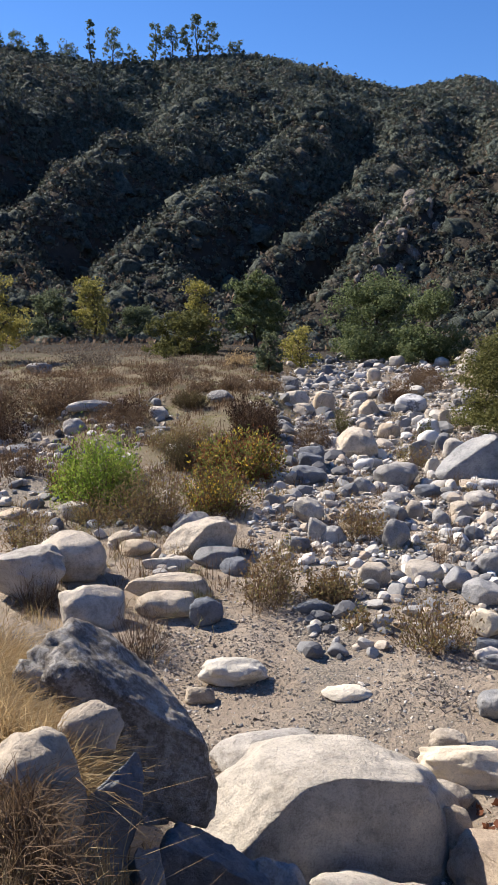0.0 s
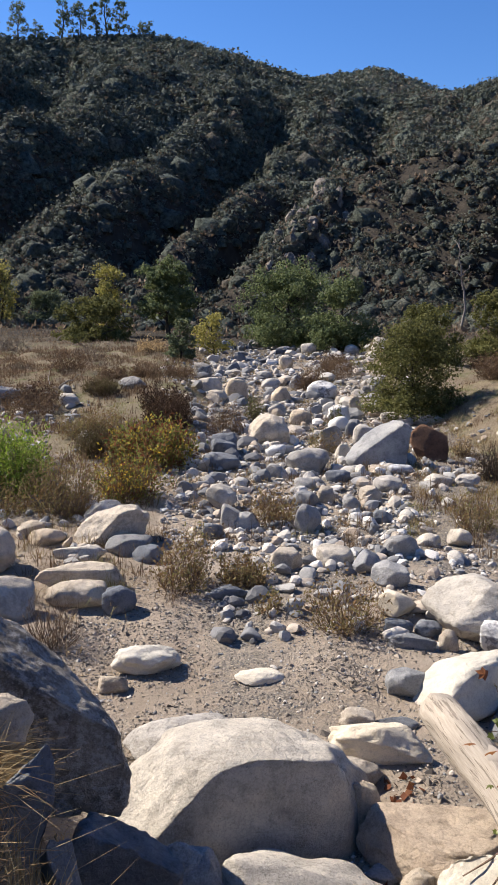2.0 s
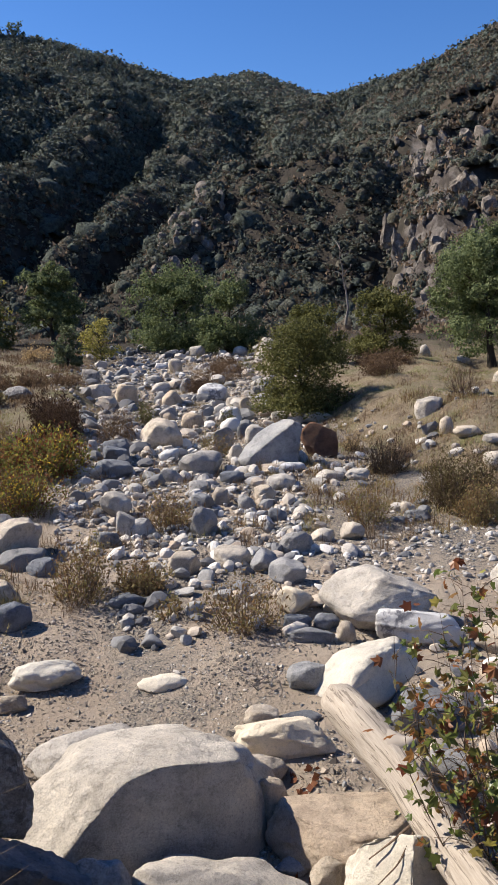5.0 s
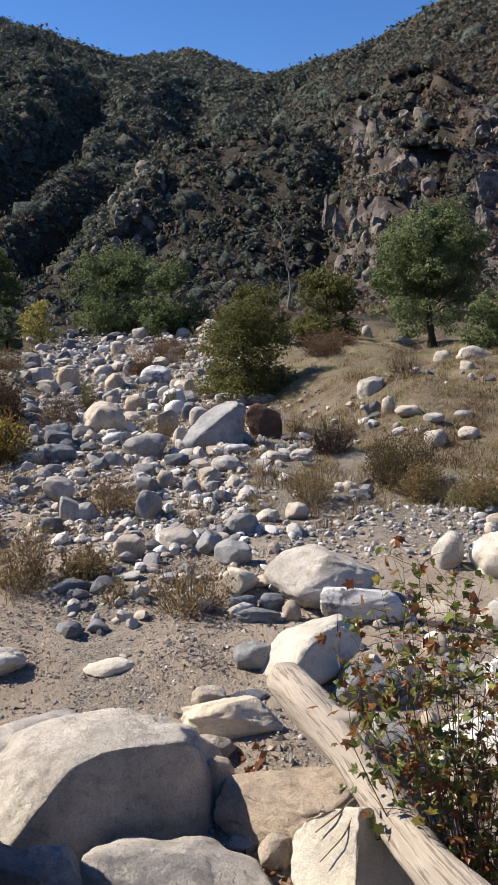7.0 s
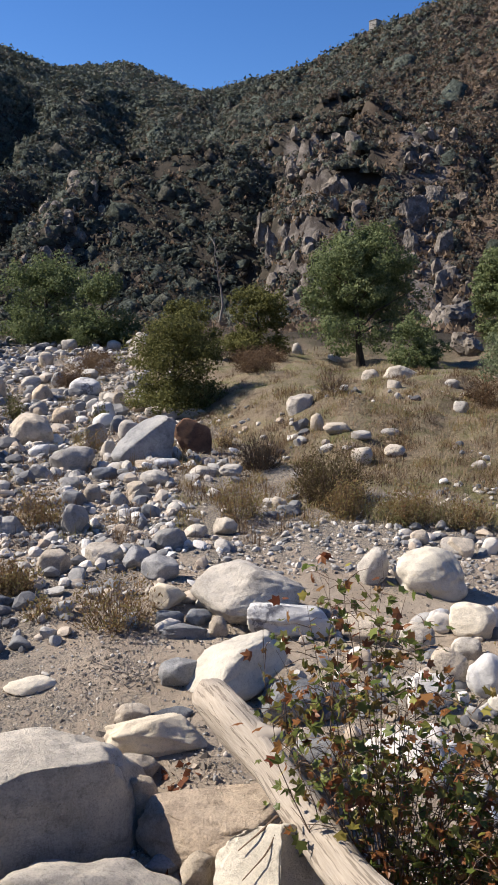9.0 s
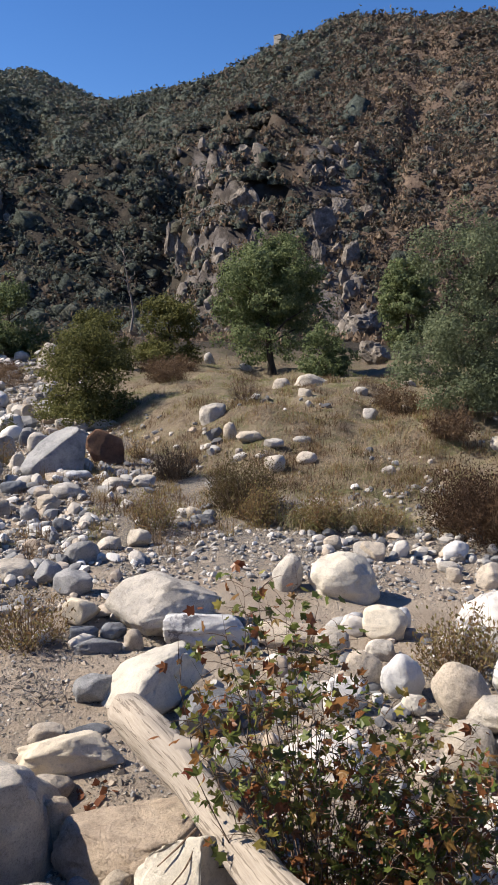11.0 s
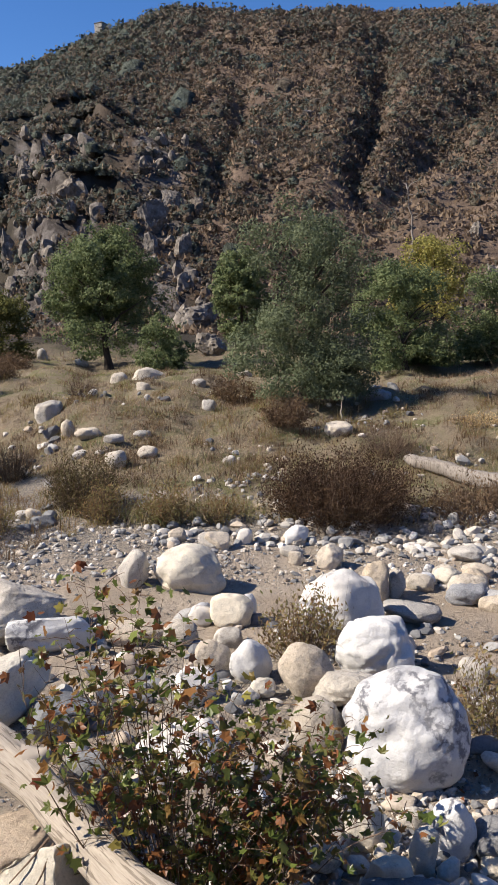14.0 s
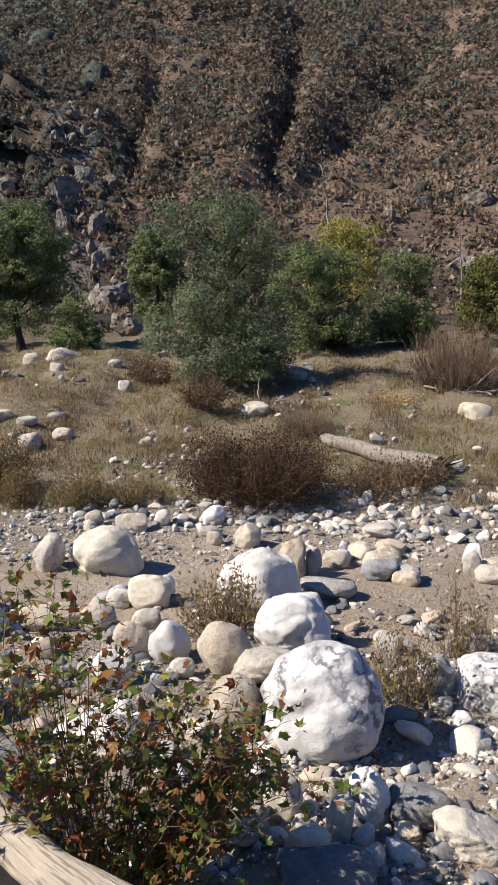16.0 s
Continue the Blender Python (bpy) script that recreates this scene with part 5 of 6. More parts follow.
twig_bush(-0.11, 14.41, 1.89, 0.95, "autumn", 32, "low vine thicket with yellow autumn leaves", leaves=5200, stems=150, leaf=0.075)
twig_bush(-1.34, 10.95, 1.01, 1.12, "drygreen", 24, "dry grey-brown bush with withered stems", leaves=2600, stems=260)
twig_bush(-2.10, 11.05, 0.86, 0.63, "drygreen", 612, "dry green-brown shrub beside a lime bush", leaves=1200, stems=100)
twig_bush(0.19, 18.04, 1.10, 0.80, "rust", 18, "dark dry brush on the bar", leaves=1200, stems=120, leaf=0.06)
twig_bush(-1.18, 16.39, 1.12, 0.83, "drygreen", 23, "low dry green-brown brush", leaves=1400, stems=130, leaf=0.06)
twig_bush(-4.92, 20.86, 2.43, 1.56, "rust", 28, "wide thicket of dry brown brush", leaves=3000, stems=220, leaf=0.07)
twig_bush(-6.32, 20.16, 1.54, 1.59, "rust", 33, "dry brown thicket on the bar", leaves=2000, stems=150, leaf=0.07)
twig_bush(-1.31, 23.12, 0.96, 0.58, "rust", 38, "low brown brush tuft", leaves=900, stems=90, leaf=0.06)
twig_bush(0.43, 23.31, 1.21, 0.50, "rust", 43, "low brown brush at the creek's edge", leaves=900, stems=90, leaf=0.06)
twig_bush(-7.15, 36.56, 3.01, 1.14, "grey", 48, "pale dry scrub under the trees", leaves=1500, stems=160, leaf=0.08)
twig_bush(-0.40, 35.29, 1.47, 0.83, "straw", 53, "pale dry grass clump", leaves=900, stems=90, leaf=0.08)
twig_bush(1.46, 10.24, 0.78, 0.68, "drygreen", 934, "dry creek bush with pale bent stems", leaves=1100, stems=130)
twig_bush(0.32, 8.12, 0.37, 0.84, "drygreen", 939, "tall thin dry weed in the sand", leaves=500, stems=60)
twig_bush(0.78, 7.96, 0.40, 0.45, "drygreen", 944, "green-brown weed in the sand", leaves=500, stems=60)
twig_bush(1.59, 6.68, 0.84, 0.61, "drygreen", 949, "sprawling reddish weed in the sand", leaves=900, stems=150)
twig_bush(1.01, 7.14, 0.23, 0.33, "drygreen", 954, "small dry weed in the sand", leaves=220, stems=35)
twig_bush(1.37, 16.63, 0.87, 0.99, "rust", 959, "reddish dry brush among stones", leaves=1000, stems=110)
twig_bush(3.13, 15.13, 0.90, 0.65, "drygreen", 964, "yellowish weed among stones", leaves=900, stems=70)
twig_bush(2.25, 19.11, 0.47, 0.94, "olive", 969, "dark green weed among stones", leaves=700, stems=60)
twig_bush(6.34, 29.81, 2.26, 1.14, "rust", 974, "pinkish dry brush beside the stones", leaves=1600, stems=140, leaf=0.06)
twig_bush(3.93, 17.71, 0.37, 0.63, "olive", 245, "upright green-yellow weed among stones", leaves=500, stems=40)
twig_bush(3.99, 9.66, 0.67, 0.85, "drygreen", 541, "dry weed clump on the sand bank", leaves=900, stems=130)
twig_bush(5.56, 10.05, 1.15, 1.05, "bramble", 545, "dense brown-green brush at the terrace's foot", leaves=7000, stems=260, leaf=0.035)
twig_bush(5.45, 12.38, 0.85, 0.7, "umber", 549, "dark leafless twiggy bush", leaves=900, stems=260, leaf=0.03, stem_mat=BARK)
twig_bush(5.46, 9.50, 0.61, 0.58, "drygreen", 553, "low dry brush at the terrace's foot", leaves=900, stems=110)
twig_bush(9.93, 22.92, 2.27, 0.63, "rust", 557, "wide pinkish-brown dry brush", leaves=2000, stems=160, leaf=0.07)
twig_bush(8.52, 15.35, 0.84, 0.81, "grey", 561, "leafless grey shrub on the terrace", leaves=0, stems=120)
twig_bush(6.87, 19.13, 0.45, 0.71, "straw", 565, "pale dry stalks beside a bush", leaves=300, stems=50)
twig_bush(5.75, 29.26, 1.23, 0.53, "rust", 569, "pinkish dry grass clump in the creek", leaves=900, stems=80, leaf=0.06)
twig_bush(11.23, 13.65, 1.15, 0.86, "rust", 573, "brown leafless brush on the terrace", leaves=1400, stems=140, leaf=0.06)
twig_bush(10.20, 10.81, 1.06, 0.74, "rust", 781, "low brown brush on the terrace", leaves=1400, stems=140, leaf=0.06)
twig_bush(4.46, 4.49, 0.69, 0.73, "drygreen", 609, "green-tipped dry weed between boulders", leaves=1300, stems=130)
twig_bush(7.92, 7.32, 2.25, 1.11, "umber", 835, "big dense dark brown bush", leaves=26000, stems=460, leaf=0.034)
twig_bush(10.54, 8.68, 1.23, 0.72, "grey", 509, "leafless grey twiggy bush", leaves=0, stems=260)
twig_bush(9.28, 6.16, 1.27, 0.70, "rust", 786, "low brown brush by a fallen log", leaves=1500, stems=180, leaf=0.05)
twig_bush(4.55, 2.78, 0.44, 0.76, "drygreen", 791, "upright red-brown weed beside a white boulder", leaves=700, stems=90)
twig_bush(5.54, 2.88, 0.46, 0.85, "drygreen", 796, "tall thin pale weed in gravel", leaves=450, stems=70)
twig_bush(14.58, 8.12, 2.10, 1.76, "grey", 441, "large leafless grey shrub under oaks", leaves=0, stems=520, thick=0.009)
twig_bush(9.87, 22.67, 1.83, 0.65, "rust", 801, "wide low pinkish-brown dry brush", leaves=1600, stems=150, leaf=0.06)
twig_bush(-0.92, 6.70, 0.58, 0.54, "grey", 537, "tangle of dead grey roots and twigs", leaves=0, stems=130, thick=0.0028)
twig_bush(-2.10, 7.69, 0.51, 0.56, "grey", 300, "dead grey twigs over the rocks", leaves=0, stems=130, thick=0.0028)
twig_bush(5.35, 9.15, 0.51, 0.73, "drygreen", 499, "dry olive brush at the terrace's foot", leaves=1200, stems=120)
twig_bush(6.59, 8.26, 0.82, 0.45, "drygreen", 503, "low olive weeds at the terrace's foot", leaves=1200, stems=120)
twig_bush(5.93, 8.64, 0.82, 0.67, "drygreen", 507, "low olive and straw weeds on the bank", leaves=2200, stems=120)
twig_bush(6.03, 13.30, 0.81, 0.66, "grey", 511, "leafless grey twigs at the terrace's edge", leaves=0, stems=130)
twig_bush(5.80, 14.85, 0.45, 0.73, "straw", 515, "pale dry stalks beside a rusty boulder", leaves=300, stems=70)
twig_bush(-2.68, 9.55, 0.68, 0.69, "drygreen", 519, "thin green-brown weeds among stones", leaves=900, stems=110)
twig_bush(-3.96, 14.09, 1.08, 0.75, "rust", 523, "dry brush beside the side channel", leaves=700, stems=90)
twig_bush(-2.81, 25.77, 1.60, 0.81, "rust", 527, "low dry brush on the bar", leaves=900, stems=100, leaf=0.07)
twig_bush(-2.92, 19.68, 1.09, 0.56, "umber", 531, "dark brush on the bar's edge", leaves=900, stems=90, leaf=0.06)
twig_bush(9.87, 5.92, 0.80, 0.59, "rust", 739, "dry grass round a fallen log", leaves=800, stems=100)
twig_bush(12.92, 8.47, 1.26, 0.26, "straw", 744, "pinkish dry grass on the terrace", leaves=900, stems=120)
twig_bush(-2.93, 18.67, 1.74, 0.84, "rust", 508, "dark brown brush at the edge of the bar", leaves=1500, stems=150, leaf=0.05)
twig_bush(0.08, 17.99, 1.31, 0.94, "umber", 512, "dense dark brown brush mound beside the stones", leaves=2600, stems=170, leaf=0.05)
twig_bush(-1.57, 16.06, 1.06, 0.68, "drygreen", 516, "low dry olive brush on the bar's edge", leaves=1500, stems=140, leaf=0.05)
twig_bush(-5.04, 21.05, 1.17, 0.67, "rust", 520, "dry brown brush on the bar", leaves=1200, stems=120, leaf=0.05)
twig_bush(-5.36, 17.61, 1.23, 1.04, "umber", 524, "dark dry thicket beside the side channel", leaves=1800, stems=150, leaf=0.05)
twig_bush(-2.60, 30.84, 1.70, 1.17, "grey", 528, "pale leafless scrub on the far bar", leaves=300, stems=150, leaf=0.06)
twig_bush(0.20, 7.87, 0.63, 0.77, "drygreen", 532, "thin pale weeds in the sand", leaves=700, stems=90)
twig_bush(0.86, 7.87, 0.57, 0.41, "drygreen", 536, "reddish and green weeds beside stones", leaves=900, stems=110)
twig_bush(0.16, 16.73, 1.12, 0.82, "umber", 2009, "rounded mound of dense dark brown brush on the bar", leaves=7256, stems=200, leaf=0.040, spread=0.95)
twig_bush(-1.54, 21.29, 1.10, 0.55, "bramble", 2018, "low mound of brown-green brush on the bar", leaves=2667, stems=200, leaf=0.051, spread=0.95)
twig_bush(-1.23, 14.62, 0.71, 0.71, "bramble", 2027, "olive-brown brush mound beside dry weeds", leaves=4699, stems=200, leaf=0.035, spread=0.95)
twig_bush(-0.51, 25.11, 1.09, 0.54, "rust", 2036, "brown brush on the far bar", leaves=1251, stems=200, leaf=0.060, spread=0.95)
twig_bush(7.17, 32.96, 1.69, 0.85, "rust", 2045, "red-brown brush clump beside far boulders", leaves=2239, stems=200, leaf=0.081, spread=0.95)
twig_bush(4.79, 25.89, 1.27, 0.84, "rust", 2054, "pinkish dry brush among creek stones", leaves=1715, stems=200, leaf=0.063, spread=0.95)
twig_bush(8.77, 20.43, 1.31, 0.70, "rust", 2063, "wide pinkish dry brush on the terrace", leaves=2049, stems=200, leaf=0.053, spread=0.95)


# ---- the driftwood log, lying across the stones ----
def driftwood():
    top = new("driftwood_log")
    top.matrix_basis = pose(1.79, 3.57, 0.2)
    tagged(top, "bleached weathered driftwood log lying across pale boulders", "log")
    way = np.array([(1.64, 4.4, 0.47), (1.65, 4.24, 0.46), (1.65, 3.92, 0.46), (1.675, 3.58, 0.45), (1.67, 3.15, 0.44), (1.65, 2.84, 0.45), (1.62, 2.55, 0.48), (1.60, 2.1, 0.56), (1.56, 1.55, 0.72), (1.54, 1.1, 0.9)])
    s = np.linspace(0, 1, 60)
    k = np.linspace(0, 1, len(way))
    pts = np.stack([np.interp(s, k, way[:, i]) for i in range(3)], 1)
    for _ in range(6):
        pts[1:-1] = (pts[:-2] + 2 * pts[1:-1] + pts[2:]) / 4
    rad = np.interp(s, [0, 0.02, 0.07, 0.2, 0.27, 0.36, 0.5, 0.62, 1], [0.05, 0.10, 0.115, 0.13, 0.122, 0.1, 0.098, 0.112, 0.125])
    sides = 28
    v, f = tube(pts - (1.79, 3.57, 0.2), rad, sides, 3, 0.16)
    ang = np.tile(np.arange(sides), len(pts)) / sides * 2 * np.pi
    along = np.repeat(s, sides)
    ridge = 1 + 0.035 * fbm(np.cos(ang) * 5, np.sin(ang) * 5, along * 3, 3, 8) 
    axis = np.repeat(pts - (1.79, 3.57, 0.2), sides, 0)
    v = axis + (v - axis) * ridge[:, None]
    me = mesh_of("stem", v, f, DRIFTWOOD, flat=False)
    lengthwise = np.stack([np.cos(ang) * 0.13, np.sin(ang) * 0.13, along * 3.4], 1).astype(np.float32)
    me.attributes.new("grain", "FLOAT_VECTOR", "POINT").data.foreach_set("vector", lengthwise.ravel())
    part("stem", me, top)
    q = np.linspace(0, 1, 7)[:, None]
    stub = np.array([1.70, 3.66, 0.51]) + q * np.array([0.10, -0.06, 0.06]) - (1.79, 3.57, 0.2)
    part("branch_stub", mesh_of("branch_stub", *tube(stub, [0.09, 0.08, 0.066, 0.05, 0.042, 0.036, 0.015], 12, 5, 0.3), DRIFTWOOD, flat=False), top, "short broken branch stub with a dark hollow end")
    hole = stub[-1] - (0.012, 0, 0.006)
    vv, ff = rock_shape(4, 2)
    part("hollow", mesh_of("hollow", (vv - (0, 0, 0.5)) * (0.035, 0.05, 0.05) + hole + (0.02, 0, 0), ff, BARK, flat=False), top, "dark rotten hollow")


driftwood()


# ---- the young sycamore in front of the stones ----
def sycamore():
    rng = np.random.RandomState(12)
    base = np.array([1.97, 2.68])
    top = new("sycamore_sapling")
    z0 = land(*base)
    top.matrix_basis = pose(base[0], base[1], z0)
    tagged(top, "bushy young sycamore with green and browning autumn leaves", "sapling")
    across = np.array([math.cos(radians(36)), -math.sin(radians(36)), 0])
    deep = np.array([math.sin(radians(36)), math.cos(radians(36)), 0])
    stems, leaf_at, leaf_up = [], [], []
    for n in range(88):
        u = rng.uniform(-0.66, 1.02)
        roof = np.interp(u, [-0.62, -0.5, -0.27, 0.0, 0.3, 0.6, 0.98], [1.42, 1.58, 1.80, 1.50, 1.18, 0.98, 0.72])
        tip = across * u * 1.0 + deep * rng.uniform(-0.28, 0.45) + np.array([0, 0, roof * rng.uniform(0.3, 1.0) ** 0.55])
        foot = across * u * 0.22 + deep * rng.uniform(-0.1, 0.12)
        q = np.linspace(0, 1, 9)[:, None]
        pts = foot + (tip - foot) * q + np.array([0, 0, 0.25]) * q * (1 - q) + rng.normal(size=3) * 0.07 * np.sin(q * np.pi) + rng.normal(size=(9, 3)) * 0.012
        stems.append(tube(pts, 0.0045 * rng.uniform(0.6, 1.4) * (1.15 - q[:, 0]), 4))
        for s in 1 - 0.84 * rng.rand(14) ** 1.35:
            p = np.array([np.interp(s, q[:, 0], pts[:, i]) for i in range(3)])
            side = rng.normal(size=3)
            side[2] = abs(side[2]) * 0.4
            end = p + side / np.linalg.norm(side) * rng.uniform(0.05, 0.15)
            stems.append(tube(np.array([p, (p + end) / 2 + (0, 0, 0.01), end]), [0.0028, 0.002, 0.0012], 3))
            for _ in range(2):
                leaf_at.append(end + rng.normal(size=3) * 0.045)
                leaf_up.append(side)
    part("branching", mesh_of("branching", *joined(stems), TWIG, flat=False), top, "thin brown branching stems")
    c = np.array(leaf_at)
    n = len(c)
    out = np.array(leaf_up)
    out[:, 2] -= 0.35
    out += rng.normal(size=(n, 3)) * 0.6
    out /= np.linalg.norm(out, axis=1)[:, None]
    nor = np.cross(out, rng.normal(size=(n, 3)))
    nor /= np.linalg.norm(nor, axis=1)[:, None]
    side = np.cross(nor, out)
    # a five-lobed leaf: stalk, lobes and notches round its middle
    ang = np.radians([180, 112, 78, 58, 28, 0, -28, -58, -78, -112])
    rad = np.array([0.22, 0.52, 0.40, 0.68, 0.46, 0.80, 0.46, 0.68, 0.40, 0.52])
    size = rng.uniform(0.025, 0.06, n)
    curl = rng.uniform(-0.3, 0.9, n)
    ring = c[:, None] + size[:, None, None] * (out[:, None] * (np.cos(ang) * rad)[None, :, None] + side[:, None] * (np.sin(ang) * rad)[None, :, None]
                                               - nor[:, None] * (curl[:, None] * rad[None] ** 2 * 1.4)[..., None])
    v = np.concatenate([c[:, None], ring], 1).reshape(-1, 3)
    b = (np.arange(n) * 11)[:, None]
    f = np.concatenate([b + [0, 1 + k, 1 + (k + 1) % 10] for k in range(10)])
    part("foliage", mesh_of("foliage", v, f, LEAVES["sycamore"], np.repeat(rng.rand(n), 11)), top, "green and rust-brown lobed leaves")


sycamore()


# ---- dead wood on the terrace and the hill ----
def at_polar(az, r):
    return r * math.sin(radians(az)), r * math.cos(radians(az))


def fallen_log():
    a, b = np.array((10.40, 8.23)), np.array((10.44, 6.04))
    top = new("fallen_log")
    top.matrix_basis = pose(a[0], a[1], land(*a))
    tagged(top, "pale fallen tree trunk with a torn root end on the grass", "log")
    s = np.linspace(0, 1, 24)[:, None]
    xy = a + (b - a) * s
    line = np.concatenate([xy - a, ground(xy[:, 0], xy[:, 1])[:, None] - land(*a) + 0.12], 1)
    part("trunk", mesh_of("trunk", *tube(line, np.interp(s[:, 0], [0, 0.05, 0.7, 1], [0.04, 0.10, 0.14, 0.17]), 14, 9, 0.22), DEADWOOD, flat=False), top)
    rng = np.random.RandomState(3)
    for _ in range(34):
        d = rng.normal(size=3) * (0.8, 0.8, 0.7)
        d[:2] += (b - a) / np.linalg.norm(b - a) * 0.5
        q = np.linspace(0, 1, 5)[:, None]
        part("root", mesh_of("root", *tube(line[-1] + d * 0.19 * q + rng.normal(size=(5, 3)) * 0.03 * q, 0.03 * (1.1 - q[:, 0]), 5), BARK, flat=False), top)


fallen_log()


def dead_branches(x, y, size, n, seed, label, thick=0.028):
    rng = np.random.RandomState(seed)
    top = new("dead_branch")
    top.matrix_basis = pose(x, y, land(x, y))
    tagged(top, label, "branch")
    for k in range(n):
        d = rng.normal(size=3) * (1, 1, 0.35)
        d[2] = abs(d[2])
        d *= size / np.linalg.norm(d) * rng.uniform(0.4, 1.0)
        q = np.linspace(0, 1, 7)[:, None]
        o = rng.normal(size=3) * (0.2, 0.2, 0.0) * size + (0, 0, 0.04)
        pts = o + d * q + rng.normal(size=(7, 3)) * 0.03 * size
        pts[:, 2] = np.maximum(pts[:, 2], 0.02)
        part("limb", mesh_of("limb", *tube(pts, thick * size * rng.uniform(0.5, 1.2) * (1.1 - q[:, 0]), 6, seed + k, 0.2), DEADWOOD, flat=False), top)


dead_branches(*at_polar(59.6, 16.5), 1.1, 9, 4, "grey dead branches heaped on the grass")
dead_branches(*at_polar(62.6, 16.0), 1.0, 8, 6, "grey dead branches beside a pale boulder")
dead_branches(*at_polar(28.5, 17.5), 0.7, 7, 7, "dark dead wood lying on the terrace")
dead_branches(*at_polar(47.5, 15.6), 0.7, 5, 17, "dark dead branch lying in dry grass")
dead_branches(*at_polar(-7.2, 22.0), 1.2, 4, 8, "dark dead branch on the grassy bar")


def dead_tree(az, r, h, seed, label):
    x, y = at_polar(az, r)
    rng = np.random.RandomState(seed)
    top = new("dead_tree")
    top.matrix_basis = pose(x, y, land(x, y) - 0.3)
    tagged(top, label, "tree")
    q = np.linspace(0, 1, 12)[:, None]
    line = np.concatenate([0.05 * h * np.sin(q * 5), 0.03 * h * q, q * h], 1) + rng.normal(size=(12, 3)) * 0.01 * h
    part("trunk", mesh_of("trunk", *tube(line, 0.016 * h * (1.1 - q[:, 0]), 7, seed, 0.2), DEADWOOD, flat=False), top)
    for k in range(7):
        s = rng.uniform(0.35, 0.95)
        p = np.array([np.interp(s, q[:, 0], line[:, i]) for i in range(3)])
        d = rng.normal(size=3) * (1, 1, 0.3) + (0, 0, 0.6)
        d *= 0.2 * h / np.linalg.norm(d)
        j = np.linspace(0, 1, 5)[:, None]
        part("limb", mesh_of("limb", *tube(p + d * j + rng.normal(size=(5, 3)) * 0.01 * h, 0.006 * h * (1.1 - j[:, 0]), 5), DEADWOOD, flat=False), top)


dead_tree(51.4, 66.0, 7.0, 3, "bare grey dead tree on the hillside")
dead_tree(20.6, 58.0, 6.5, 5, "thin bare dead trunk under the cliff")
dead_tree(60.6, 62.0, 6.0, 9, "bare grey snag on the hillside")

# ---- trees along the left ridge ----
for n, (az, h, w) in enumerate([(-16.5, 4.5, 5), (-15.2, 5, 6), (-13.6, 5, 4), (-12.0, 5.5, 6), (-10.5, 10.5, 3.2), (-9.0, 9.0, 6.5), (-7.8, 5, 5), (-6.3, 9.5, 4.5), (-5.2, 8.5, 5.5), (-4.2, 8.5, 4.0), (-3.5, 11.0, 4.6), (-2.6, 8.5, 5), (-0.9, 4.0, 5)]):
    x, y = at_polar(az, 248)
    tree(x, y, h * 1.3, w * 1.15, "sage", 300 + n, "tall thin-crowned eucalyptus on the ridge" if h > 8 else "scrubby grey-green tree on the ridge",
         trunk_h=0.14 if h > 8 else 0.06, leaves=3000 if h > 8 else 2400, leaf=0.36, lobes=30, puff=0.8)


def water_tank():
    x, y = at_polar(30.75, 203)
    top = new("water_tank")
    top.matrix_basis = pose(x, y, land(x, y) + 0.4, 0, 0, 20)
    tagged(top, "small dark square water tank on the ridge", "tank")
    for name, size, z in (("body", (2.2, 2.2, 2.2), 1.0), ("lid", (2.4, 2.4, 0.16), 2.2), ("base", (2.6, 2.6, 0.9), -0.4)):
        bm = bmesh.new()
        bmesh.ops.create_cube(bm, size=1, matrix=Matrix.Translation((0, 0, z)) @ Matrix.Diagonal((*size, 1)))
        bmesh.ops.bevel(bm, geom=bm.edges[:], offset=0.05, segments=2, affect="EDGES")
        me = bpy.data.meshes.new(name)
        bm.to_mesh(me)
        bm.free()
        me.materials.append(ROCKS["dark"])
        part(name, me, top)


water_tank()


# ---- loose stones too many to count ----
def scatter_stones(name, level, xy, size, seed, label, sink=0.3, material=PEBBLES, tall=1.0, jag=0.24):
    rng = np.random.RandomState(seed)
    n = len(xy)
    v0, f0 = sphere(level)
    k = len(v0)
    v = np.tile(v0, (n, 1, 1))
    off = rng.rand(n, 1, 3) * 90
    q = v * 1.3 + off
    v = v * (1 + jag * fbm(q[..., 0], q[..., 1], q[..., 2], 2, seed))[..., None]
    for _ in range(7):
        nn = rng.normal(size=(n, 1, 3))
        nn /= np.linalg.norm(nn, axis=2)[..., None]
        over = np.clip((v * nn).sum(-1) - rng.uniform(0.5, 0.85, (n, 1)), 0, None)
        v = v - over[..., None] * nn * 0.85
    dims = size[:, None] * np.stack([rng.uniform(0.7, 1.3, n), rng.uniform(0.6, 1.0, n), rng.uniform(0.45, 0.8, n) * tall], 1) * 0.5
    v = v * dims[:, None]
    a = rng.uniform(0, 2 * np.pi, n)
    c, s = np.cos(a)[:, None], np.sin(a)[:, None]
    tilt = rng.normal(size=(n, 1)) * 0.35
    z = v[..., 2] * np.cos(tilt) + v[..., 0] * np.sin(tilt)
    x0 = v[..., 0] * np.cos(tilt) - v[..., 2] * np.sin(tilt)
    w = np.stack([x0 * c - v[..., 1] * s, x0 * s + v[..., 1] * c, z], -1)
    w += np.stack([xy[:, 0], xy[:, 1], ground(xy[:, 0], xy[:, 1]) + dims[:, 2] * (1 - 2 * sink)], 1)[:, None]
    f = (np.tile(f0, (n, 1, 1)) + (np.arange(n) * k)[:, None, None]).reshape(-1, 3)
    ob = new(name, mesh_of(name, w.reshape(-1, 3), f, material, flat=level < 3))
    return tagged(ob, label, "stones", kind="stuff")


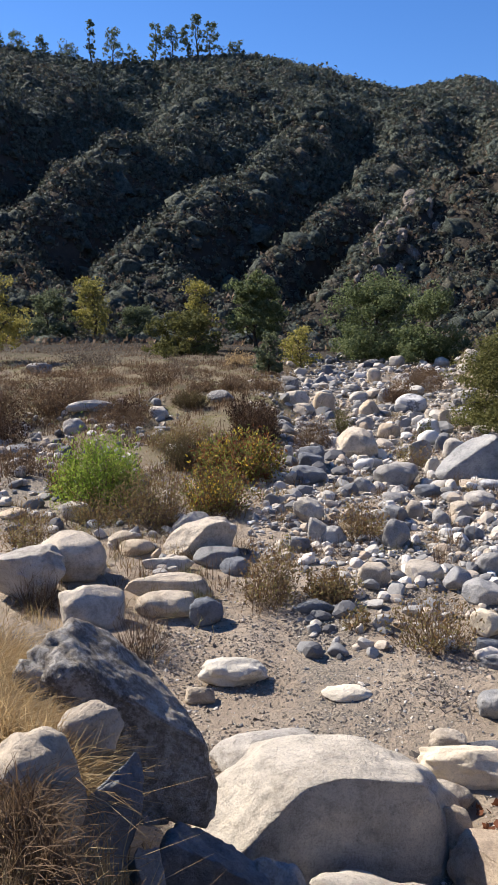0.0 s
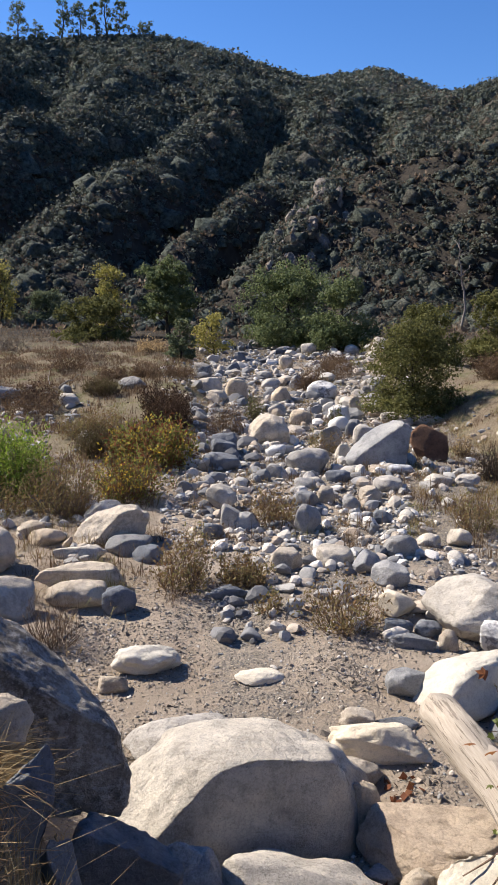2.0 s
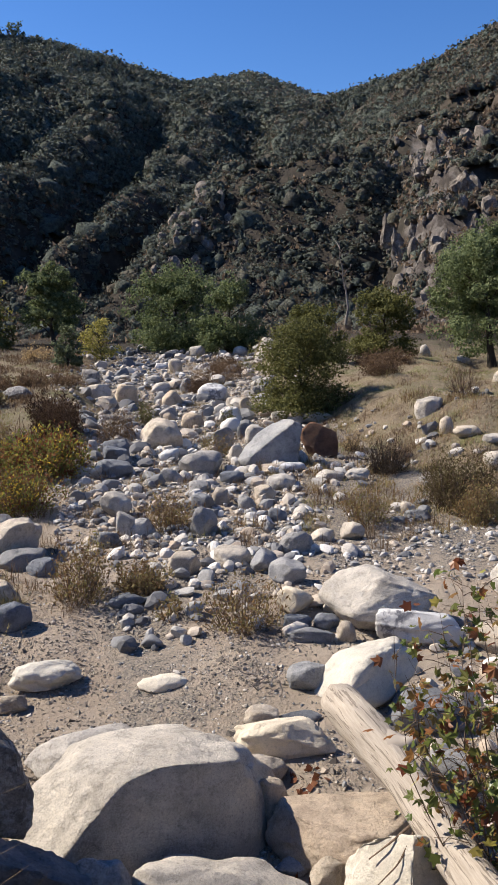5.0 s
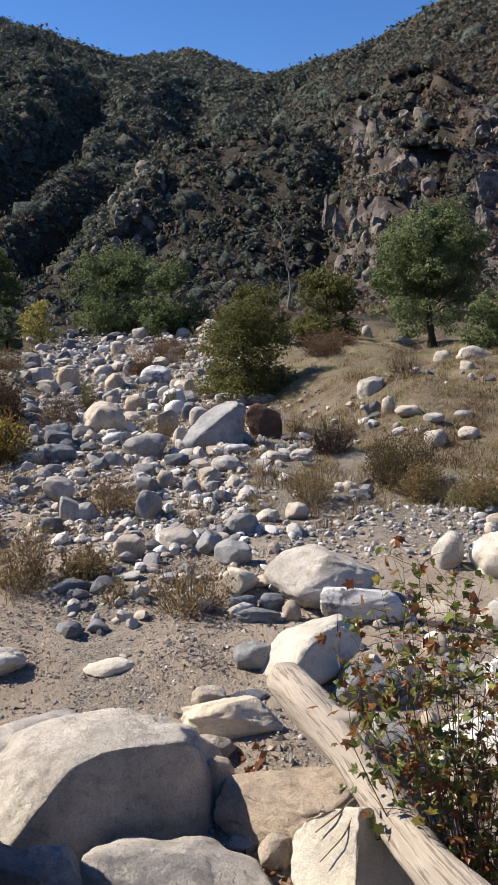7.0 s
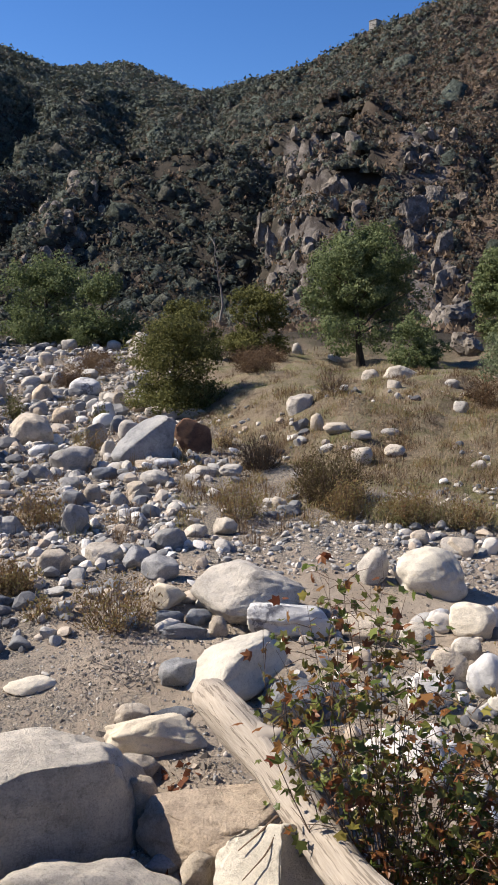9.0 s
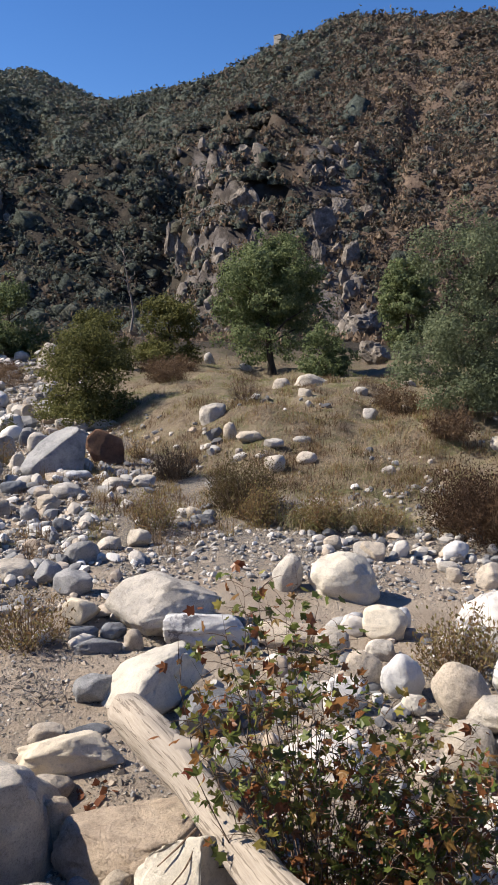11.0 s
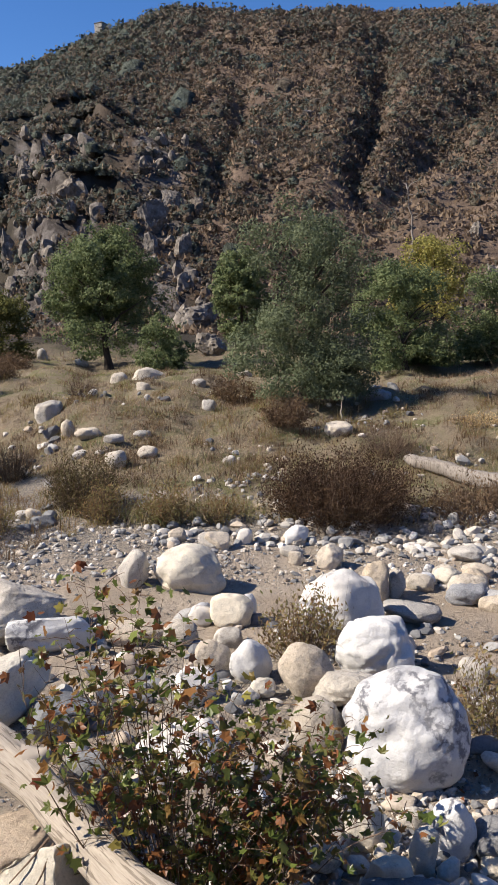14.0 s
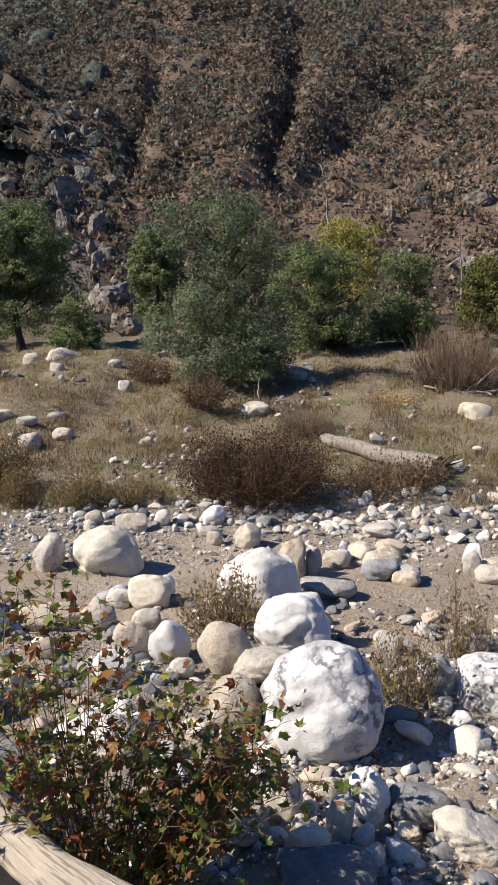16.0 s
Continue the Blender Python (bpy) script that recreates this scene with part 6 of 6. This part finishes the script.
def in_sector(rng, n, az0, az1, r0, r1, lean=1.0):
    az = np.radians(rng.uniform(az0, az1, n))
    r = (r0**lean + (r1**lean - r0**lean) * rng.rand(n)) ** (1 / lean)
    return np.stack([r * np.sin(az), r * np.cos(az)], 1)


rng = np.random.RandomState(77)


def thin_out(xy, chance):
    return xy[rng.rand(len(xy)) < chance]


def creek_stones():
    a = in_sector(rng, 3100, 1.5, 17.5, 9.2, 52, 1.25)
    r, az = polar(a[:, 0], a[:, 1])
    a = thin_out(a, (1 - 0.95 * terrace_mask(r, az)) * (1 - 0.93 * bar_mask(r, az)))
    b = in_sector(rng, 500, 14, 27, 9, 17, 1.5)
    r, az = polar(b[:, 0], b[:, 1])
    b = thin_out(b, (1 - terrace_mask(r, az)) * np.clip(0.5 + fbm(b[:, 0], b[:, 1], 0, 2, 5), 0.1, 1))
    c = in_sector(rng, 520, 33, 68, 9.3, 11.4, 1.0)
    d = in_sector(rng, 420, 25, 66, 3.6, 7.2, 1.3)
    e = in_sector(rng, 420, -19, -5, 8.5, 22, 1.2)
    g = in_sector(rng, 160, 4, 22, 6.6, 9.4, 1.3)
    k = in_sector(rng, 1500, 17, 66, 10.6, 19, 1.0)
    k = thin_out(k, np.clip(fbm(k[:, 0] * 0.9, k[:, 1] * 0.9, 0, 2, 9) - 0.12, 0, 1) * 1.6)
    heap = np.array((7.75, 9.25)) + rng.normal(size=(70, 2)) * (0.6, 0.3)
    xy = np.concatenate([a, b, c, d, e, g, k, heap])
    size = np.concatenate([
        np.clip(rng.lognormal(-1.85, 0.7, len(a)), 0.07, 0.9), np.clip(rng.lognormal(-1.9, 0.5, len(b)), 0.07, 0.5), np.clip(rng.lognormal(-2.1, 0.5, len(c)), 0.05, 0.36),
        np.clip(rng.lognormal(-2.2, 0.5, len(d)), 0.05, 0.3), np.clip(rng.lognormal(-1.7, 0.5, len(e)), 0.07, 0.5), np.clip(rng.lognormal(-1.9, 0.45, len(g)), 0.07, 0.35),
        np.clip(rng.lognormal(-2.3, 0.5, len(k)), 0.05, 0.3), rng.uniform(0.05, 0.17, len(heap))])
    size = np.minimum(size, np.interp(np.hypot(xy[:, 0], xy[:, 1]), [7, 10, 16, 25], [0.24, 0.2, 0.42, 0.9]))
    big = size / np.hypot(xy[:, 0], xy[:, 1]) > 0.034
    scatter_stones("cobbles", 3, xy[big], size[big], 5, "grey and tan river cobbles packed in the dry creek bed")
    tiny = size / np.hypot(xy[:, 0], xy[:, 1]) < 0.009
    scatter_stones("cobbles", 1, xy[tiny], size[tiny], 9, "small far grey cobbles in the dry creek bed")
    big = big | tiny
    scatter_stones("cobbles", 2, xy[~big], size[~big], 8, "small grey and tan cobbles filling the dry creek bed")


creek_stones()


def outcrops():
    az = np.concatenate([rng.normal(27.0, 2.3, 190), rng.normal(34.4, 0.9, 90), rng.normal(36.3, 0.6, 40), rng.uniform(38, 66, 150), rng.normal(10.0, 1.7, 110)])
    foot, ridge = hill_range(az)
    up = np.concatenate([rng.beta(1.5, 2.4, 190) * 0.34, rng.uniform(0.02, 0.22, 90), rng.uniform(0.0, 0.05, 40), rng.rand(150) * 0.8, rng.uniform(0.03, 0.13, 110)])
    r = foot + (ridge - foot) * up
    xy = np.stack([r * np.sin(np.radians(az)), r * np.cos(np.radians(az))], 1)
    size = np.clip(rng.lognormal(-0.35, 0.5, len(az)), 0.35, 1.7)
    size[190:280] *= 0.8
    size[320:470] *= 0.4
    scatter_stones("outcrop", 2, xy, size, 15, "jagged pale rock faces breaking through the hillside brush", 0.5, ROCKS["crag"], 2.3, 0.35)


outcrops()


def pebbles():
    a = in_sector(rng, 11000, -12, 66, 3.0, 9.5, 1.1)
    a = thin_out(a, np.clip(0.42 + 0.9 * fbm(a[:, 0] * 0.8, a[:, 1] * 0.8, 0, 3, 19), 0.15, 1))
    b = in_sector(rng, 5000, 44, 68, 3.0, 6.0, 1.2)
    b = thin_out(b, np.clip(0.45 + fbm(b[:, 0] * 1.1, b[:, 1] * 1.1, 0, 2, 29), 0.1, 1))
    c = in_sector(rng, 5200, 1, 68, 8.2, 11.3, 1.0)
    c = thin_out(c, np.clip(0.4 + fbm(c[:, 0] * 0.8, c[:, 1] * 0.8, 0, 2, 39), 0.1, 1))
    d = in_sector(rng, 8000, 0, 18, 9.5, 34, 1.0)
    xy = np.concatenate([a, b, c, d])
    size = np.concatenate([np.clip(rng.lognormal(-3.95, 0.5, len(a)), 0.008, 0.08), np.clip(rng.lognormal(-3.2, 0.45, len(b)), 0.02, 0.11),
                           np.clip(rng.lognormal(-3.0, 0.5, len(c)), 0.02, 0.14), np.clip(rng.lognormal(-2.7, 0.5, len(d)), 0.035, 0.2)])
    scatter_stones("pebbles", 1, xy, size, 6, "loose pebbles and gravel strewn over the sand", 0.35)


pebbles()


# ---- grass and litter ----
def grasses():
    a = in_sector(rng, 38000, -20, 68, 10.5, 34, 0.8)
    r, az = polar(a[:, 0], a[:, 1])
    cover = np.clip(4 * terrace_mask(r, az) + 1.5 * bar_mask(r, az) - 0.15, 0, 1) * np.clip(0.62 + 0.8 * fbm(a[:, 0] * 0.45, a[:, 1] * 0.45, 0, 3, 61), 0.02, 1)
    a = thin_out(a, cover)
    patch = fbm(a[:, 0] * 0.3, a[:, 1] * 0.3, 0, 3, 63)
    h = np.clip(0.06 + 0.06 * patch, 0.02, 0.2) * rng.uniform(0.6, 1.5, len(a))
    v, f, n = blades(a, h, rng, 0.008, 1.2, 5, 0.14)
    tone = np.repeat(np.clip(0.45 + 0.9 * fbm(a[:, 0] * 0.22, a[:, 1] * 0.22, 0, 3, 65), 0, 1), 5 * 6)
    tagged(new("grass", mesh_of("grass", v, f, LEAVES["turf"], tone)), "short dry straw-coloured and greenish grass on the terraces", "grass", kind="stuff")
    c = in_sector(rng, 6000, -20, 30, 30, 95, 1.0)
    r, az = polar(c[:, 0], c[:, 1])
    c = thin_out(c, np.clip(terrace_mask(r, az) + bar_mask(r, az), 0, 1) * np.clip(0.6 + 0.8 * fbm(c[:, 0] * 0.2, c[:, 1] * 0.2, 0, 3, 67), 0.02, 1))
    v, f, n = blades(c, rng.uniform(0.08, 0.3, len(c)), rng, 0.02, 1.5, 8, 0.35)
    tagged(new("far_grass", mesh_of("far_grass", v, f, LEAVES["scrub"], rng.rand(len(c)).repeat(48))), "tall dry brown grass on the far flats", "grass", kind="stuff")
    e = in_sector(rng, 1300, -20, 3, 14, 45, 1.0)
    r, az = polar(e[:, 0], e[:, 1])
    e = thin_out(e, np.clip(bar_mask(r, az), 0, 1) * np.clip(0.2 + 1.3 * fbm(e[:, 0] * 0.3, e[:, 1] * 0.3, 0, 2, 69), 0, 1))
    v, f, n = blades(e, rng.uniform(0.1, 0.3, len(e)), rng, 0.006, 1.8, 46, 0.22)
    tagged(new("dry_weeds", mesh_of("dry_weeds", v, f, LEAVES["rust"], rng.rand(len(e)).repeat(46 * 6))), "dry brown weeds over the gravel bar", "weeds", kind="stuff")
    w = np.concatenate([in_sector(rng, 520, 2, 17, 9.5, 45, 0.9), in_sector(rng, 120, -17, 2, 7.5, 13, 1.0), in_sector(rng, 60, 14, 28, 9, 16, 1.0), in_sector(rng, 130, 22, 66, 12, 22, 1.0)])
    for kind, pick in (("drygreen", slice(0, None, 2)), ("rust", slice(1, None, 2))):
        k = w[pick]
        v, f, n = blades(k, rng.uniform(0.1, 0.3, len(k)), rng, 0.0035, 1.5, 34, 0.07)
        tagged(new("creek_weeds", mesh_of("creek_weeds", v, f, LEAVES[kind], rng.rand(len(k)).repeat(204))), "wispy dry weeds growing between the stones", "weeds", kind="stuff")
    g = in_sector(rng, 1500, 17, 66, 10.2, 13.4, 1.0)
    r, az = polar(g[:, 0], g[:, 1])
    g = thin_out(g, np.clip(terrace_mask(r, az) * 3, 0, 1) * np.clip(0.3 + 1.2 * fbm(g[:, 0] * 0.6, g[:, 1] * 0.6, 0, 2, 73), 0.02, 1))
    v, f, n = blades(g, rng.uniform(0.08, 0.22, len(g)), rng, 0.004, 1.5, 22, 0.12)
    tagged(new("bank_grass", mesh_of("bank_grass", v, f, LEAVES["turf"], rng.rand(len(g)).repeat(132))), "coarse olive and straw grass at the terrace's foot", "grass", kind="stuff")
    b = np.concatenate([in_sector(rng, 900, -19, -10, 2.9, 5.0), in_sector(rng, 70, -18, -2, 2.0, 2.9), in_sector(rng, 110, -18, -6, 4.6, 8.0), in_sector(rng, 25, 0, 9, 2.6, 3.3)])
    b = thin_out(b, np.clip(0.5 + 1.1 * fbm(b[:, 0] * 2.2, b[:, 1] * 2.2, 0, 2, 71), 0.05, 1))
    v, f, n = blades(b, rng.uniform(0.08, 0.26, len(b)), rng, 0.0022, 0.8, 12, 0.03)
    tagged(new("dry_grass", mesh_of("dry_grass", v, f, LEAVES["straw"], rng.rand(len(b)).repeat(72))), "golden dry grass tufts on the rocky bank", "grass", kind="stuff")


grasses()


def fallen_leaves():
    a = np.concatenate([in_sector(rng, 60, 17, 20, 3.6, 4.6), in_sector(rng, 70, 19, 24, 3.4, 3.9), in_sector(rng, 40, 14, 22, 3.1, 3.6), in_sector(rng, 60, 30, 60, 3.2, 6)])
    c = np.concatenate([a, (ground(a[:, 0], a[:, 1]) + 0.015)[:, None]], 1)
    v, f = leaf_cards(c, 0.05, rng, 0.8)
    tagged(new("leaf_litter", mesh_of("leaf_litter", v, f, LEAVES["fallen"], rng.rand(len(v)))), "curled red-brown fallen leaves on the sand", "leaves", kind="stuff")


fallen_leaves()


def stick(points, thick, label):
    top = new("stick")
    top.matrix_basis = pose(*points[0])
    tagged(top, label, "stick")
    p = np.array(points) - points[0]
    k, q = np.linspace(0, 1, len(p)), np.linspace(0, 1, 14)
    line = np.stack([np.interp(q, k, p[:, i]) for i in range(3)], 1)
    line[1:-1] = (line[:-2] + line[1:-1] + line[2:]) / 3
    part("wood", mesh_of("wood", *tube(line, thick * (1.1 - 0.6 * q), 6, 2, 0.2), TWIG, flat=False), top)


# two thin sticks on the cream boulder
stick([(1.5, 3.04, 0.51), (1.415, 3.035, 0.455), (1.326, 3.09, 0.345)], 0.006, "thin dark stick leaning on a cream boulder")
stick([(1.5, 3.0, 0.505), (1.408, 2.95, 0.405), (1.309, 2.995, 0.265)], 0.005, "thin bent dark stick on a cream boulder")
dead_branches(1.52, 5.5, 0.42, 14, 21, "bundle of thin grey dead stalks on the gravel", 0.011)
dead_branches(-0.9, 6.1, 0.3, 8, 23, "dead grey twigs lying on the sand", 0.012)


def hay(name, kind, spots, strand, seed, label, width=0.0016):
    """Dead grass in matted tufts: long, thin, arching strands, three quads each."""
    rng = np.random.RandomState(seed)
    spots = np.array(spots)
    each = spots[:, 4].astype(int)
    x, y, lift, rad = (np.repeat(spots[:, i], each) for i in range(4))
    n = len(x)
    a = rng.uniform(0, 2 * np.pi, n)
    k = rad * np.sqrt(rng.rand(n))
    px, py = x + np.cos(a) * k, y + np.sin(a) * k
    pz = ground(px, py) + lift * rng.uniform(0.6, 1.0, n)
    b = rng.uniform(0, 2 * np.pi, n)
    h = strand * rng.uniform(0.45, 1.3, n) * np.repeat(rng.uniform(0.6, 1.3, len(spots)), each)
    bend = rng.uniform(0.25, 1.5, n)
    twist = rng.normal(size=n) * 0.5
    sx, sy = np.cos(b + 1.57) * width, np.sin(b + 1.57) * width
    ring = []
    for q, wd in ((0, 1.0), (0.35, 0.9), (0.7, 0.7), (1.0, 0.2)):
        out = h * bend * q**1.6 * 0.75
        up = h * (q - 0.55 * bend * q * q)
        c, s = np.cos(b + twist * q), np.sin(b + twist * q)
        ring += [np.stack([px + c * out - sx * wd, py + s * out - sy * wd, pz + up], 1), np.stack([px + c * out + sx * wd, py + s * out + sy * wd, pz + up + 0.001], 1)]
    v = np.stack(ring, 1).reshape(-1, 3)
    tint = np.repeat(np.repeat(rng.rand(len(spots)) * 0.5, each) + rng.rand(n) * 0.5, 8)
    base = np.arange(len(v) // 8)[:, None] * 8
    f = np.concatenate([base + [0, 1, 3, 2], base + [2, 3, 5, 4], base + [4, 5, 7, 6]])
    tagged(new(name, mesh_of(name, v, f, LEAVES[kind], tint)), label, "grass", kind="stuff")


def spots_in(seed, n, az0, az1, r0, r1, lift, rad, count):
    rng = np.random.RandomState(seed)
    xy = in_sector(rng, n, az0, az1, r0, r1)
    return [(x, y, lift, rad, count) for x, y in xy]


hay("dry_grass", "straw", spots_in(1, 46, -19.5, -14.2, 3.0, 4.2, 0.12, 0.1, 130) + spots_in(2, 14, -15.5, -11.5, 2.7, 3.1, 0.1, 0.07, 120), 0.26, 5,
    "golden dead grass spilling between dark boulders")
hay("dry_grass", "straw", spots_in(12, 30, -15.6, -11.6, 3.0, 3.55, 0.16, 0.09, 140), 0.2, 15, "bright golden grass tufts leaning on a dark boulder")
hay("dead_grass", "rust", spots_in(3, 22, -19.5, -13.5, 2.0, 2.6, 0.1, 0.07, 70) + spots_in(4, 16, -19, -13, 4.0, 6.5, 0.1, 0.16, 160), 0.17, 6,
    "matted grey dead grass over the bank's rocks")
hay("straw_tufts", "straw", spots_in(6, 11, -8, 1, 2.75, 3.25, 0.02, 0.07, 60) + spots_in(7, 4, -10, -4, 3.6, 4.0, 0.02, 0.06, 60), 0.2, 7,
    "thin straw-coloured tufts at the boulder's foot")
hay("terrace_tufts", "turf", spots_in(8, 420, 17, 66, 10.6, 22.0, 0.0, 0.26, 42), 0.13, 8, "olive and straw grass hummocks on the terrace", 0.005)
hay("terrace_tufts", "drygreen", spots_in(9, 150, 17, 66, 10.4, 19.0, 0.0, 0.2, 60), 0.18, 9, "olive-brown weed clumps on the terrace", 0.004)
hay("terrace_tufts", "rust", spots_in(11, 260, 17, 66, 11.0, 24.0, 0.0, 0.3, 50), 0.2, 12, "brown dead weeds on the terrace", 0.005)
hay("bank_grass", "turf", [(6.35 + 0.07 * i, 8.45 - 0.04 * i + 0.12 * (i % 3), 0.0, 0.3, 150) for i in range(-9, 10)], 0.32, 21, "long olive grass hanging over the terrace's foot", 0.0035)
hay("bar_tufts", "rust", spots_in(10, 240, -20, 2, 13.0, 40.0, 0.0, 0.4, 60), 0.26, 10, "brown matted weed clumps on the grassy bar", 0.008)


def grit():
    """Coarse sand grains and chips on the bare sand, eight faces each."""
    rng = np.random.RandomState(31)
    a = in_sector(rng, 34000, -8, 26, 3.8, 9.2, 1.2)
    b = in_sector(rng, 11000, 28, 66, 3.4, 9.6, 1.2)
    xy = np.concatenate([a, b])
    xy = xy[rng.rand(len(xy)) < np.clip(0.4 + 1.1 * fbm(xy[:, 0] * 1.4, xy[:, 1] * 1.4, 0, 3, 83), 0.12, 1)]
    n = len(xy)
    octa = np.array([(1, 0, 0), (-1, 0, 0), (0, 1, 0), (0, -1, 0), (0, 0, 1), (0, 0, -1)], float)
    v = octa[None] * rng.uniform(0.5, 1.2, (n, 6, 1)) + rng.normal(size=(n, 6, 3)) * 0.28
    v = v * (rng.lognormal(-4.7, 0.5, n)[:, None, None] * (1, 1, 0.7))
    v = v + np.stack([xy[:, 0], xy[:, 1], ground(xy[:, 0], xy[:, 1]) + 0.002], 1)[:, None]
    f0 = np.array([(0, 2, 4), (2, 1, 4), (1, 3, 4), (3, 0, 4), (2, 0, 5), (1, 2, 5), (3, 1, 5), (0, 3, 5)])
    f = (np.tile(f0, (n, 1, 1)) + (np.arange(n) * 6)[:, None, None]).reshape(-1, 3)
    tagged(new("grit", mesh_of("grit", v.reshape(-1, 3), f, GRIT)), "coarse grit and stone chips on the bare sand", "gravel", kind="stuff")


grit()
